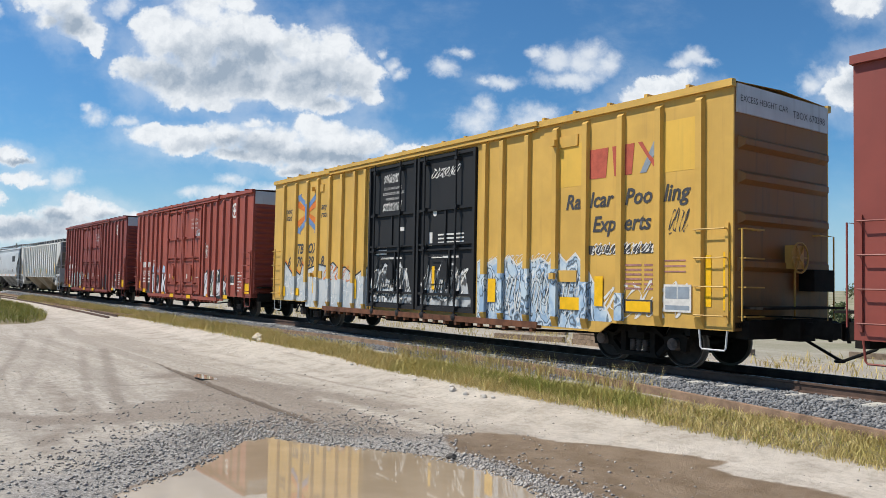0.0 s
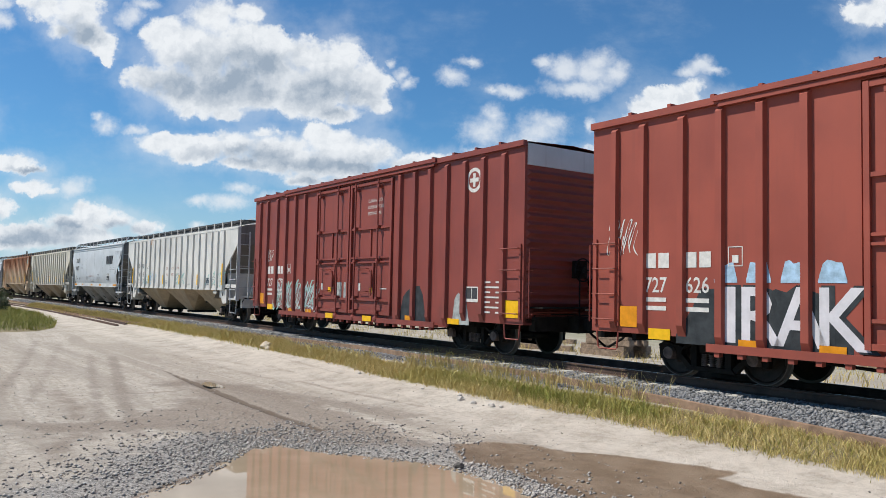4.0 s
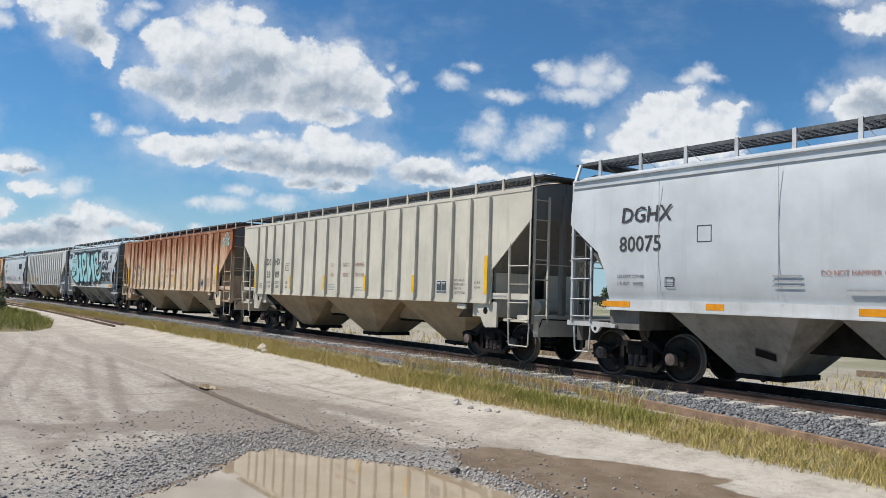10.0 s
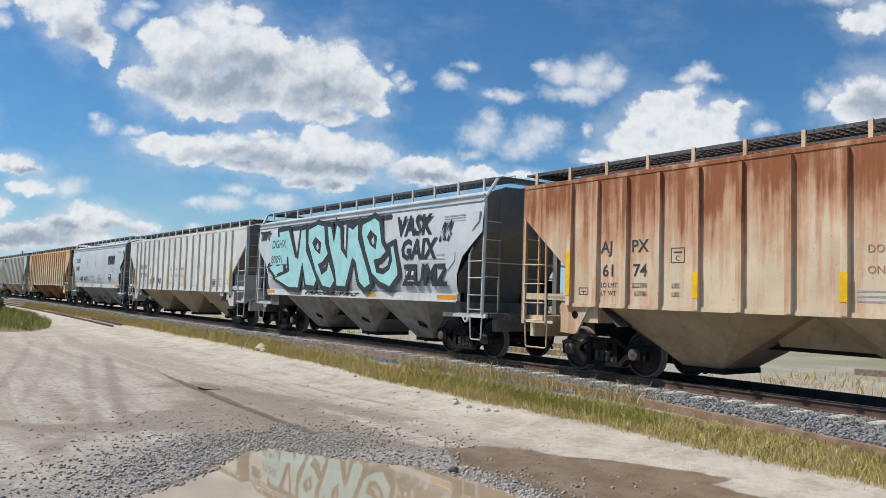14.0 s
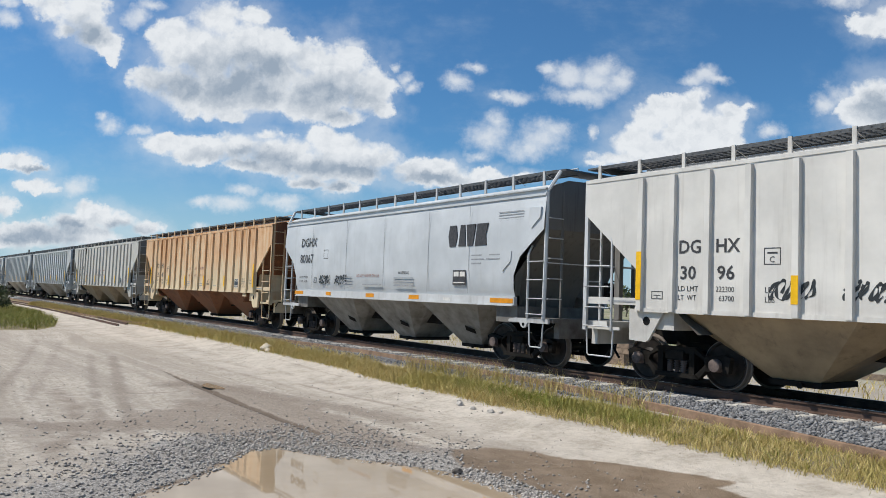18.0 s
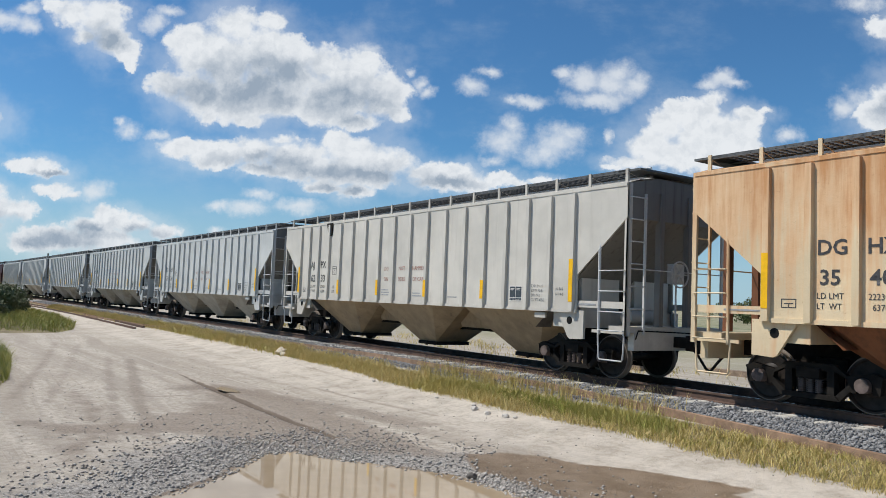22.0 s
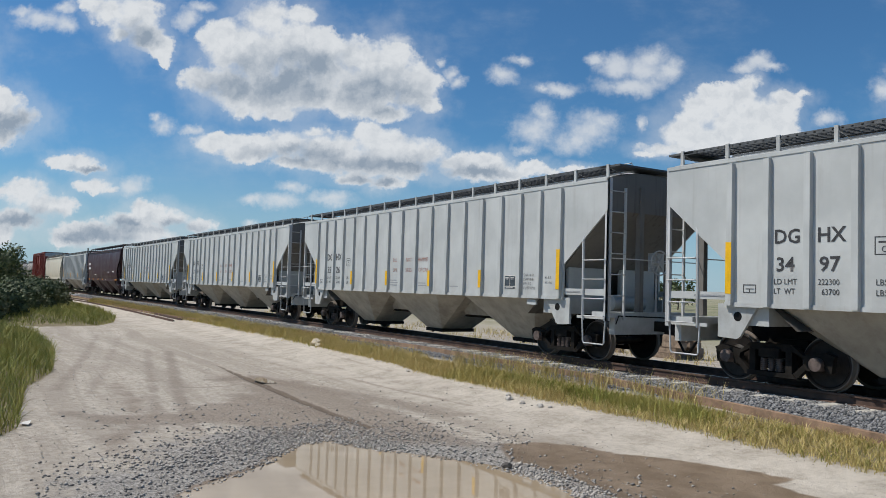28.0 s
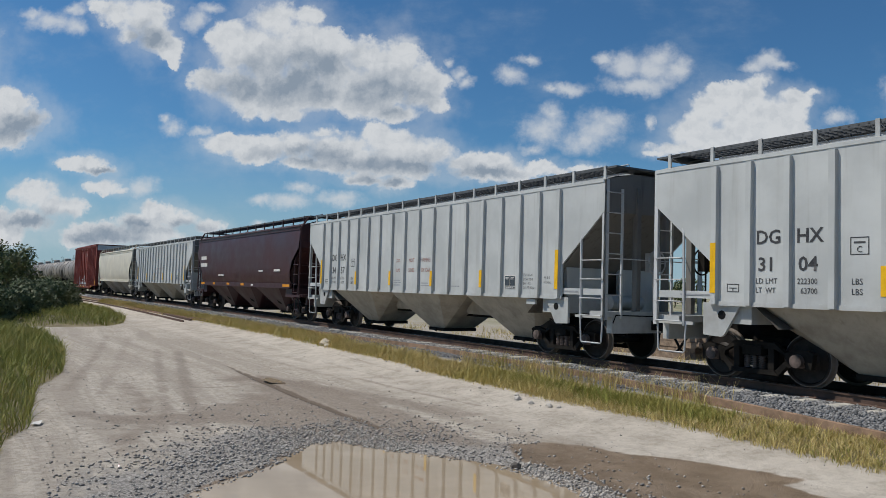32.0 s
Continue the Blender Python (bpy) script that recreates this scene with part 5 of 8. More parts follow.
def spring_shape():
    rows = []
    for i in range(7):
        z = 0.262 + i * 0.033
        rows += [(z, 0.042), (z + 0.002, 0.064), (z + 0.018, 0.064), (z + 0.02, 0.042)]
    return Shape().lathe(rows, (0, 0, 0), 9, "z")


def truck(parent, x):
    base = part("truck", lambda: Shape().box(-0.20, 0.20, -1.12, 1.12, 0.50, 0.66).box(-0.28, 0.28, -0.4, 0.4, 0.62, 0.80).box(-0.06, 0.06, -0.9, 0.9, 0.34, 0.42), M["sill"], parent, "sooty two-axle truck under the car", key="bolster", at=(x, 0, 0))
    for g in (-1, 1):
        part("side_frame", truck_frame_shape, M["sill"], base, "cast steel truck side", key="truckside", at=(0, g * 1.0, 0))
        for k in (-1, 0, 1):
            part("spring", spring_shape, M["cap"], base, key="spring", at=(0.15 * k, g * 1.02, 0), smooth=True)
        for e in (-0.889, 0.889):
            part("bearing", lambda: Shape().lathe([(-0.10, 0.05), (-0.09, 0.115), (0.09, 0.125), (0.10, 0.06)], (0, 0, 0), 14), M["cap"], base, "greasy bearing cap", key="bearing", at=(e, g * 1.06, 0.457), smooth=True)
            part("brake_shoe", lambda: Shape().box(-0.045, 0.045, -0.06, 0.06, -0.16, 0.16), M["sill"], base, key="shoe", at=pose(e - 0.53 * (1 if e > 0 else -1), g * 0.74, 0.42, 0, 14 if e > 0 else -14, 0))
    for e in (-0.889, 0.889):
        w = part("wheelset", wheelset_shape, M["wheel"], base, "dark steel wheels on an axle", key="wheelset", at=(e, 0, 0.457), smooth=True)
        WHEELSETS.append(w)
    return base


def coupler(parent, x, g, reach, z=0.84):
    def body():
        s = Shape()
        s.box(-0.15, reach - 0.30, -0.09, 0.09, -0.11, 0.11)
        s.slab([(reach - 0.34, -0.15), (reach - 0.05, -0.17), (reach + 0.04, -0.10), (reach + 0.04, 0.10), (reach - 0.05, 0.17), (reach - 0.34, 0.15)], -0.15, 0.06)
        s.box(reach - 0.08, reach + 0.07, 0.04, 0.16, -0.13, 0.13)
        s.tube([(reach - 0.12, 0, -0.2), (reach - 0.12, 0, 0.22)], 0.035, 8)
        return s

    c = part("coupler", body, M["sill"], parent, "rusty knuckle coupler", key=("coupler", round(reach, 2)), at=pose(x, 0, z, 0, 0, 0 if g > 0 else 180))
    part("air_hose", lambda: Shape().tube([(0.05, 0.35, -0.05), (0.25, 0.38, -0.25), (reach - 0.1, 0.2, -0.50), (reach + 0.1, 0.02, -0.52)], 0.028, 7), M["black"], c, "black rubber air hose", key=("hose", round(reach, 2)), smooth=True)
    part("uncoupling_lever", lambda: Shape().tube([(reach - 0.15, -0.05, 0.2), (0.05, -0.15, 0.2), (0.02, -1.2, 0.22), (0.06, -1.32, 0.05)], 0.016, 6), M["sill"], c, key=("lever", round(reach, 2)))
    return c


def rungs(parent, mat, x0, x1, y, zs, name="ladder", stand=0.09, side=-1, posts=True, top=None):
    """A side ladder of round rungs between two stiles."""
    s = Shape()
    if posts:
        for x in (x0, x1):
            s.box(x - 0.03, x + 0.03, y - 0.035, y + 0.015, zs[0] - 0.12, (top or zs[-1]) + 0.10)
    lad = part(name, s, mat, parent, "grab-iron ladder at the car's corner") if posts else None
    key = ("rung", round(x1 - x0, 3), round(stand, 3), side)
    for z in zs:
        r = part("rung", lambda: Shape().tube([(0, 0.0, 0), (0, side * stand, 0.0), (x1 - x0, side * stand, 0), (x1 - x0, 0, 0)], 0.014, 6), mat, lad or parent, key=key, at=(x0, y, z))
    return lad


def stirrup(parent, mat, x0, x1, y, ztop, zlow):
    return part("step", Shape().tube([(x0, y, ztop), (x0 + 0.03, y, zlow + 0.04), (x0 + 0.06, y, zlow), (x1 - 0.06, y, zlow), (x1 - 0.03, y, zlow + 0.04), (x1, y, ztop)], 0.018, 6), mat, parent, "bent steel stirrup step")


def brake_wheel(parent, mat, x, y, z, g):
    def ring():
        s = Shape()
        n = 26
        s.tube([(0, 0.27 * math.cos(6.2832 * k / n), 0.27 * math.sin(6.2832 * k / n)) for k in range(n + 1)], 0.018, 6)
        for k in range(6):
            a = 6.2832 * k / 6
            s.tube([(0.0, 0.05 * math.cos(a), 0.05 * math.sin(a)), (0, 0.27 * math.cos(a), 0.27 * math.sin(a))], 0.014, 5)
        s.lathe([(-0.02, 0.07), (0.03, 0.06)], (0, 0, 0), 10, "x")
        return s

    w = part("brake_wheel", ring, mat, parent, "spoked hand-brake wheel on the end", key="handwheel", at=(x, y, z), smooth=True)
    part("brake_housing", lambda: Shape().box(-0.20, -0.02, -0.16, 0.16, -0.2, 0.22).tube([(-0.1, 0, -0.2), (-0.1, 0, -1.1)], 0.02, 6), M["sill"] if mat is M["black"] else mat, w, key=("housing", mat.name), at=pose(0, 0, 0, 0, 0, 0 if g > 0 else 180))
    return w


def bay_shape(front, ridge, low, z1, z0, yt=1.50, yl=0.55):
    """One hopper bay: an eight-cornered mouth that narrows to the gate."""
    s = Shape()
    ring = [(-front, -yt), (front, -yt), (ridge, -0.9), (ridge, 0.9), (front, yt), (-front, yt), (-ridge, 0.9), (-ridge, -0.9)]
    low_ring = [(-low, -yl), (low, -yl), (low, yl), (-low, yl)]
    v = [(x, y, z1) for x, y in ring] + [(x, y, z0) for x, y in low_ring]
    f = [(0, 1, 9, 8), (1, 2, 9), (2, 3, 10, 9), (3, 4, 10), (4, 5, 11, 10), (5, 6, 11), (6, 7, 8, 11), (7, 0, 8), tuple(range(8)), (8, 9, 10, 11)]
    s.add(v, f)
    return s


def gate_shape(low, z0):
    s = Shape().box(-low - 0.04, low + 0.06, -0.60, 0.60, z0 - 0.07, z0 + 0.03)
    s.box(-low - 0.26, -low - 0.04, -0.4, 0.4, z0 - 0.05, z0 - 0.02)
    s.tube([(low * 0.4, -0.72, z0 - 0.03), (low * 0.4, 0.72, z0 - 0.03)], 0.022, 6)
    s.lathe([(-0.74, 0.055), (-0.70, 0.055)], (low * 0.4, 0, z0 - 0.03), 10)
    return s


def running_board(parent, h, mat, z, y0, y1, posts, post_mat, roof_z, key):
    """A grated walkway: side strips of bars on posts."""
    def grate():
        s = Shape()
        for g in (-1, 1):
            s.box(-h, h, min(g * y0, g * y1) - 0.0, min(g * y0, g * y1) + 0.035, z - 0.035, z + 0.03)
            s.box(-h, h, max(g * y0, g * y1) - 0.035, max(g * y0, g * y1), z - 0.035, z + 0.03)
            for k in range(5):
                yy = y0 + (y1 - y0) * (k + 0.5) / 5
                s.box(-h, h, g * yy - 0.016, g * yy + 0.016, z - 0.012, z + 0.02)
            n = int(2 * h / 0.16)
            for k in range(n):
                x = -h + 2 * h * (k + 0.5) / n
                s.box(x - 0.02, x + 0.02, min(g * y0, g * y1), max(g * y0, g * y1), z - 0.02, z + 0.008)
        for g in (-1, 1):
            s.box(g * h - 0.3, g * h + 0.3, -y1, y1, z - 0.02, z + 0.02)
        return s

    board = part("running_board", grate, M["grate"], parent, "dark grated running board on the roof", key=key + ("board",))
    for x in posts:
        for g in (-1, 1):
            part("post", lambda: Shape().box(-0.035, 0.035, -0.02, 0.02, roof_z - z, 0.045).add([(0, 0.02, -0.03), (0.02, 0.02, -0.03), (0.02, 0.45, roof_z - z + 0.12), (0, 0.45, roof_z - z + 0.12)], [(0, 1, 2, 3)]), post_mat, board, key=key + ("post",), at=pose(x, g * y1, z, 0, 0, 0 if g < 0 else 180))
    part("grab_hoop", lambda: Shape().tube([(h - 0.9, -y0, z), (h - 0.9, -y0, z + 0.12), (h, -y0, z + 0.14), (h + 0.05, -y0, z)], 0.016, 6), post_mat, board, key=key + ("hoop",))
    return board


RIB_STEPS = [1.5, 2.24, 3.0, 3.8, 4.65, 5.5, 6.38, 7.27, 8.15, 9.05, 9.93, 10.82, 11.7, 12.55, 13.4, 14.2, 14.96, 15.7]


def ribbed_hopper(mat, low, label, h=8.6, left_wheel=False, number=None, ink="ink", mark=("DG", "HX"), ghost=False):
    """A three-bay covered hopper with upright side posts."""
    car = tagged(new("covered_hopper"), label, "freight car", "cars of the train")
    key = ("ribbed", round(h, 2))
    up, dn = 4.04, 1.42
    steps = [r * (2 * h) / 17.0 if abs(h - 8.6) > 0.2 else r for r in RIB_STEPS]
    ribs = [h - r for r in steps]

    def side():
        s = Shape()
        s.slab([(-h, up), (h, up), (h, 3.33), (h - 1.38, 2.18), (h - 1.38, dn), (-h + 1.38, dn), (-h + 1.38, 2.18), (-h, 3.33)], -0.02, 0.02)
        s.box(-h + 1.38, h - 1.38, -0.045, 0.02, dn - 0.05, dn + 0.03)
        s.box(-h + 0.02, h - 0.02, -0.035, 0.02, up - 0.07, up)
        return s

    for g in (-1, 1):
        part("side_sheet", side, mat, car, key=key + ("side",), at=pose(0, g * HALF, 0, 0, 0, 0 if g < 0 else 180))
        for x in ribs:
            part("side_post", lambda: Shape().add([(-0.075, 0, dn - 0.03), (0.065, 0, dn - 0.03), (0.055, -0.08, dn - 0.03), (-0.055, -0.08, dn - 0.03), (-0.075, 0, up - 0.10), (0.065, 0, up - 0.10), (0.055, -0.07, up - 0.10), (-0.055, -0.07, up - 0.10)], [(0, 1, 2, 3), (4, 7, 6, 5), (0, 3, 7, 4), (3, 2, 6, 7), (2, 1, 5, 6)]), mat, car, key="sidepost",
                 at=pose(g * -x, g * (HALF + 0.02), 0, 0, 0, 0 if g < 0 else 180))
    for i, x in enumerate(ribs):
        if i in (0, 17, 4, 7, 10, 13):
            long = i in (0, 17)
            part("reflector", lambda: Shape().box(-0.06, 0.06, -0.006, 0.0, 0, 0.92 if long else 0.46), M["stripe"], car, "yellow reflective strip", key=("refl", long), at=pose(x, -HALF - 0.101, 1.60, -0.25, 0, 0))

    def roof():
        s = Shape()
        prof = [(-1.55, 4.04), (-1.2, 4.14), (-0.7, 4.21), (0, 4.24), (0.7, 4.21), (1.2, 4.14), (1.55, 4.04)]
        n = len(prof)
        v = [(x, y, z) for x in (-h, h) for y, z in prof]
        s.add(v, [(i, i + 1, n + i + 1, n + i) for i in range(n - 1)])
        s.add([(x, -0.35, z) for x in (-h + .4, h - .4) for z in (4.2, 4.33)] + [(x, 0.35, z) for x in (-h + .4, h - .4) for z in (4.2, 4.33)], [(0, 1, 3, 2), (4, 6, 7, 5), (1, 5, 7, 3), (0, 4, 5, 1), (2, 3, 7, 6)])
        return s

    part("roof", roof, mat, car, key=key + ("roof",))
    part("hatch", lambda: Shape().box(-h + 0.5, h - 0.5, -0.28, 0.28, 4.30, 4.38), M["grate"], car, "long trough hatch cover", key=key + ("hatch",))
    running_board(car, h - 0.15, M["grate"], 4.32, 0.72, 1.38, [h - 0.2 - k * (2 * h - 0.4) / 16 for k in range(17)], mat, 4.05, key)

    def end():
        s = Shape()
        s.add([(h, -1.53, 4.04), (h, 1.53, 4.04), (h, 1.53, 3.33), (h, -1.53, 3.33), (h - 2.75, -1.5, 1.0), (h - 2.75, 1.5, 1.0), (h, 0.7, 4.21), (h, -0.7, 4.21)], [(0, 3, 2, 1), (3, 4, 5, 2), (7, 0, 1, 6)])
        return s

    for g in (-1, 1):
        turn = pose(0, 0, 0, 0, 0, 0 if g > 0 else 180)
        # end sheet and posts take a darker colour with the end's shade in it
        part("slope_sheet", end, M["umber"] if low is M["umber"] else M["dirtshadeend"], car, "slanting end sheet", key=key + ("end",), at=turn)
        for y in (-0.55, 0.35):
            part("end_post", lambda: Shape().box(-0.10, 0.04, -0.06, 0.06, 1.15, 3.9), M["umber"] if low is M["umber"] else M["dirtshadeend"], car, "upright post on the end", key="endpost", at=pose(g * h, y, 0, 0, 0, 0 if g > 0 else 180))

        def cab():
            s = Shape()
            s.box(h - 2.2, h - 1.36, -1.46, 1.46, 1.05, 1.42)
            s.box(h - 1.5, h - 1.40, -1.40, -0.25, 1.4, 2.12)
            s.box(h - 1.5, h - 1.40, 0.25, 1.40, 1.4, 2.12)
            return s
        part("bolster_web", cab, mat, car, key=key + ("web",), at=turn)

        def platform():
            s = Shape()
            s.box(h - 0.55, h, -1.45, 1.45, 1.02, 1.14)
            for y in (-1.5, 1.5):
                s.box(h - 1.40, h - 0.02, y - 0.03, y + 0.03, 1.49, 1.63)
                s.box(h - 0.95, h - 0.02, y - 0.03, y + 0.03, 0.98, 1.04)
            s.box(h - 0.16, h, -1.3, 1.3, 0.66, 1.02)
            return s
        part("end_platform", platform, mat, car, key=key + ("platform",), at=turn)
        part("air_reservoir", lambda: Shape().lathe([(-0.55, 0.05), (-0.5, 0.17), (0.5, 0.17), (0.55, 0.05)], (h - 0.95, 0, 1.32), 12), mat, car, key=key + ("air",), at=turn, smooth=True)
        for sy in (-1, 1):
            part("jacking_plate", lambda: Shape().slab([(-0.42, 0.62), (0.42, 0.62), (0.42, 0.02), (0.02, 0.0), (-0.05, 0.04)], -0.03, 0.03), mat, car, "light steel jacking plate", key="jack", at=pose(g * (h - 1.62), sy * 1.5, 0.80, 0, 0, 0) @ Matrix.Diagonal((g, 1, 1, 1)))
            part("plate_hole", lambda: Shape().lathe([(-0.034, 0.085), (0.034, 0.085)], (0, 0, 0), 12), M["black"], car, key="platehole", at=(g * (h - 1.62), sy * 1.5, 1.20))
            part("corner_post", lambda: Shape().box(-0.07, 0.02, -0.02, 0.02, 0.95, 4.04).box(-0.02, 0.02, -0.02, 0.10, 0.95, 4.04), M["whitesteel"] if mat in (M["grey"], M["white"]) else mat, car, "upright steel corner post", key="cornerpost", at=pose(g * h, sy * 1.545, 0, 0, 0, 0) @ Matrix.Diagonal((g, -sy, 1, 1)))
        lm = M["whitesteel"] if mat in (M["grey"], M["white"], M["ivory"]) else mat
        x0, x1 = (h - 0.72, h - 0.04) if g > 0 else (-h + 0.04, -h + 0.72)
        part("ladder_stile", lambda: Shape().tube([(0, 0.02, 0.95), (0, 0.0, 2.70), (0.05, 0.03, 2.95)], 0.03, 6), lm, car, key="stile", at=pose(g * (h - 0.74), -1.56, 0, 0, 0, 0) @ Matrix.Diagonal((g, 1, 1, 1)))
        rungs(car, lm, x0, x1, -1.55, [1.04, 1.42, 1.84, 2.26], posts=False, stand=0.05)
        for z in (1.5, 1.95, 2.4, 2.85, 3.3, 3.75):
            part("end_rung", lambda: Shape().tube([(0, 0, 0), (0.07, 0, 0), (0.07, 0.42, 0), (0, 0.42, 0)], 0.014, 6), lm, car, key="endrung", at=pose(g * h, -1.5, z, 0, 0, 0) @ Matrix.Diagonal((g, 1, 1, 1)))
        part("end_stile", lambda: Shape().box(0, 0.04, 0.42, 0.47, 0.98, 3.85), lm, car, key="endstile", at=pose(g * h, -1.5, 0, 0, 0, 0) @ Matrix.Diagonal((g, 1, 1, 1)))
        part("end_rail", lambda: Shape().tube([(h + 0.04, -1.5, 2.3), (h + 0.06, 1.5, 2.3)], 0.013, 6), lm, car, key=key + ("endrail",), at=turn)
        stirrup(car, lm, *((h - 0.78, h - 0.06) if g > 0 else (-h + 0.06, -h + 0.78)), -1.52, 0.98, 0.44)
        truck(car, g * (h - 1.95))
        coupler(car, g * h, g, 0.69)
        if g > 0 or left_wheel:
            brake_wheel(car, M["black"] if left_wheel and g < 0 else lm, g * (h + 0.10), -0.05, 2.25, g)
    part("centre_sill", lambda: Shape().box(-h + 0.1, h - 0.1, -0.22, 0.22, 0.72, 1.12), M["sill"], car, key=key + ("csill",))
    for x in (-2.27, 2.27):
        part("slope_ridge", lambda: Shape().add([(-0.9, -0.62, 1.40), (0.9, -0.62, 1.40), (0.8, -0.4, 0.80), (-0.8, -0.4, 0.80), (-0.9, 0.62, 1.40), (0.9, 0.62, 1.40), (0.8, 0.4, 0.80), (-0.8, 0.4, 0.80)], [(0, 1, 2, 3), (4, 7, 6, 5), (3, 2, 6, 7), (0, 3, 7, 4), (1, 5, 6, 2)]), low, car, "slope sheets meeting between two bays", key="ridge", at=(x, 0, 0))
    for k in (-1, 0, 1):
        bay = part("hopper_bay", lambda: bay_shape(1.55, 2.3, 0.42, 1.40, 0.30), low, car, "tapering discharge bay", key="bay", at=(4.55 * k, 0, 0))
        part("gate", lambda: gate_shape(0.42, 0.28), M["sill"], bay, "sliding discharge gate", key="gate")
        part("soot_patch", lambda: Shape().add([(0.25, -0.86, 0.66), (0.55, -0.79, 0.58), (0.6, -0.88, 0.70), (0.33, -0.97, 0.80)], [(0, 1, 2, 3)]), M["sill"], bay, key="soot")
    # lettering
    Y = -HALF - 0.026
    ink_m = M["ghost"] if ghost else M[ink]
    if number:
        xa, xb = -h + 2.36, -h + 3.14
        for t1, t2, x in ((mark[0], number[:2], xa), (mark[1], number[2:], xb)):
            letters(t1, 0.335, ink_m, car, x, Y, 2.47, squeeze=1.0, bold=0.006)
            letters(t2, 0.335, ink_m, car, x + 0.04, Y, 2.0, squeeze=1.05, bold=0.006)
        letters("LD LMT", 0.135, ink_m, car, xa, Y, 1.78, squeeze=0.95)
        letters("222300", 0.135, ink_m, car, xb + 0.02, Y, 1.78, squeeze=0.9)
        letters("LT  WT", 0.135, ink_m, car, xa, Y, 1.62, squeeze=0.9)
        letters("63700", 0.135, ink_m, car, xb + 0.08, Y, 1.62, squeeze=0.9)
        letters("LBS", 0.135, ink_m, car, -h + 4.09, Y, 1.78, squeeze=0.9)
        letters("LBS", 0.135, ink_m, car, -h + 4.09, Y, 1.62, squeeze=0.9)
        x = -h + 4.07
        plates([(x, x + 0.3, 2.24, 2.255), (x, x + 0.3, 2.505, 2.52), (x, x + 0.015, 2.255, 2.505), (x + 0.285, x + 0.3, 2.255, 2.505), (x + 0.06, x + 0.24, 2.42, 2.45)], Y + 0.006, ink_m, car, "plate_mark")
        letters("C", 0.14, ink_m, car, x + 0.1, Y, 2.28)
        x = -h + 1.76
        plates([(x, x + 0.26, 1.62, 1.635), (x, x + 0.26, 1.755, 1.77), (x, x + 0.015, 1.635, 1.755), (x + 0.245, x + 0.26, 1.635, 1.755), (x + 0.05, x + 0.21, 1.685, 1.70), (x + 0.122, x + 0.138, 1.64, 1.685)], Y + 0.006, ink_m, car, "test_stencil")
    for (t1, t2), st in zip((("DO", "ON"), ("NOT", "SIDES"), ("HAMMER", "OF CAR")), (10, 9, 8)):
        x = (h - steps[st] + h - steps[st - 1]) / 2
        letters(t1, 0.17, M["redink"], car, x, Y, 2.34, align="CENTER", squeeze=0.95)
        letters(t2, 0.17, M["redink"], car, x, Y, 2.03, align="CENTER", squeeze=0.95)
    rows = []
    for st, n in ((8, 2), (10, 3), (6, 1)):
        for k in range(n):
            x = h - steps[st] + 0.16
            rows.append((x, x + 0.42 + 0.1 * ((k * 7 + st) % 3) / 3, 1.60 + 0.075 * k, 1.63 + 0.075 * k))
    plates(rows, Y + 0.006, M["ghost"] if not ghost else ink_m, car, "stencil_block", "small unreadable stencilled lines")
    for j, word in enumerate(("EXH 14-11", "EXW 10-8", "EW  9-2", "CU FT 4750")):
        letters(word, 0.095, M["fadeink"], car, h - steps[2] + 0.14, Y, 1.90 - 0.105 * j, squeeze=0.95)
    for j, word in enumerate(("H  8-5", "H 14-6")):
        letters(word, 0.095, M["fadeink"], car, h - steps[1] + 0.20, Y, 1.84 - 0.115 * j, squeeze=0.95)
    q = h - steps[3] + 0.16
    plates([(q, q + 0.46, 1.57, 1.93)], Y + 0.006, M["whiteink"], car, "data_panel", "dark data panel with a white border")
    plates([(q + 0.02, q + 0.22, 1.66, 1.91), (q + 0.24, q + 0.44, 1.66, 1.91), (q + 0.02, q + 0.44, 1.59, 1.64)], Y + 0.0015, M["slate"], car, "data_panel_mark")
    plates([(q + 0.05, q + 0.19, 1.855, 1.87), (q + 0.05, q + 0.17, 1.825, 1.84), (q + 0.27, q + 0.41, 1.855, 1.87), (q + 0.27, q + 0.38, 1.825, 1.84), (q + 0.06, q + 0.38, 1.61, 1.62)], Y - 0.0030, M["whiteink"], car, "panel_stencil")
    sq = h - 1.1
    for g in (-1, 1):
        plates([(g * sq - 0.45, g * sq + 0.25, 1.545, 1.575)], -1.535, M["ghost"], car, "rail_stencil")
    plates([(h - 2.75, h - 2.4, 1.22, 1.34)], -1.49, mat, car, "routing_box", "small steel routing box", 0.05)
    return car


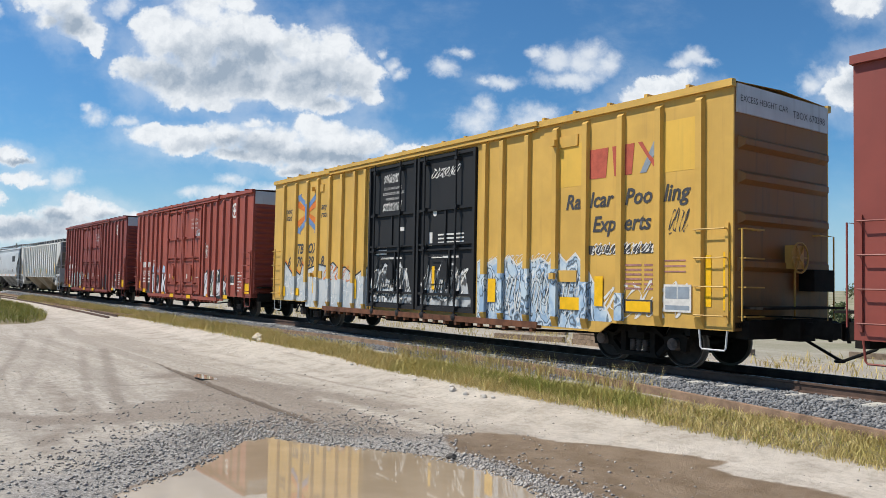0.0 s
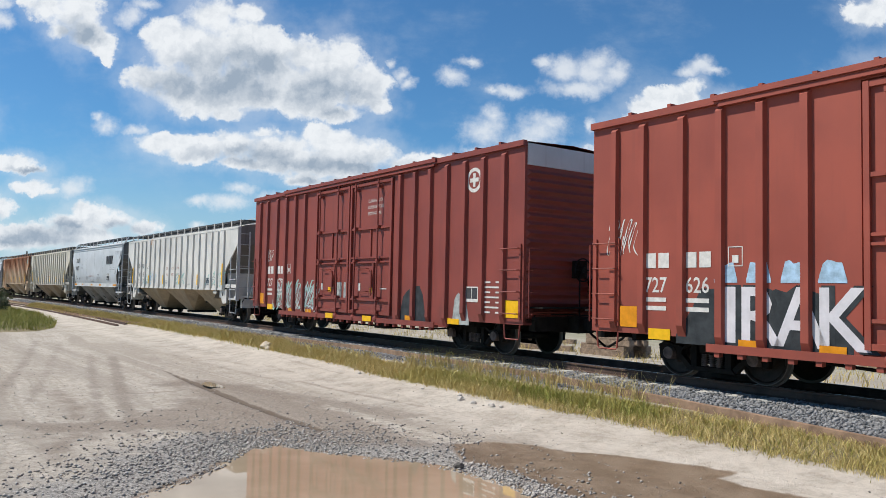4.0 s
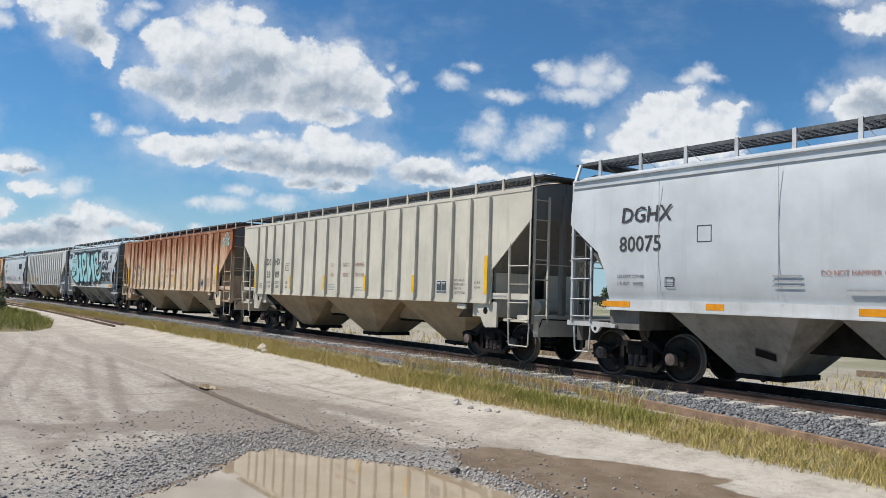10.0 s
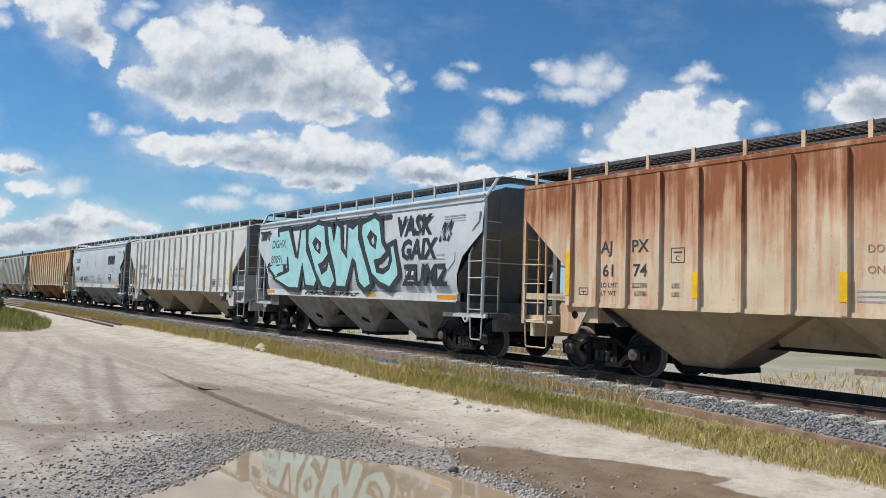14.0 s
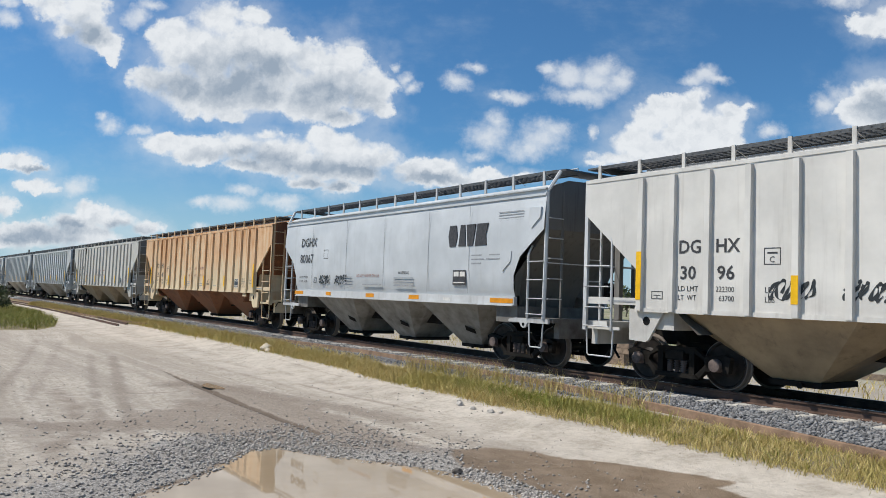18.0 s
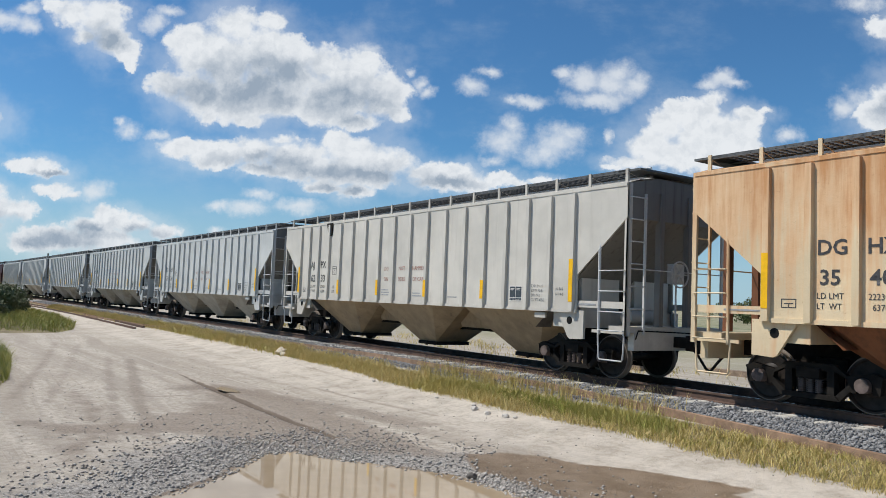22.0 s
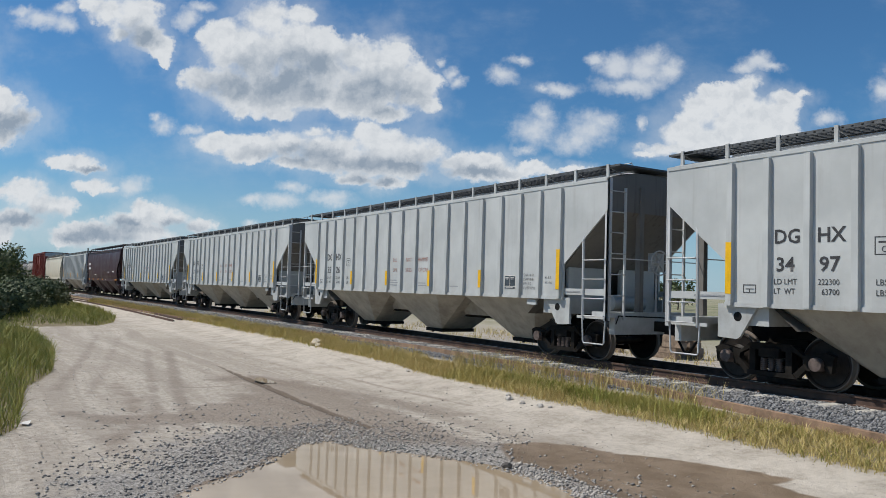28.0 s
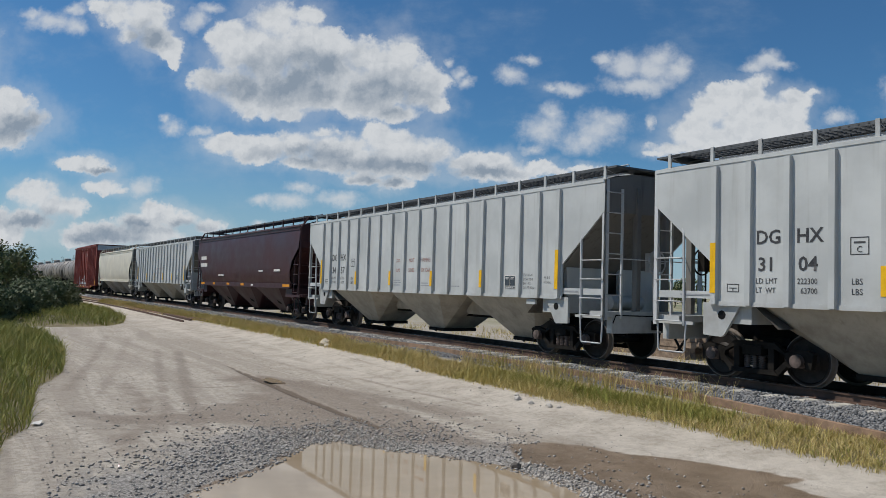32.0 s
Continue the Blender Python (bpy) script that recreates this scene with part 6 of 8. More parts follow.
def smooth_hopper(mat, low, label, h=6.9, number=None, sill_mat=None, block="ink", logo=True, tabs=True, bays=3):
    """A covered hopper with plain rounded sides."""
    car = tagged(new("covered_hopper"), label, "freight car", "cars of the train")
    key = ("smooth", round(h, 2))
    prof = [(1.57, 1.50), (1.75, 1.565), (2.2, 1.60), (2.8, 1.61), (3.3, 1.595), (3.7, 1.56), (3.86, 1.53)]

    def reach(z):
        return h - float(np.interp(z, [1.5, 2.05, 2.5, 3.1, 5], [1.02, 1.0, 0.78, 0.0, 0.0]))

    def side():
        s = Shape()
        zs = sorted({z for z, _ in prof} | {2.05, 2.5, 3.1, 2.35, 2.9})
        n = 9
        v = []
        for z in zs:
            y = float(np.interp(z, [a for a, _ in prof], [b for _, b in prof]))
            for k in range(n):
                x = -reach(z) + 2 * reach(z) * k / (n - 1)
                v.append((x, -y, z))
        s.add(v, [(i * n + k, i * n + k + 1, (i + 1) * n + k + 1, (i + 1) * n + k) for i in range(len(zs) - 1) for k in range(n - 1)])
        return s

    for g in (-1, 1):
        turn = pose(0, 0, 0, 0, 0, 0 if g < 0 else 180)
        part("side_sheet", side, mat, car, key=key + ("side",), at=turn, smooth=True)

        def sill():
            s = Shape()
            s.box(-h + 1.0, h - 1.0, -1.56, -1.46, 1.36, 1.57)
            s.box(-h + 1.0, h - 1.0, -1.60, -1.50, 1.355, 1.385)
            return s
        part("side_sill", sill, sill_mat or M["whitesteel"], car, "pale side sill", key=key + ("sill",), at=turn)

        def eave():
            s = Shape()
            s.box(-h, h, -1.565, -1.48, 3.86, 3.91)
            s.box(-h, h, -1.53, -1.44, 3.91, 4.0)
            s.box(-h, h, -1.575, -1.52, 4.0, 4.03)
            return s
        part("eave", eave, mat, car, key=key + ("eave",), at=turn)

    def roof():
        s = Shape()
        pr = [(-1.5, 4.02), (-1.25, 4.14), (-0.8, 4.24), (0, 4.28), (0.8, 4.24), (1.25, 4.14), (1.5, 4.02)]
        n = len(pr)
        s.add([(x, y, z) for x in (-h, h) for y, z in pr], [(i, i + 1, n + i + 1, n + i) for i in range(n - 1)])
        return s

    part("roof", roof, mat, car, key=key + ("roof",), smooth=True)
    running_board(car, h - 0.05, M["grate"], 4.44, 0.55, 1.22, [h - 0.45 - k * (2 * h - 0.9) / 12 for k in range(13)], M["whitesteel"] if mat is M["smooth"] else mat, 4.13, key)

    def end():
        s = Shape()
        lv = [(4.25, h, 0.9), (4.02, h, 1.5), (3.1, h, 1.5), (2.5, h - 0.8, 1.35), (2.05, h - 1.25, 1.1), (1.6, h - 1.5, 0.95), (1.15, h - 1.55, 0.9)]
        n = 5
        v = []
        for z, x, w in lv:
            for k in range(n):
                u = -1 + 2 * k / (n - 1)
                v.append((x + 0.10 * (1 - u * u), w * u, z))
        s.add(v, [(i * n + k, i * n + k + 1, (i + 1) * n + k + 1, (i + 1) * n + k) for i in range(len(lv) - 1) for k in range(n - 1)])
        for g in (-1, 1):
            s.add([(h, g * 1.5, 4.02), (h, g * 1.52, 3.1), (h - 0.8, g * 1.35, 2.5), (h - 1.0, g * 1.55, 2.05), (h - 1.25, g * 1.1, 2.05), (h - 1.02, g * 1.5, 1.57), (h - 1.5, g * 0.95, 1.6)], [(0, 1, 2), (2, 1, 3), (2, 3, 4), (4, 3, 5, 6)])
        return s

    # grey ends get the colour that has shade painted in besides dirt
    dark = M["dirtshadeend"] if low is M["grimygrey"] else low
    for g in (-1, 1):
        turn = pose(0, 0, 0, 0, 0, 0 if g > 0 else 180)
        part("end_sheet", end, dark, car, "grimy curved end sheet; the grey ones are tinted for shade", key=key + ("end",), at=turn, smooth=True)

        def platform():
            s = Shape()
            s.box(h - 0.6, h + 0.15, -1.4, 1.4, 1.02, 1.12)
            s.box(h - 1.75, h - 1.0, -1.45, 1.45, 0.98, 1.36)
            s.box(h - 0.02, h + 0.15, -1.2, 1.2, 0.68, 1.02)
            return s
        part("end_platform", platform, dark, car, key=key + ("platform",), at=turn)
        ws = M["whitesteel"] if mat is M["smooth"] else mat
        part("pull_plate", lambda: Shape().slab([(-1.2, 0.06), (-0.95, 0.10), (0.12, 0.10), (0.12, 0.0), (-0.55, 0.0), (-0.60, -0.09), (-0.68, -0.13), (-0.76, -0.09), (-0.82, 0.0), (-1.2, 0.0)], -0.03, 0.03), ws, car, "white pull plate with an eye", key="pull", at=pose(g * h, -1.5, 1.0, 0, 0, 0) @ Matrix.Diagonal((g, 1, 1, 1)))
        part("plate_hole", lambda: Shape().lathe([(-0.034, 0.04), (0.034, 0.04)], (0, 0, 0), 10), M["black"], car, key="pullhole", at=(g * (h - 0.68), -1.5, 0.96))
        part("corner_post", lambda: Shape().tube([(0.10, 0.30, 4.42), (0.0, 0.02, 3.95), (-0.02, 0, 1.1)], 0.045, 6), ws, car, "bent steel corner stile", key="smoothpost", at=pose(g * h, -1.53, 0, 0, 0, 0) @ Matrix.Diagonal((g, 1, 1, 1)))
        part("ladder_stile", lambda: Shape().tube([(0, 0, 1.1), (0, 0, 2.55), (0.06, 0.05, 2.75)], 0.028, 6), ws, car, key="smoothstile", at=pose(g * (h - 0.55), -1.54, 0, 0, 0, 0) @ Matrix.Diagonal((g, 1, 1, 1)))
        x0, x1 = (h - 0.55, h - 0.02) if g > 0 else (-h + 0.02, -h + 0.55)
        rungs(car, ws, x0, x1, -1.54, [1.2, 1.55, 1.97, 2.38], posts=False, stand=0.04)
        part("inner_post", lambda: Shape().box(-0.05, 0.05, -0.05, 0.05, 1.1, 4.0), dark, car, key="innerpost", at=(g * (h + 0.04), 1.35, 0))
        part("end_stile", lambda: Shape().box(0.02, 0.06, 0.40, 0.45, 1.0, 4.0), dark, car, key="endstile2", at=pose(g * h, -1.5, 0, 0, 0, 0) @ Matrix.Diagonal((g, 1, 1, 1)))
        for z in (1.55, 2.0, 2.45, 2.9, 3.35):
            part("end_rung", lambda: Shape().tube([(0, 0, 0), (0.07, 0, 0), (0.07, 0.42, 0), (0, 0.42, 0)], 0.014, 6), ws, car, key="endrung", at=pose(g * h, -1.5, z, 0, 0, 0) @ Matrix.Diagonal((g, 1, 1, 1)))
        part("end_rail", lambda: Shape().tube([(h + 0.05, -1.5, 2.35), (h + 0.1, 1.5, 2.35)], 0.013, 6), ws, car, key=key + ("endrail",), at=turn)
        stirrup(car, ws, *((h - 0.52, h - 0.06) if g > 0 else (-h + 0.06, -h + 0.52)), -1.5, 1.02, 0.47)
        truck(car, g * (h - 1.35))
        coupler(car, g * h, g, 0.70)
        brake_wheel(car, M["black"], g * (h + 0.2), 0.5, 1.75, g) if g > 0 else None
    part("centre_sill", lambda: Shape().box(-h + 0.1, h - 0.1, -0.22, 0.22, 0.72, 1.05).box(-h + 2.2, h - 2.2, -0.55, 0.55, 0.74, 1.30), M["sill"], car, key=key + ("csill",))
    pitch = (2 * h - 4.3) / bays
    for k in range(bays):
        x = (k - (bays - 1) / 2) * pitch
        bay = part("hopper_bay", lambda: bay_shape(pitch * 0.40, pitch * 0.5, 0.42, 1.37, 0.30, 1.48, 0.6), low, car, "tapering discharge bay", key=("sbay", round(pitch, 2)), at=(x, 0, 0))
        part("gate", lambda: gate_shape(0.42, 0.28), M["sill"], bay, "sliding discharge gate", key="gate")
        part("soot_patch", lambda: Shape().add([(0.15, -0.93, 0.66), (0.5, -0.86, 0.58), (0.55, -0.96, 0.70), (0.22, -1.05, 0.80)], [(0, 1, 2, 3)]), M["sill"], bay, key="ssoot")
    if tabs:
        for x, w in ((-h + 1.25, 0.35), (-h + 3.5, 0.18), (-h + 6.2, 0.24), (-h + 8.6, 0.25), (h - 1.45, 0.42)):
            plates([(x - w, x + w, 1.42, 1.53)], -1.562, M["amber"], car, "reflector", "orange reflective strip")
        plates([(-h + 9.6 + 0.4, -h + 10.3, 1.42, 1.50)], -1.562, M["whiteink"], car, "reflector", "white reflective strip")
    Y = -1.615
    if number:
        letters("DGHX", 0.42, M["ink"], car, -h + 1.38, -1.616, 3.06, squeeze=0.98, bold=0.004, lean=0.12)
        letters(number, 0.42, M["ink"], car, -h + 1.35, -1.616, 2.50, squeeze=0.98, bold=0.004)
        letters("LD LMT 229100", 0.10, M["ink"], car, -h + 1.3, -1.594, 1.98)
        letters("LT WT   56900", 0.10, M["ink"], car, -h + 1.3, -1.59, 1.84)
        letters("WARNING", 0.13, M["ink"], car, h - 6.0, -1.60, 2.10, squeeze=0.9)
        letters("DO NOT HAMMER ON CAR", 0.12, M["redink"], car, h - 8.4, -1.60, 2.02, squeeze=0.9)
        plates([(h - 6.2, h - 5.2, 1.98 - 0.07 * k, 2.01 - 0.07 * k) for k in range(4)] + [(h - 9.2, h - 8.7, 2.0 - 0.08 * k, 2.03 - 0.08 * k) for k in range(3)] + [(h - 8.0, h - 6.9, 1.78, 1.81), (h - 2.6, h - 2.2, 2.55, 2.58), (h - 1.9, h - 1.5, 2.55, 2.58), (h - 2.6, h - 2.1, 2.45, 2.48), (h - 2.0, h - 1.5, 2.45, 2.48), (h - 2.6, h - 2.2, 2.35, 2.38)], -1.606, M["ghost"], car, "stencil_block", "small unreadable stencilled lines")
        plates([(h - 3.35, h - 2.80, 1.82, 2.20)], -1.604, M["ink"], car, "data_panel", "black data panel")
        plates([(h - 3.31, h - 3.1, 2.04, 2.16), (h - 3.05, h - 2.84, 2.04, 2.16), (h - 3.31, h - 2.84, 1.87, 1.90)], -1.609, M["whiteink"], car, "data_panel_mark")
        x = -h + 3.15
        plates([(x, x + 0.3, 2.62, 2.635), (x, x + 0.3, 2.905, 2.92), (x, x + 0.015, 2.635, 2.905), (x + 0.285, x + 0.3, 2.635, 2.905)], -1.608, M["ink"], car, "plate_mark")
        x = -h + 2.45
        plates([(x, x + 0.2, 1.82, 1.835), (x, x + 0.2, 1.985, 2.0), (x, x + 0.015, 1.835, 1.985), (x + 0.185, x + 0.2, 1.835, 1.985), (x, x + 0.2, 1.9, 1.912)], -1.594, M["ink"], car, "test_stencil")
        plates([(h - 1.6, h - 0.7, 3.55 - 0.07 * k, 3.57 - 0.07 * k) for k in range(4)], -1.586, M["ghost"], car, "vent")
        for x in (-4.6, -2.2, 0.1, 2.4, 4.2):
            plates([(x, x + 0.012, 1.62, 3.82)], -1.613, M["ghost"], car, "weld_seam", "faint upright weld seam", 0.003)
        for x, z in ((h - 0.28, 3.42), (h - 1.25, 2.45)):
            part("gusset", Shape().slab([(x - 0.2, z + 0.18), (x + 0.18, z + 0.18), (x + 0.16, z - 0.05), (x - 0.12, z - 0.28), (x - 0.2, z - 0.2)], -1.622, -1.56), mat, car)
    if logo:
        s = Shape()
        x, z = h - 3.58, 2.80
        y0, y1 = -1.623, -1.60
        hh = 0.54
        s.slab([(x + 0.06, z), (x + 0.32, z), (x + 0.38, z + 0.27), (x + 0.32, z + hh), (x + 0.06, z + hh), (x, z + 0.27)], y0, y1)
        s.slab([(x + 0.44, z), (x + 0.74, z), (x + 0.68, z + hh), (x + 0.52, z + hh)], y0, y1)
        s.slab([(x + 0.82, z), (x + 1.04, z), (x + 1.12, z + hh), (x + 0.76, z + hh)], y0, y1)
        s.slab([(x + 1.12, z), (x + 1.58, z), (x + 1.54, z + 0.27), (x + 1.62, z + hh), (x + 1.20, z + hh), (x + 1.16, z + 0.27)], y0, y1)
        part("owner_mark", s, M[block], car, "bold black owner's mark in four slanting shapes")
    return car


def plug_door(parent, mat, x0, x1, z0, z1, y, name="door"):
    """A plug door: recessed panels between ribs, upright lock rods with handles."""
    w = x1 - x0
    s = Shape().box(x0, x1, y, y + 0.05, z0, z1)
    door = part(name, s, mat, parent, "plug door with upright lock rods")

    def lip(a, b, c, d, out=0.07):
        part("door_rib", Shape().box(a, b, y - out, y - 0.001, c, d), mat, door)

    lip(x0, x0 + 0.09, z0, z1)
    lip(x1 - 0.09, x1, z0, z1)
    lip(x0 + 0.09, x1 - 0.09, z1 - 0.09, z1, 0.06)
    lip(x0 + 0.09, x1 - 0.09, z0, z0 + 0.10, 0.06)
    hgt = z1 - z0
    for u, t in ((0.64, 0.07), (0.42, 0.05), (0.385, 0.05), (0.10, 0.06)):
        lip(x0 + 0.09, x1 - 0.09, z0 + u * hgt, z0 + u * hgt + t, 0.055)
    for u in (0.5,):
        lip(x0 + u * w - 0.03, x0 + u * w + 0.03, z0 + 0.43 * hgt, z0 + 0.64 * hgt, 0.04)
        lip(x0 + u * w + 0.18, x0 + u * w + 0.24, z0 + 0.10 * hgt, z0 + 0.385 * hgt, 0.05)
    for u in (0.17, 0.72):
        x = x0 + u * w
        rod = part("lock_rod", Shape().tube([(x, y - 0.12, z0 - 0.15), (x, y - 0.12, z1 + 0.02)], 0.028, 8), mat, door, "round upright lock rod")
        for v in (0.02, 0.12, 0.40, 0.65, 0.95):
            part("rod_bracket", Shape().box(x - 0.055, x + 0.055, y - 0.15, y, z0 + v * hgt - 0.03, z0 + v * hgt + 0.05), mat, rod)
        part("rod_foot", Shape().lathe([(-0.2, 0.03), (-0.18, 0.085), (-0.08, 0.085), (-0.05, 0.04)], (x, y + 0.02, z0 - 0.12), 10), mat, rod)
    c = x0 + 0.52 * w
    gear = part("gear_box", Shape().slab([(c - 0.16, z0 + 0.20 * hgt), (c + 0.14, z0 + 0.20 * hgt), (c + 0.14, z0 + 0.30 * hgt), (c + 0.02, z0 + 0.33 * hgt), (c - 0.12, z0 + 0.28 * hgt)], y - 0.11, y), mat, door, "door gear box with a crank handle")
    part("crank", Shape().tube([(c + 0.2, y - 0.13, z0 + 0.33 * hgt), (c + 0.21, y - 0.14, z0 + 0.14 * hgt)], 0.022, 6), mat, gear)
    for v in (0.17, 0.345):
        part("handle", Shape().tube([(x0 + 0.25 * w, y, z0 + v * hgt), (x0 + 0.25 * w, y - 0.09, z0 + v * hgt), (x0 + 0.45 * w, y - 0.09, z0 + v * hgt), (x0 + 0.45 * w, y, z0 + v * hgt)], 0.013, 6), mat, door)
    return door


def boxcar(mat, door_mat, label, h, ribs, doors, end_style, top=5.05, sill_mat=None, drop=(0.3, 0.8)):
    """A tall outside-post boxcar with double plug doors."""
    car = tagged(new("boxcar"), label, "freight car", "cars of the train")
    dn = 0.80
    d0, d1 = doors[0], doors[-1]
    lo = 0.60

    def side():
        s = Shape()
        s.slab([(-h, top), (d0, top), (d0, lo), (-h + 3.0, lo), (-h + 2.7, dn), (-h, dn)], -0.02, 0.02)
        s.slab([(d1, top), (h, top), (h, dn), (h - 2.7, dn), (h - 3.0, lo), (d1, lo)], -0.02, 0.02)
        s.box(d0, d1, 0.03, 0.08, lo, top)
        s.box(d0, d1, -0.02, 0.06, top - 0.16, top)
        return s

    for g in (-1, 1):
        turn = pose(0, 0, 0, 0, 0, 0 if g < 0 else 180)
        part("side_sheet", side(), mat, car, at=Matrix.Translation((0, g * HALF, 0)) @ turn)
        for x in ribs:
            zl = dn if abs(x) > h - 2.8 else lo + 0.04
            part("side_post", lambda: Shape().add([(-0.09, 0, zl), (0.09, 0, zl), (0.065, -0.085, zl + 0.2), (-0.065, -0.085, zl + 0.2), (-0.09, 0, top - 0.12), (0.09, 0, top - 0.12), (0.065, -0.085, top - 0.2), (-0.065, -0.085, top - 0.2)], [(0, 1, 2, 3), (4, 7, 6, 5), (0, 3, 7, 4), (3, 2, 6, 7), (2, 1, 5, 6)]), mat, car, key=("boxpost", zl, top),
                 at=pose(-g * x, g * (HALF + 0.02), 0, 0, 0, 0 if g < 0 else 180))

        def eave():
            s = Shape()
            s.slab([(-h - 0.02, top - 0.07), (h + 0.02, top - 0.07), (h + 0.02, top + 0.06), (-h - 0.02, top + 0.06)], -0.10, 0.02)
            s.box(d0 - 2.5, d1 + 2.2, -0.15, -0.10, top - 0.03, top + 0.07)
            s.box(d0 - 2.4, d1 + 2.1, -0.12, -0.02, top - 0.13, top - 0.07)
            return s
        part("eave", eave(), mat, car, at=Matrix.Translation((0, g * HALF, 0)) @ turn)

        def track():
            s = Shape()
            s.box(d0 - 2.6, d1 + 2.3, -0.16, -0.02, lo - 0.02, lo + 0.05)
            s.box(d0 - 2.6, d1 + 2.3, -0.16, -0.13, lo + 0.05, lo + 0.12)
            for k in range(22):
                x = d0 - 2.4 + k * (d1 - d0 + 4.5) / 21
                s.box(x - 0.05, x + 0.05, -0.14, -0.03, lo - 0.10, lo - 0.02)
            return s
        part("door_track", track(), sill_mat or mat, car, "door track along the sill", at=Matrix.Translation((0, g * HALF, 0)) @ turn)
    for a, b in zip(doors[:-1], doors[1:]):
        plug_door(car, door_mat, a + 0.05, b - 0.03, lo + 0.20, top - 0.20, -HALF - 0.01)
        part("far_door", Shape().box(a + 0.05, b - 0.03, HALF, HALF + 0.05, lo + 0.2, top - 0.2), door_mat, car)

    def roof():
        s = Shape()
        n = int(2 * h / 0.9)
        for k in range(n):
            a, b = -h + 2 * h * k / n, -h + 2 * h * (k + 1) / n
            s.add([(x, y, z) for x in (a + 0.04, b - 0.04) for y, z in ((-HALF, top + 0.05), (0, top + 0.12), (HALF, top + 0.05))], [(0, 1, 4, 3), (1, 2, 5, 4)])
            s.box(b - 0.05, b + 0.03, -HALF, HALF, top + 0.03, top + 0.15) if k < n - 1 else None
        return s

    part("roof", roof(), mat, car)
    for g in (-1, 1):
        turn = pose(0, 0, 0, 0, 0, 0 if g > 0 else 180)
        s = Shape().box(h - 0.06, h, -HALF + 0.02, HALF - 0.02, dn, top)
        # the yellow car's end wall carries its shade in the paint colour
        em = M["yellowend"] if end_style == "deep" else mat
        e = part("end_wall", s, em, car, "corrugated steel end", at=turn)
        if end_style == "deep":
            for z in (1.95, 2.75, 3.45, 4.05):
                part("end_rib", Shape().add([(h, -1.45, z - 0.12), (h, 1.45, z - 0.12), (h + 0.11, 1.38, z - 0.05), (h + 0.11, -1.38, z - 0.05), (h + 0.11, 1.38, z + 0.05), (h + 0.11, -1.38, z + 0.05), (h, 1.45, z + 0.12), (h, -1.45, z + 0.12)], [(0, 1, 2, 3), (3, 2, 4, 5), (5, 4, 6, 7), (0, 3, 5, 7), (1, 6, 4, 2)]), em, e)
        else:
            for k in range(17):
                z = 1.1 + k * 0.20
                part("end_rib", lambda: Shape().add([(0, -1.5, -0.08), (0, 1.5, -0.08), (0.06, 1.42, 0.0), (0.06, -1.42, 0.0), (0, 1.5, 0.08), (0, -1.5, 0.08)], [(0, 1, 2, 3), (3, 2, 4, 5), (0, 3, 5), (1, 4, 2)]), mat, e, key="endcorr", at=(h, 0, z))
        part("end_cap", Shape().box(h, h + 0.03, -1.5, 1.5, top - 0.50, top), M["whitesteel"], e, "white panel across the top of the end")
        part("end_sill", Shape().box(h - 0.1, h + 0.12, -1.3, 1.3, 0.66, 0.98).box(h, h + 0.45, -0.25, 0.25, 0.62, 1.0), M["sill"], car, at=turn)
        part("cross_walk", Shape().box(h, h + 0.42, -1.35, 1.35, 1.18, 1.22), M["sill"], car, "grated crossover step on the end", at=turn)
        for y in (-1.52, 1.50):
            part("end_grab", Shape().tube([(h, y + 0.5 * (1 if y < 0 else -1), 2.55), (h + 0.14, y + 0.5 * (1 if y < 0 else -1), 2.55), (h + 0.14, y, 2.55), (h + 0.14, y, 0.98)], 0.016, 6), mat, car, at=turn)
        for z in (1.05, 1.55, 2.05, 2.55):
            part("end_rung", Shape().tube([(h, -1.42, z), (h + 0.13, -1.42, z), (h + 0.13, -0.85, z), (h, -0.85, z)], 0.015, 6), mat, car, at=turn)
        if g > 0:
            brake_wheel(car, mat if end_style == "deep" else M["black"], g * (h + 0.28), 0.05, 2.1, g)
            part("brake_platform", Shape().box(h, h + 0.3, 0.5, 1.2, 1.5, 1.9), M["sill"], car)
        x0, x1 = (h - 0.70, h - 0.10) if g > 0 else (-h + 0.10, -h + 0.70)
        rungs(car, mat, x0, x1, -HALF - 0.02, [1.05, 1.55, 2.05, 2.55], stand=0.12)
        stirrup(car, M["whitesteel"] if end_style == "deep" else mat, x0 + 0.02, x1 - 0.02, -HALF, dn, 0.46)
        truck(car, g * (h - 2.45))
        coupler(car, g * h, g, 0.97)
    part("centre_sill", Shape().box(-h + 0.2, h - 0.2, -0.4, 0.4, 0.62, 0.95), M["sill"], car)
    und = Shape()
    for x in np.linspace(-h + 1.0, h - 1.0, 15):
        und.box(x - 0.05, x + 0.05, -1.45, 1.45, 0.66, 0.85)
    part("underframe", und, M["sill"], car, "grimy cross bearers under the floor")
    part("floor", Shape().box(-h, h, -1.5, 1.5, 0.85, 0.95), M["sill"], car)
    part("brake_rigging", Shape().tube([(-h + 3.5, -0.9, 0.55), (-2, -0.9, 0.42), (2.5, -0.8, 0.42), (h - 3.5, -0.9, 0.55)], 0.03, 6).box(-2.2, -1.2, -1.2, -0.7, 0.40, 0.66).box(0.8, 1.4, -1.2, -0.8, 0.38, 0.66), M["sill"], car, "brake cylinder and rods under the floor")
    return car


def stencil_lines(car, rects, mat, y, name="stencil_block", label="small unreadable stencilled lines"):
    return plates(rects, y, mat, car, name, label)


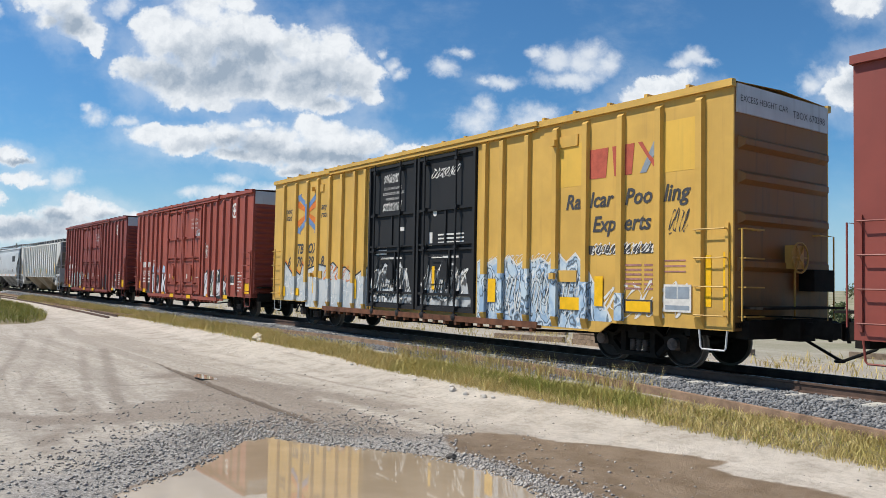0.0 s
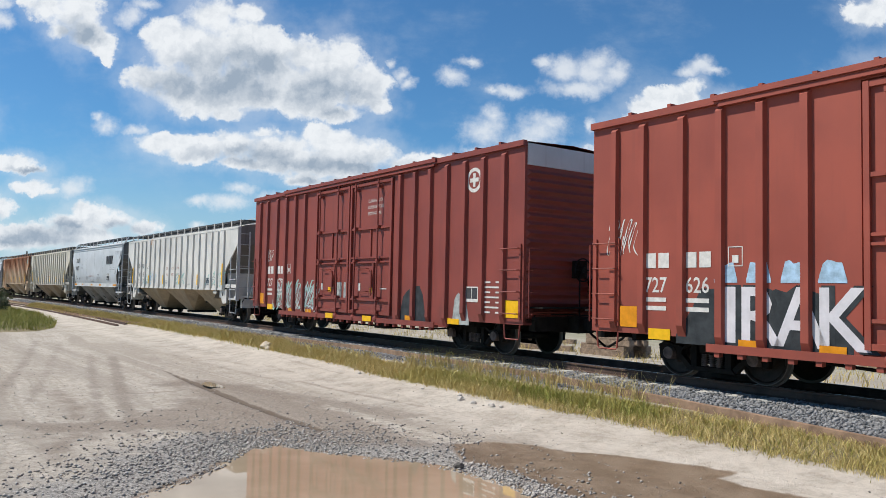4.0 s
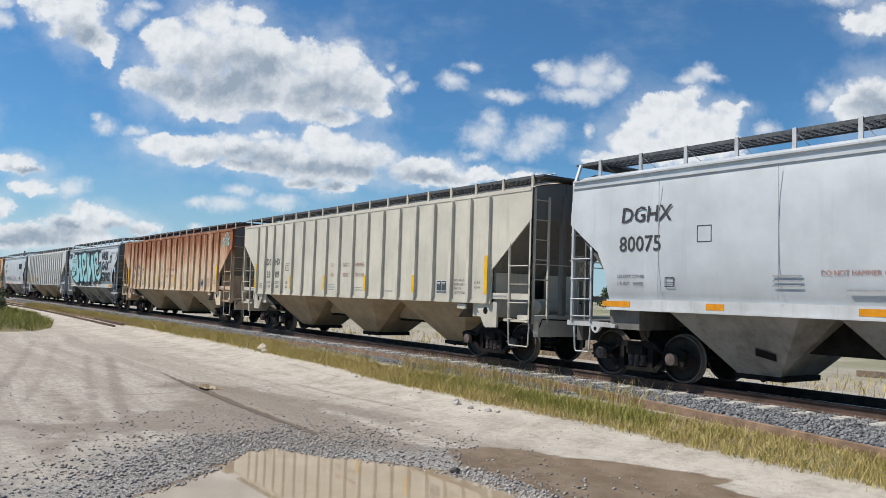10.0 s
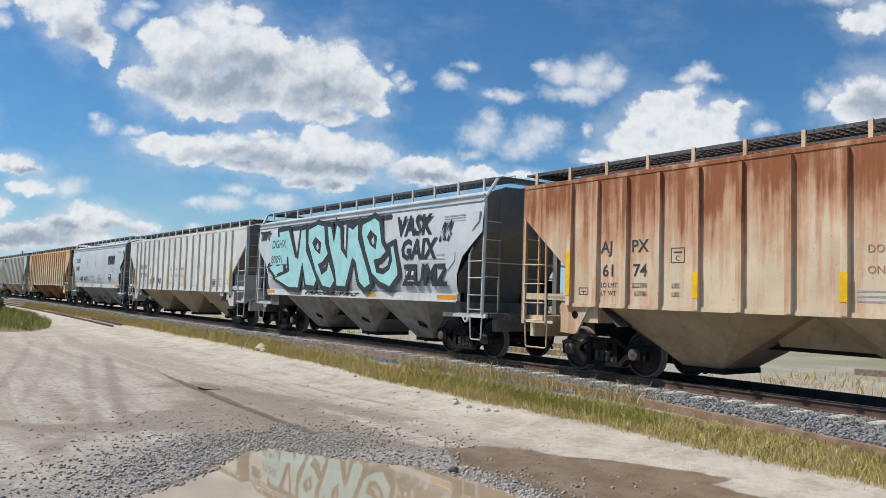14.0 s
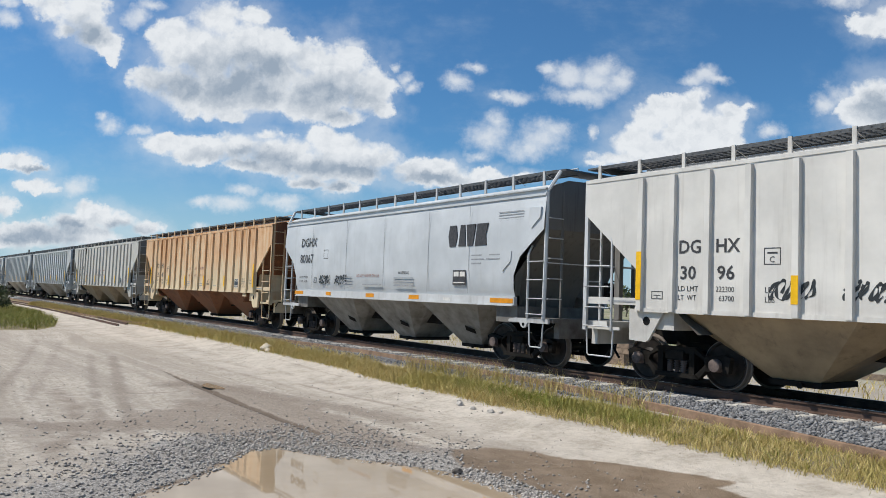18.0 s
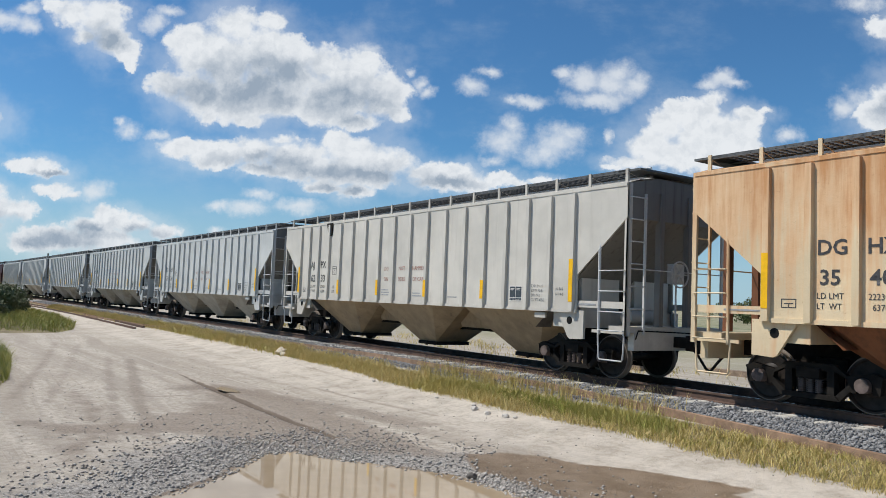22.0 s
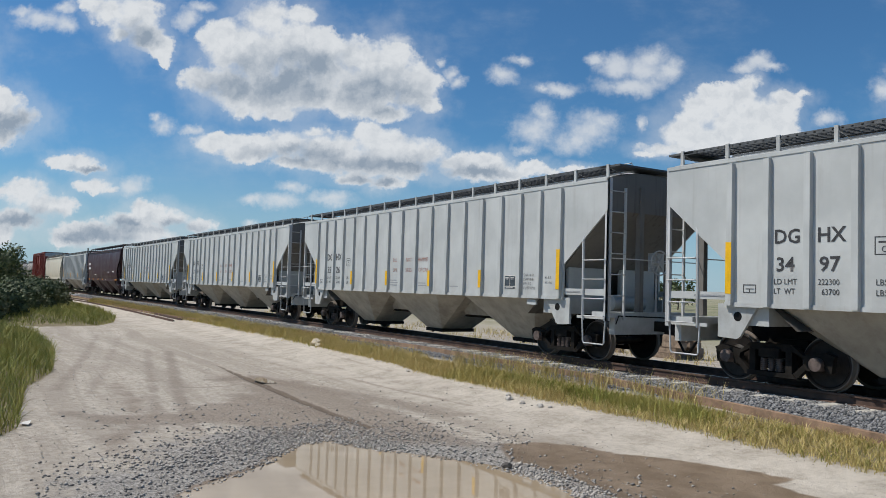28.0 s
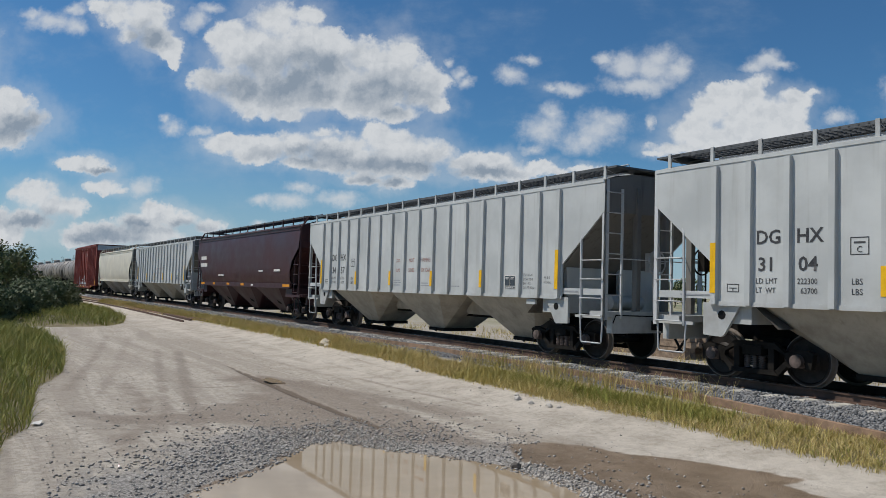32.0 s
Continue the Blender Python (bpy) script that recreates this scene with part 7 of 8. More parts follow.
def yellow_boxcar():
    h = 9.44
    off = lambda d: h - d
    right = [off(d) for d in (0.65, 1.54, 2.46, 3.39, 4.26, 5.16, 6.03, 6.66)]
    left = [off(d) for d in (12.3, 12.95, 13.75, 14.55, 15.38, 16.17, 17.04, 18.01)]
    car = boxcar(M["yellow"], M["doorblack"], "tall yellow boxcar with black doors and graffiti", h, right + left, [off(12.1), off(9.56), off(6.98)], "deep", 5.06, M["brownsill"])
    Y = -HALF - 0.024
    rng = random.Random(3)
    # owner's mark: red blocks, faint
    z = 3.72
    s = Shape()
    for a in (off(3.36), off(2.70)):
        s.slab([(a + 0.06, z - 0.02), (a + 0.50, z - 0.02), (a + 0.56, z + 0.58), (a, z + 0.58)], Y - 0.003, Y)
    part("owner_mark", s, M["logored"], car, "faded red owner's mark")
    s = Shape().slab([(off(2.0), z - 0.02), (off(1.85), z - 0.02), (off(1.5), z + 0.58), (off(1.66), z + 0.58)], Y - 0.004, Y - 0.001)
    part("mark_stroke", s, M["logogrey"], car)
    s = Shape().slab([(off(1.62), z + 0.0), (off(1.47), z + 0.0), (off(1.78), z + 0.32), (off(1.95), z + 0.58), (off(2.05), z + 0.58), (off(1.86), z + 0.32)], Y - 0.008, Y - 0.005)
    part("mark_stroke", s, M["logored"], car)
    for x, w, zz, hh in ((off(1.5), 0.85, 3.65, 0.95), (off(4.2), 0.75, 3.6, 0.9)):
        plates([(x, x + w, zz, zz + hh)], Y + 0.0035, M["yellowpatch"], car, "paint_patch", "brighter patch of touched-up yellow paint", 0.003)
    for word, d, zz in (("Rai", 3.98, 3.12), ("lcar", 3.30, 3.12), ("Poo", 2.38, 3.12), ("ling", 1.46, 3.12), ("Exp", 3.22, 2.62), ("erts", 2.40, 2.62)):
        letters(word, 0.44, M["ink"], car, off(d), Y - 0.004, zz, squeeze=0.93, bold=0.010, lean=0.25)
    for k, d in enumerate((3.3, 3.1, 2.9, 2.7, 2.38, 2.15, 1.95, 1.78)):
        plates([(off(d), off(d) + 0.16, 2.16, 2.34)], Y - 0.001, M["ink"], car, "web_address", "line of black bars")
    # crossed-arrow mark
    cx, cz = off(16.17), 3.80
    for g in (-1, 1):
        for v in (-1, 1):
            s = Shape().slab([(cx + g * 0.05, cz), (cx + g * 0.05, cz + v * 0.17), (cx + g * 0.78, cz + v * 0.46), (cx + g * 0.78, cz + v * 0.24)], Y - 0.003 - 0.001 * (v + 1) - 0.0005 * (g + 1), Y)
            part("arrow_mark", s, M["logoorange"], car, "orange and grey crossed-arrow mark")
            s = Shape().slab([(cx, cz + v * 0.08), (cx, cz + v * 0.30), (cx + g * 0.55, cz + v * 0.62), (cx + g * 0.52, cz + v * 0.70), (cx + g * 0.78, cz + v * 0.64), (cx + g * 0.70, cz + v * 0.42), (cx + g * 0.64, cz + v * 0.48)], Y - 0.006 - 0.001 * v, Y)
            part("arrow_mark", s, M["logoblue"], car)
    plates([(cx - 0.06, cx + 0.06, cz - 0.30, cz + 0.30)], -HALF - 0.1055, M["logoblue"], car, "arrow_mark", "", 0.002)
    for word, d, zz in (("next", 17.90, 3.86), ("load", 17.88, 3.62), ("any", 15.2, 3.86), ("road", 15.2, 3.60)):
        letters(word, 0.30, M["ink"], car, off(d), Y, zz, lean=0.25, squeeze=0.9, bold=0.006)
    for word, d, zz in (("TB", 16.95, 2.44), ("OX", 16.10, 2.44), ("6", 17.66, 2.0), ("70", 16.95, 2.0), ("39", 16.10, 2.0), ("8", 15.16, 2.0)):
        letters(word, 0.47, M["ink"], car, off(d), Y - 0.001, zz, squeeze=0.88, bold=0.014, lean=0.25)
    # sprayed lower band
    Yg = -HALF - 0.021
    crest = [(18.1, 1.9), (17.85, 2.15), (17.4, 1.83), (17.15, 1.66), (16.95, 1.82), (16.65, 1.70), (16.48, 2.07), (16.2, 1.88), (15.3, 2.06), (14.6, 1.97), (14.3, 2.12), (13.95, 1.93), (13.5, 1.96), (12.9, 1.68), (12.3, 1.92), (12.15, 1.92)]
    field = Shape()
    for (da, za), (db, zb) in zip(crest[:-1], crest[1:]):
        field.add([(off(da), Yg - 0.0015, 0.82 if da > 16.4 else 0.64), (off(db), Yg - 0.0015, 0.82 if da > 16.4 else 0.64), (off(db), Yg - 0.0015, zb), (off(da), Yg - 0.0015, za)], [(0, 1, 2, 3)])
    tagged(part("graffiti", field, M["spraygrey"], car, "pale grey graffiti field along the lower side"), kind="stuff")
    part("graffiti", ribbon(Shape(), [(off(d), z) for d, z in crest], 0.05, Yg - 0.003), M["darkgraf"], car, "dark outline along the top of the graffiti")
    part("graffiti", ribbon(Shape(), [(off(d), z + 0.07) for d, z in crest[1:8]], 0.05, Yg - 0.0015), M["logoorange"], car, "orange glow over the graffiti")
    for d0, d1, z0, z1 in ((17.6, 17.0, 1.0, 1.6), (16.3, 15.9, 1.0, 1.75), (14.2, 13.7, 1.0, 1.8), (13.4, 12.9, 0.95, 1.5)):
        part("graffiti", ribbon(Shape(), [(off(d0), z0), (off(d0 - 0.1), z1), (off(d1), z1 - 0.12), (off(d1 + 0.1), z0 + 0.1)], 0.03, Yg - 0.004), M["whiteink"], car, "pale highlight stroke in the graffiti")
    spikes = [(6.93, 2.02)] + [(6.8 - 0.26 * i, (1.92 if i % 2 else 2.06) + 0.14 * rng.random()) for i in range(13)] + [(3.3, 1.78), (2.95, 1.25), (2.68, 0.84)]
    field = Shape()
    for (da, za), (db, zb) in zip(spikes[:-1], spikes[1:]):
        low = 0.64 if da > 3.4 else 0.82
        field.add([(off(da), Yg - 0.0015, low), (off(db), Yg - 0.0015, low), (off(db), Yg - 0.0015, zb), (off(da), Yg - 0.0015, za)], [(0, 1, 2, 3)])
    tagged(part("graffiti", field, M["sprayblue"], car, "light blue and white graffiti with a spiked top"), kind="stuff")
    part("graffiti", ribbon(Shape(), [(off(d), z + 0.02) for d, z in spikes], 0.04, Yg - 0.003), M["whiteink"], car, "white outline of the spiked top")
    scrawl(rng, off(6.8), 0.75, 3.2, 1.1, Yg - 0.004, M["darkgraf"], car, 22, 0.016)
    scrawl(rng, off(6.8), 0.75, 3.2, 1.1, Yg - 0.009, M["whiteink"], car, 18, 0.022)
    scrawl(rng, off(2.9), 0.9, 2.0, 0.75, Yg - 0.004, M["whiteink"], car, 7, 0.05)
    scrawl(rng, off(6.5), 1.95, 2.4, 0.28, Yg - 0.004, M["whiteink"], car, 14, 0.02)
    scrawl(rng, off(3.2), 2.14, 1.6, 0.26, Y - 0.008, M["whiteink"], car, 14, 0.025)
    scrawl(rng, off(1.30), 2.45, 0.42, 0.55, Yg - 0.004, M["ink"], car, 4, 0.018)
    scrawl(rng, off(14.8), 1.5, 1.9, 0.55, Yg - 0.006, M["logoorange"], car, 5, 0.03)
    # the paint runs over the posts too
    for d in (12.3, 12.95, 13.75, 14.55, 15.38, 16.17, 17.04, 6.66, 6.03, 5.16, 4.26, 3.39, 2.46):
        hi = 1.95 - 0.35 * rng.random() if d < 7 else 1.7 - 0.25 * rng.random()
        plates([(off(d) - 0.093, off(d) + 0.093, 0.86, hi if d > 3 else 1.4)], -HALF - 0.022, M["spraygrey"] if d > 7 else M["sprayblue"], car, "graffiti", "spray paint on a side post", 0.0855)
    # doors
    Yd = -HALF - 0.075
    for d in (11.5, 8.9):
        splash(rng, off(d) - 0.46, off(d) + 1.76, 0.95, 2.15, Yd + 0.062, M["spraydark"], car, label="grey and white graffiti on the door", teeth=14, jag=0.3)
        scrawl(rng, off(d) - 0.40, 1.0, 1.9, 1.0, Yd + 0.058, M["whiteink"], car, 6, 0.06)
        scrawl(rng, off(d) - 0.35, 0.95, 1.6, 1.1, Yd + 0.050, M["darkgraf"], car, 7, 0.05)
    letters("CLOSE AND LOCK", 0.11, M["whiteink"], car, off(11.3), -HALF - 0.016, 4.15)
    letters("BOTH DOORS BEFORE", 0.11, M["whiteink"], car, off(11.35), -HALF - 0.016, 4.0)
    letters("MOVING CAR", 0.11, M["whiteink"], car, off(11.2), -HALF - 0.016, 3.85)
    for x, zz, w in ((off(11.3), 4.33, 0.75), (off(11.35), 3.52, 1.0), (off(8.9), 4.25, 1.2)):
        scrawl(rng, x, zz, w, 0.28, -HALF - 0.016, M["whiteink"], car, 8, 0.03)
    stencil_lines(car, [(off(11.7), off(11.1), 2.5 - 0.1 * k, 2.54 - 0.1 * k) for k in range(3)] + [(off(8.6), off(7.5), 2.75 - 0.1 * k, 2.79 - 0.1 * k) for k in range(3)] + [(off(11.4), off(10.3), 2.17, 2.22), (off(8.9), off(7.7), 2.17, 2.22), (off(10.5), off(10.2), 2.95, 3.05), (off(9.0), off(8.85), 2.5, 2.85)], M["whiteink"], -HALF - 0.012)
    s = Shape().lathe([(-0.004, 0.09), (0, 0.09)], (off(8.75), -HALF - 0.013, 3.35), 14)
    part("round_sticker", s, M["whiteink"], car)
    plates([(off(8.75), off(8.63), 1.35, 1.95)], -HALF - 0.08, M["stripe"], car, "reflector", "yellow reflective strip")
    # placards, reflectors
    for d, w, z0, z1 in ((18.3, 0.5, 0.95, 1.3), (17.3, 0.6, 1.0, 1.25), (15.65, 0.14, 1.1, 1.6), (14.6, 0.14, 0.85, 1.35), (12.9, 0.14, 1.0, 1.6), (6.5, 0.28, 1.1, 1.65), (3.12, 0.22, 1.12, 1.72)):
        plates([(off(d), off(d) + w, z0, z1)], Y - 0.018, M["stripe"], car, "reflector", "yellow reflective strip")
    for d, z0, z1 in ((0.55, 1.2, 2.1), (0.18, 1.15, 2.15)):
        plates([(off(d), off(d) + 0.13, z0, z1)], -HALF - 0.024 if d > 0.3 else -HALF - 0.03, M["stripe"], car, "reflector", "yellow reflective strip")
    plates([(off(2.35), off(1.68), 1.02, 1.28)], Y - 0.012, M["ink"], car, "notice", "yellow notice with a black border")
    plates([(off(2.31), off(1.72), 1.05, 1.25)], Y - 0.014, M["stripe"], car, "notice_face")
    plates([(off(1.42), off(0.82), 1.08, 1.58)], Y - 0.012, M["whiteink"], car, "data_panel", "white-framed data panel")
    plates([(off(1.38), off(1.13), 1.32, 1.54), (off(1.11), off(0.86), 1.32, 1.54), (off(1.38), off(0.86), 1.12, 1.20)], Y - 0.014, M["logogrey"], car, "data_panel_mark")
    plates([(off(4.1), off(3.5), 1.02, 1.28)], Y - 0.014, M["stripe"], car, "notice", "yellow notice plate")
    stencil_lines(car, [(off(2.35), off(1.95), 1.92 - 0.09 * k, 1.96 - 0.09 * k) for k in range(6)] + [(off(1.88), off(1.68), 1.92 - 0.09 * k, 1.96 - 0.09 * k) for k in range(6)] + [(off(1.42), off(0.95), 2.0 - 0.1 * k, 2.03 - 0.1 * k) for k in range(3)], M["redink"], Y + 0.001)
    for d in (5.0 + 0.0, 4.25, 15.65):
        for z in ((4.45, 1.6) if d != 5.0 else ()):
            part("door_stop", Shape().box(off(d) - 0.02, off(d) + 0.62, -HALF - 0.05, -HALF - 0.02, z, z + 0.24).box(off(d) - 0.05, off(d) + 0.08, -HALF - 0.19, -HALF - 0.09, z + 0.05, z + 0.18), M["yellow"], car, "door stop bracket on a steel plate")
    for word, size, y, z in (("EXCESS HEIGHT CAR", 0.16, -1.42, 4.76), ("TBOX 670398", 0.19, 0.25, 4.70)):
        e = letters(word, size, M["ink"], car, 0, 0, 0)
        e.matrix_basis = pose(h + 0.034, y, z, 0, 0, 90)
    return car


def red_boxcar(mat, label, number, style, h=7.99):
    """A fifty-foot oxide-red boxcar."""
    off = lambda d: h - d
    k = 2 * h / 15.95
    right = [off(d * k) for d in (0.7, 1.48, 2.22, 3.0, 3.76, 4.5, 5.25)]
    left = [off(d * k) for d in (11.4, 12.17, 12.95, 13.75, 14.65, 15.35)]
    car = boxcar(mat, mat, label, h, right + left, [off(10.55 * k), off(8.15 * k), off(5.62 * k)], "fine", 4.98)
    Y = -HALF - 0.024
    rng = random.Random(style * 7 + 1)
    Yg = -HALF - 0.021
    # round owner's mark and white blocks for the reporting mark
    if style != 2:
        s = Shape()
        n = 26
        c = (off(1.88 * k), 4.31)
        ring = []
        for j in range(n):
            a, b = 6.2832 * j / n, 6.2832 * (j + 1) / n
            s.add([(c[0] + r * math.cos(t), Y, c[1] + r * math.sin(t)) for r, t in ((0.22, a), (0.31, a), (0.31, b), (0.22, b))], [(0, 1, 2, 3)])
        s.add([(c[0] + u, Y, c[1] + v) for u, v in ((-0.17, -0.05), (0.17, -0.05), (0.17, 0.05), (-0.17, 0.05))], [(0, 1, 2, 3)])
        s.add([(c[0] + u, Y - 0.001, c[1] + v) for u, v in ((-0.05, -0.17), (0.05, -0.17), (0.05, 0.17), (-0.05, 0.17))], [(0, 1, 2, 3)])
        part("round_mark", s, M["whiteink"], car, "round white owner's mark")
    if number:
        for d in (14.58, 13.68):
            plates([(off(d * k), off(d * k) + 0.24, 2.05, 2.33), (off(d * k) + 0.30, off(d * k) + 0.54, 2.05, 2.33)], Y, M["whiteink"], car, "reporting_mark", "white blocks of the reporting mark")
        letters(number[:3], 0.40, M["whiteink"], car, off(14.6 * k), Y, 1.60, squeeze=0.85, bold=0.004)
        letters(number[3:], 0.40, M["whiteink"], car, off(13.68 * k), Y, 1.60, squeeze=0.85, bold=0.004)
        stencil_lines(car, [(off(14.6 * k), off(14.6 * k) + 0.5, 1.42 - 0.16 * j, 1.50 - 0.16 * j) for j in range(2)] + [(off(13.68 * k), off(13.68 * k) + 0.5, 1.42 - 0.16 * j, 1.50 - 0.16 * j) for j in range(2)], M["whiteink"], Y + 0.001)
        x = off(12.8 * k)
        plates([(x, x + 0.28, 2.06, 2.075), (x, x + 0.28, 2.385, 2.40), (x, x + 0.015, 2.075, 2.385), (x + 0.265, x + 0.28, 2.075, 2.385), (x + 0.08, x + 0.2, 2.12, 2.25)], Y, M["whiteink"], car, "plate_mark")
    for d, w, z0, z1 in ((15.2, 0.42, 0.92, 1.32), (14.5, 0.5, 0.72, 0.92), (12.6, 0.42, 0.66, 0.82), (11.2, 0.42, 0.66, 0.82), (9.4, 0.5, 0.60, 0.76), (7.0, 0.5, 0.60, 0.76), (4.9, 0.42, 0.70, 0.84), (2.9, 0.5, 0.70, 0.84), (0.62, 0.52, 0.95, 1.35)):
        plates([(off(d * k), off(d * k) + w, z0, z1)], Y - (0.006 if z0 > 0.63 else 0.16), M["amber"] if w < 0.5 else M["stripe"], car, "reflector", "orange-yellow reflective strip")
    plates([(off(2.15 * k), off(2.15 * k) + 0.5, 1.28, 1.66)], Y, M["whiteink"], car, "data_panel", "white-framed data panel")
    plates([(off(2.15 * k) + 0.03, off(2.15 * k) + 0.24, 1.36, 1.63), (off(2.15 * k) + 0.26, off(2.15 * k) + 0.47, 1.36, 1.63)], Y - 0.002, M["ink"], car, "data_panel_mark")
    stencil_lines(car, [(off(1.4 * k), off(1.4 * k) + 0.22 + 0.2 * (j % 2), 1.75 - 0.12 * j, 1.79 - 0.12 * j) for j in range(7)] + [(off(0.98 * k), off(0.98 * k) + 0.2, 1.75 - 0.12 * j, 1.79 - 0.12 * j) for j in range(7)], M["whiteink"], Y + 0.001)
    x = off(7.1 * k)
    for word, z in (("CLOSE & LOCK", 4.16), ("DOORS BEFORE", 3.97), ("MOVING CAR", 3.78)):
        letters(word, 0.14, M["whiteink"], car, x, -HALF - 0.016, z, squeeze=0.9)
    stencil_lines(car, [(off(6.9 * k), off(6.9 * k) + 0.25, 1.45, 1.65), (off(9.6 * k), off(9.6 * k) + 0.25, 1.45, 1.65)], M["stripe"], -HALF - 0.016, "notice", "small yellow notice")
    stencil_lines(car, [(off(7.6 * k), off(7.6 * k) + 0.14, 1.50, 1.72), (off(10.1 * k), off(10.1 * k) + 0.14, 1.50, 1.72), (off(6.3 * k), off(6.3 * k) + 0.35, 1.55, 1.58)], M["whiteink"], -HALF - 0.016)
    if style == 0:
        splash(rng, off(13.9), off(10.7), 0.68, 1.75, Yg - 0.0012, M["darkgraf"], car, label="charcoal shadow of the graffiti letters", teeth=18, jag=0.15)
        for word, d, wide in (("I", 13.0, 1.5), ("R", 12.65, 1.15), ("A", 11.95, 1.1), ("K", 11.3, 1.1)):
            letters(word, 1.34, M["darkgraf"], car, off(d) + 0.06, Yg - 0.0035, 0.78, "graffiti", wide * 0.85, 0.05, "charcoal outline of a graffiti letter")
            letters(word, 1.34, M["whitegraf"], car, off(d), Yg - 0.0055, 0.78, "graffiti", wide * 0.85, 0.018, "white graffiti letter")
        for j in range(4):
            splash(rng, off(13.1 - 0.62 * j), off(12.65 - 0.62 * j), 1.78, 2.15, Yg - 0.0045, M["bluegraf"], car, label="light blue crest over a graffiti letter", teeth=6, jag=0.2)
        splash(rng, off(5.5), off(2.5), 0.68, 1.98, Yg - 0.0012, M["darkgraf"], car, label="dark outline of large graffiti letters", teeth=12, jag=0.12)
        shards(rng, off(5.4), off(2.6), 0.72, 1.92, Yg - 0.003, ("sprayolive", "whitegraf", "sprayolive"), "whitegraf", car, 6, 0.045, "large grey and olive graffiti letters with white rims")
        scrawl(rng, off(5.3), 0.78, 2.7, 1.0, Yg - 0.016, M["darkgraf"], car, 6, 0.04)
        scrawl(rng, off(15.6), 2.2, 0.9, 0.9, Yg - 0.004, M["whiteink"], car, 6, 0.025)
        scrawl(rng, off(5.3), 2.3, 0.8, 0.8, Yg - 0.004, M["whiteink"], car, 6, 0.03)
        scrawl(rng, off(6.4), 3.4, 0.6, 0.35, -HALF - 0.016, M["palegraf"], car, 6, 0.03)
    elif style == 1:
        for j, (m, n, thick) in enumerate((("teal", 9, 0.075), ("teal", 10, 0.03), ("palegraf", 9, 0.035), ("greygraf", 8, 0.03), ("whiteink", 11, 0.018))):
            scrawl(rng, off(14.0), 0.72, 3.7, 1.15 - 0.08 * j, Yg - 0.002 - 0.0022 * j, M[m], car, n, thick)
        scrawl(rng, off(14.7), 2.5, 0.6, 0.5, Yg - 0.004, M["whiteink"], car, 4, 0.025)
        splash(rng, off(5.2), off(3.9), 0.7, 1.75, Yg - 0.0012, M["darkgraf"], car, label="dark faded graffiti patch", teeth=8, jag=0.3)
        splash(rng, off(2.7), off(2.0), 0.7, 1.6, Yg - 0.0012, M["greygraf"], car, label="grey graffiti patch", teeth=8, jag=0.4)
        stencil_lines(car, [(off(8.55 * k) + 0.03, off(8.55 * k) + 0.33, 1.25, 1.75), (off(9.0 * k) + 0.03, off(9.0 * k) + 0.33, 1.25, 1.75)], M["greygraf"], -HALF - 0.016, "patch", "bare grey metal patches on the door")
    else:
        scrawl(rng, off(15.0), 2.2, 1.2, 0.5, Yg - 0.004, M["whiteink"], car, 5, 0.03)
        splash(rng, off(14.0), off(6.2), 0.66, 1.9, Yg - 0.0012, M["palegraf"], car, label="pale faded graffiti low on the side", teeth=20, jag=0.5)
        scrawl(rng, off(14.0), 0.8, 3.0, 1.0, Yg - 0.004, M["bluegraf"], car, 8, 0.09)
    return car


def tank_car(label):
    h = 6.0
    car = tagged(new("tank_car"), label, "freight car", "cars of the train")
    rows = [(-5.65, 0.05), (-5.62, 0.7), (-5.45, 1.2), (-5.15, 1.42), (5.15, 1.42), (5.45, 1.2), (5.62, 0.7), (5.65, 0.05)]
    part("barrel", lambda: Shape().lathe(rows, (0, 0, 2.55), 28, "x"), M["tank"], car, "sooty cylindrical tank", key="barrel", smooth=True)
    for x in (-3.9, 0.0, 3.9):
        part("band", lambda: Shape().lathe([(-0.06, 1.40), (-0.05, 1.445), (0.05, 1.445), (0.06, 1.40)], (0, 0, 2.55), 28, "x"), M["black"], car, key="band", at=(x, 0, 0), smooth=True)
    part("dome", lambda: Shape().lathe([(3.9, 0.45), (4.25, 0.45), (4.32, 0.38), (4.34, 0.05)], (0, 0, 0), 16, "z").box(-1.1, 1.1, -0.7, -0.62, 4.0, 4.05).box(-1.1, 1.1, 0.62, 0.7, 4.0, 4.05), M["tank"], car, "manway dome with a platform", key="dome")
    part("railing", lambda: Shape().tube([(-1.1, -0.75, 3.9), (-1.1, -0.75, 4.5), (1.1, -0.75, 4.5), (1.1, -0.75, 3.9)], 0.02, 6).tube([(-1.1, 0.75, 3.9), (-1.1, 0.75, 4.5), (1.1, 0.75, 4.5), (1.1, 0.75, 3.9)], 0.02, 6), M["black"], car, key="tankrail")
    part("underframe", lambda: Shape().box(-6, 6, -0.3, 0.3, 0.75, 1.15).box(-6, -5.4, -1.3, 1.3, 0.9, 1.1).box(5.4, 6, -1.3, 1.3, 0.9, 1.1).box(-4.5, -3.9, -1.1, 1.1, 1.0, 1.5).box(3.9, 4.5, -1.1, 1.1, 1.0, 1.5), M["sill"], car, key="tankframe")
    for g in (-1, 1):
        truck(car, g * 4.3)
        coupler(car, g * 6.0, g, 0.6)
        part("end_ladder", lambda: Shape().box(-0.03, 0.03, -1.4, -1.36, 0.6, 2.6).box(-0.03, 0.03, -0.95, -0.91, 0.6, 2.6), M["black"], car, key="tankladder", at=(g * 5.95, 0, 0))
    return car


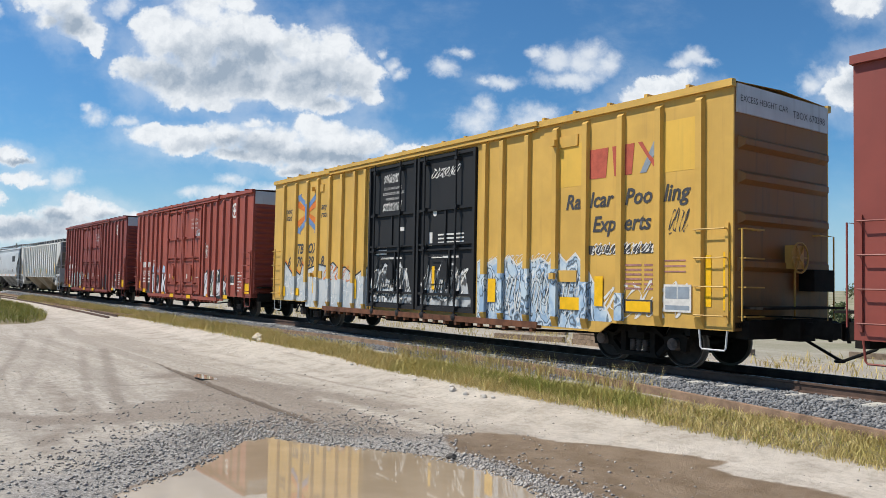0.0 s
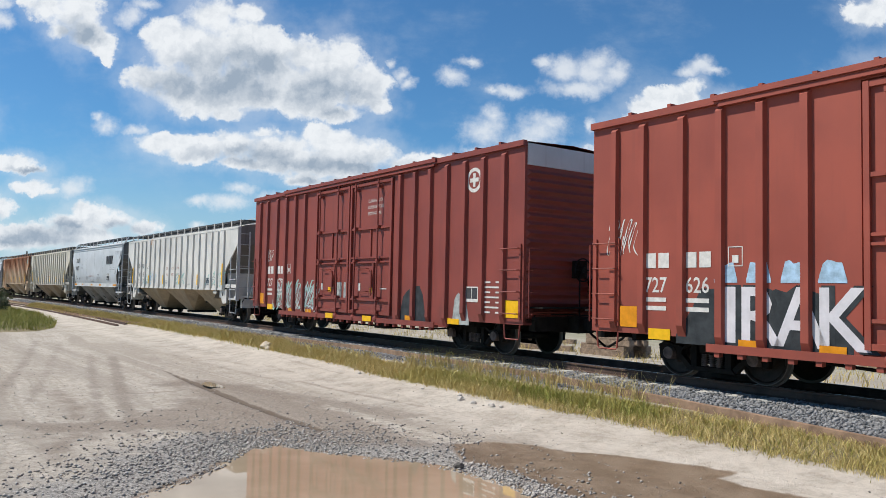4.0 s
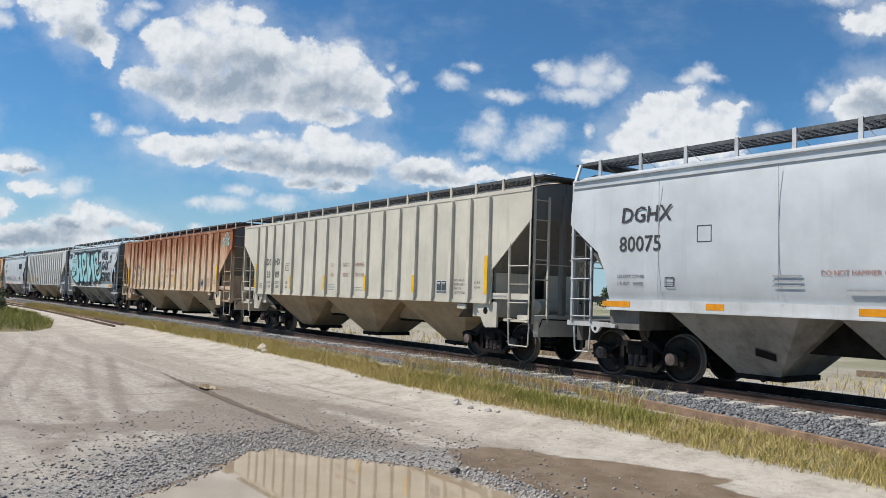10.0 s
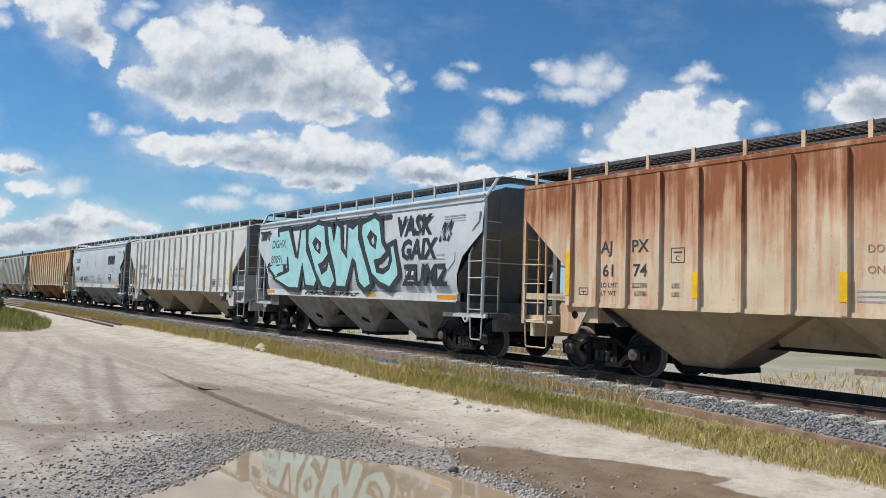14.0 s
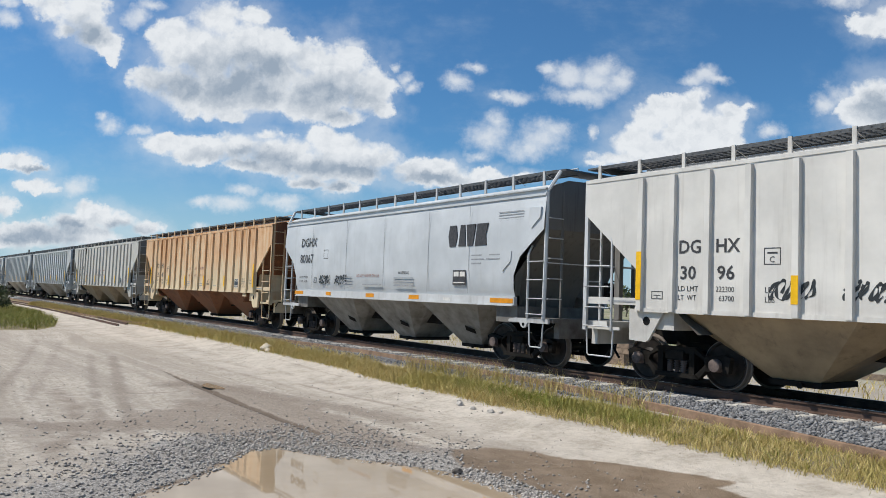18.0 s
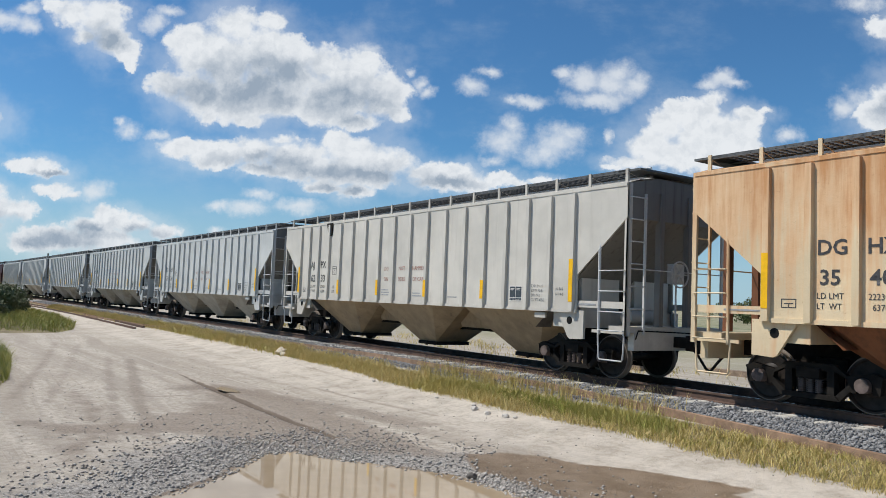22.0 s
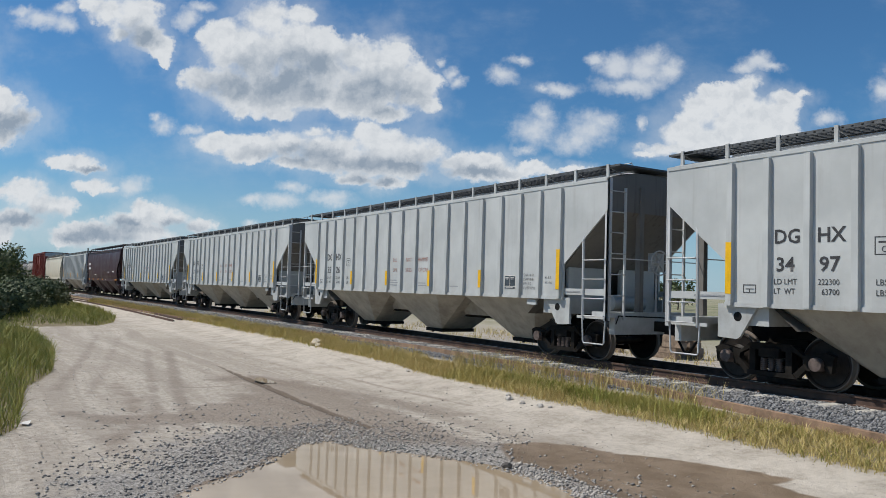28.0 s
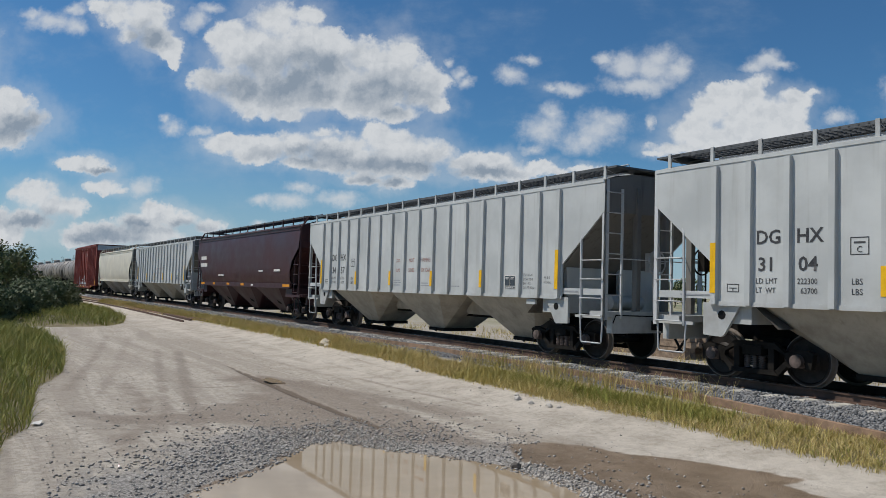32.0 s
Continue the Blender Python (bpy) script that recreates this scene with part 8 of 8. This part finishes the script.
def decorate(car, kind, h):
    """What sets single hoppers apart: spray paint and stains."""
    rng = random.Random(hash_of(kind))
    Y = -HALF - 0.024
    if kind == "meme":
        Ym = -1.621
        s0 = -h
        shapes = [
            [(1.98, 3.63), (2.78, 3.66), (3.38, 2.68), (3.64, 2.62), (3.82, 3.6), (4.14, 3.64), (4.21, 2.9), (5.07, 1.91), (4.92, 1.71), (4.31, 1.74), (3.97, 2.53), (3.81, 2.07), (3.68, 1.64), (2.92, 1.66), (1.7, 1.96), (2.45, 2.09), (2.96, 2.2), (2.82, 2.69), (2.07, 3.09)],
            [(4.38, 3.6), (5.07, 3.74), (5.52, 3.66), (5.63, 3.07), (5.83, 2.75), (5.45, 2.49), (5.15, 2.42), (5.46, 2.07), (5.84, 2.22), (5.93, 2.48), (6.12, 2.21), (6.35, 1.88), (6.08, 1.66), (5.56, 1.72), (5.01, 2.22), (4.4, 3.14)],
            [(5.76, 3.64), (6.0, 3.62), (6.24, 3.07), (6.4, 3.66), (6.62, 3.53), (6.72, 2.86), (7.14, 2.56), (7.17, 3.55), (7.45, 3.45), (7.75, 3.6), (7.79, 3.15), (8.48, 2.06), (8.58, 1.8), (8.28, 1.68), (7.95, 1.86), (7.69, 2.47), (7.46, 2.61), (7.26, 2.13), (7.07, 1.71), (6.52, 1.73), (6.38, 2.21), (5.92, 3.05)],
            [(8.05, 3.57), (8.47, 3.66), (8.74, 3.73), (9.0, 3.61), (9.16, 2.99), (9.41, 2.73), (9.13, 2.55), (8.75, 2.5), (8.94, 2.12), (9.32, 2.06), (9.65, 2.2), (9.79, 2.47), (9.68, 2.84), (9.82, 2.88), (10.08, 2.17), (10.08, 2.05), (9.68, 1.73), (9.13, 1.87), (8.68, 2.12), (8.27, 2.78), (8.01, 3.34)],
            [(1.18, 2.36), (1.79, 2.52), (1.82, 2.4), (2.37, 2.44), (2.44, 2.21), (1.91, 2.12), (1.84, 2.0)]]
        for j, ring in enumerate(shapes):
            ring = [(s0 + x, z) for x, z in ring]
            part("graffiti", ribbon(Shape(), ring + ring[:2], 0.34, Ym - 0.0016 * j), M["darkgraf"], car, "charcoal outline of a graffiti letter")
            part("graffiti", Shape().add([(x, Ym - 0.011 - 0.0004 * j, z) for x, z in ring], [tuple(range(len(ring)))]), M["cyan"], car, "turquoise graffiti letter")
        plates([(s0 + 1.28, s0 + 2.72, 2.46, 3.46)], Ym - 0.0150, M["cyan"], car, "graffiti", "turquoise spray round the car number", 0.001)
        for x, z, w, t in ((5.02, 3.05, 0.34, 0.30), (8.62, 3.1, 0.30, 0.30)):
            part("graffiti", Shape().add([(s0 + x - w, Ym - 0.014, z + 0.1), (s0 + x - 0.1, Ym - 0.014, z + t), (s0 + x + w, Ym - 0.014, z + 0.08), (s0 + x + w * 0.8, Ym - 0.014, z - t), (s0 + x - 0.1, Ym - 0.014, z - 0.15)], [(0, 1, 2, 3, 4)]), M["darkgraf"], car, "charcoal eye of a graffiti letter")
            part("graffiti", Shape().add([(s0 + x - 0.02, Ym - 0.016, z - 0.02), (s0 + x + 0.1, Ym - 0.016, z + 0.1), (s0 + x + 0.16, Ym - 0.016, z - 0.1), (s0 + x + 0.06, Ym - 0.016, z - 0.16)], [(0, 1, 2, 3)]), M["smooth"], car)
        for word, x, z, sz in (("VASK", 9.95, 3.15, 0.74), ("GAIX", 10.2, 2.5, 0.74), ("ZUMZ", 10.35, 1.78, 0.78), ("TSPT", 0.2, 3.42, 0.42)):
            letters(word, sz, M["darkgraf"], car, s0 + x, Ym + (0.01 if z > 3.0 else 0), z, "graffiti", 0.95, 0.03, "charcoal sprayed letters", 0.1)
        for ob in car.children:
            if ob.name.startswith("lettering"):
                ob.location.y -= 0.022
        scrawl(rng, s0 + 12.1, 2.9, 0.5, 0.6, Ym, M["darkgraf"], car, 3, 0.06)
        scrawl(rng, s0 + 4.2, 1.41, 3.6, 0.12, -1.567, M["darkgraf"], car, 16, 0.03)
        plates([(s0 + 1.8, s0 + 9.6, 3.66, 3.80)], -1.57, M["darkgraf"], car, "graffiti", "charcoal spray along the eave", 0.012)
    elif kind == "tags67":
        for x in (2.85, 4.0):
            scrawl(rng, -h + x, 1.78, 0.75, 0.32, -1.605, M["darkgraf"], car, 6, 0.05)
    elif kind == "tags96":
        for x in (4.2, 5.4):
            scrawl(rng, -h + x, 1.65, 0.75, 0.36, Y, M["darkgraf"], car, 6, 0.05)
    elif kind == "rust":
        scrawl(rng, h - 1.15, 3.3, 0.85, 0.45, Y, M["teal"], car, 6, 0.045)
        scrawl(rng, h - 0.8, 3.75, 0.4, 0.2, Y, M["teal"], car, 3, 0.035)
    elif kind == "faded":
        scrawl(rng, -h + 4.1, 1.5, 1.8, 0.7, Y, M["bluegraf"], car, 5, 0.04)
        for x, w in ((8.0, 2.2), (-2.2, 1.4), (3.4, 1.8)):
            scrawl(rng, -h + 8.6 + x - 3, 1.5, w, 0.75, Y, M["teal"], car, 4, 0.055)
        plates([(h - 12.16, h - 12.04, 3.7, 4.0)], Y - 0.09, M["orange"], car, "rust_stain", "rust stain under the eave")
    elif kind == "boat":
        scrawl(rng, h - 7.0, 1.62, 0.7, 0.28, Y, M["darkgraf"], car, 5, 0.035)
    elif kind == "dent":
        part("torn_corner", Shape().slab([(-h + 3.55, 4.0), (-h + 4.0, 4.0), (-h + 3.95, 3.6), (-h + 3.75, 3.5)], -HALF - 0.06, -HALF - 0.022), M["sill"], car, "torn and bent upper edge")


def hash_of(word):
    return sum((i + 1) * ord(c) for i, c in enumerate(word))


RIBBED = "ribbed three-bay covered hopper with yellow reflectors"
CARS = []  # car, first and last metre of its body along the train


def place(car, a, b):
    CARS.append((car, 0.5 * (a + b)))


lead = red_boxcar(M["maroon"], "faded brick-red boxcar with white tags", None, 2, 8.0)
place(lead, -10.3, 5.7)
place(yellow_boxcar(), 7.72, 26.6)
place(red_boxcar(M["brick"], "oxide-red boxcar with large white graffiti letters", "727626", 0), 28.7, 44.68)
place(red_boxcar(M["maroon"], "oxide-red boxcar with teal graffiti scrawl", "727679", 1), 46.82, 62.8)
c = ribbed_hopper(M["white"], M["tanbay"], "chalky white " + RIBBED, number="3618")
decorate(c, "faded", 8.6)
place(c, 64.7, 81.9)
place(smooth_hopper(M["smooth"], M["grimygrey"], "blue-grey smooth-sided covered hopper with orange reflectors", number="80075"), 83.35, 97.1)
place(ribbed_hopper(M["cream"], M["tanbay"], "cream " + RIBBED, number="3309"), 98.4, 115.6)
c = ribbed_hopper(M["rusty"], M["tanbay"], "badly rusted cream covered hopper with upright side posts", number="6174", mark=("AJ", "PX"))
decorate(c, "rust", 8.6)
place(c, 117.0, 134.2)
c = smooth_hopper(M["smooth"], M["grimygrey"], "smooth-sided covered hopper with huge turquoise graffiti letters", number="80091", logo=False)
decorate(c, "meme", 6.9)
place(c, 135.65, 149.5)
c = ribbed_hopper(M["white"], M["tanbay"], "off-white " + RIBBED, number="3096")
decorate(c, "tags96", 8.6)
place(c, 150.87, 168.07)
c = smooth_hopper(M["smooth"], M["grimygrey"], "blue-grey smooth-sided covered hopper with two black tags", number="80067")
decorate(c, "tags67", 6.9)
place(c, 169.3, 183.1)
c = ribbed_hopper(M["orange"], M["umber"], "orange-stained covered hopper with upright side posts", number="3540")
decorate(c, "boat", 8.6)
place(c, 184.5, 201.7)
c = ribbed_hopper(M["ivory"], M["tanbay"], "off-white covered hopper with a torn upper edge", number="6233", mark=("AJ", "PX"))
decorate(c, "dent", 8.6)
place(c, 203.3, 220.5)
for a, number in ((221.9, "3324"), (240.45, "3497"), (259.32, "3526"), (278.32, "3104"), (297.0, "3457")):
    place(ribbed_hopper(M["grey"], M["greylow"], "light grey " + RIBBED, number=number, left_wheel=a in (221.9, 278.32)), a, a + 17.2)
c = smooth_hopper(M["plum"], M["plum"], "dark plum-brown smooth-sided covered hopper", h=8.1, number=None, sill_mat=M["plum"], logo=False)
for x0, x1, z0, z1 in ((-7.2, -6.1, 2.82, 3.02), (-7.2, -5.9, 2.42, 2.62), (3.1, 3.7, 2.1, 2.16), (5.2, 6.0, 2.1, 2.2), (-3.6, -2.6, 1.9, 1.97)):
    plates([(x0, x1, z0, z1)], -1.615, M["whiteink"], c, "stencil", "white stencilled bar")
place(c, 315.4, 331.6)
place(ribbed_hopper(M["grey"], M["greylow"], "light grey " + RIBBED, ghost=True), 333.0, 350.2)
place(smooth_hopper(M["bone"], M["grimygrey"], "bone-white smooth-sided covered hopper", h=8.3, sill_mat=M["bone"], logo=False, tabs=False), 351.8, 368.4)
place(red_boxcar(M["maroon"], "oxide-red boxcar with pale graffiti", None, 2), 370.3, 386.3)
for i in range(7):
    place(tank_car("sooty grey tank car"), 387.8 + 13.2 * i, 399.8 + 13.2 * i)


def motions():
    """The train rolls by, its wheels turning."""
    for car, mid in CARS:
        rows = []
        for t in range(0, 33):
            s = mid - rolled(t)
            dy = float(bend(s + 5) - bend(s - 5)) / 10
            rows.append((t, pose(-s, TRACK_Y - float(bend(s)), RAIL, 0, 0, math.degrees(math.atan(dy)))))
        walk(car, rows)
    for w in WHEELSETS:
        mid = next(m for car, m in CARS if car == w.parent.parent)
        at = w.matrix_basis.translation.copy()
        steps = [k / 15.0 for k in range(481)]
        seen = [t for t in steps if -45 < mid - rolled(t) < 130] or [0.0]  # once out of sight a wheel rests
        times = sorted({0.0, 32.0, *seen})
        walk(w, [(t, Matrix.Translation(at) @ Matrix.Rotation(rolled(min(max(t, seen[0]), seen[-1])) / 0.457, 4, "Y")) for t in times])


motions()
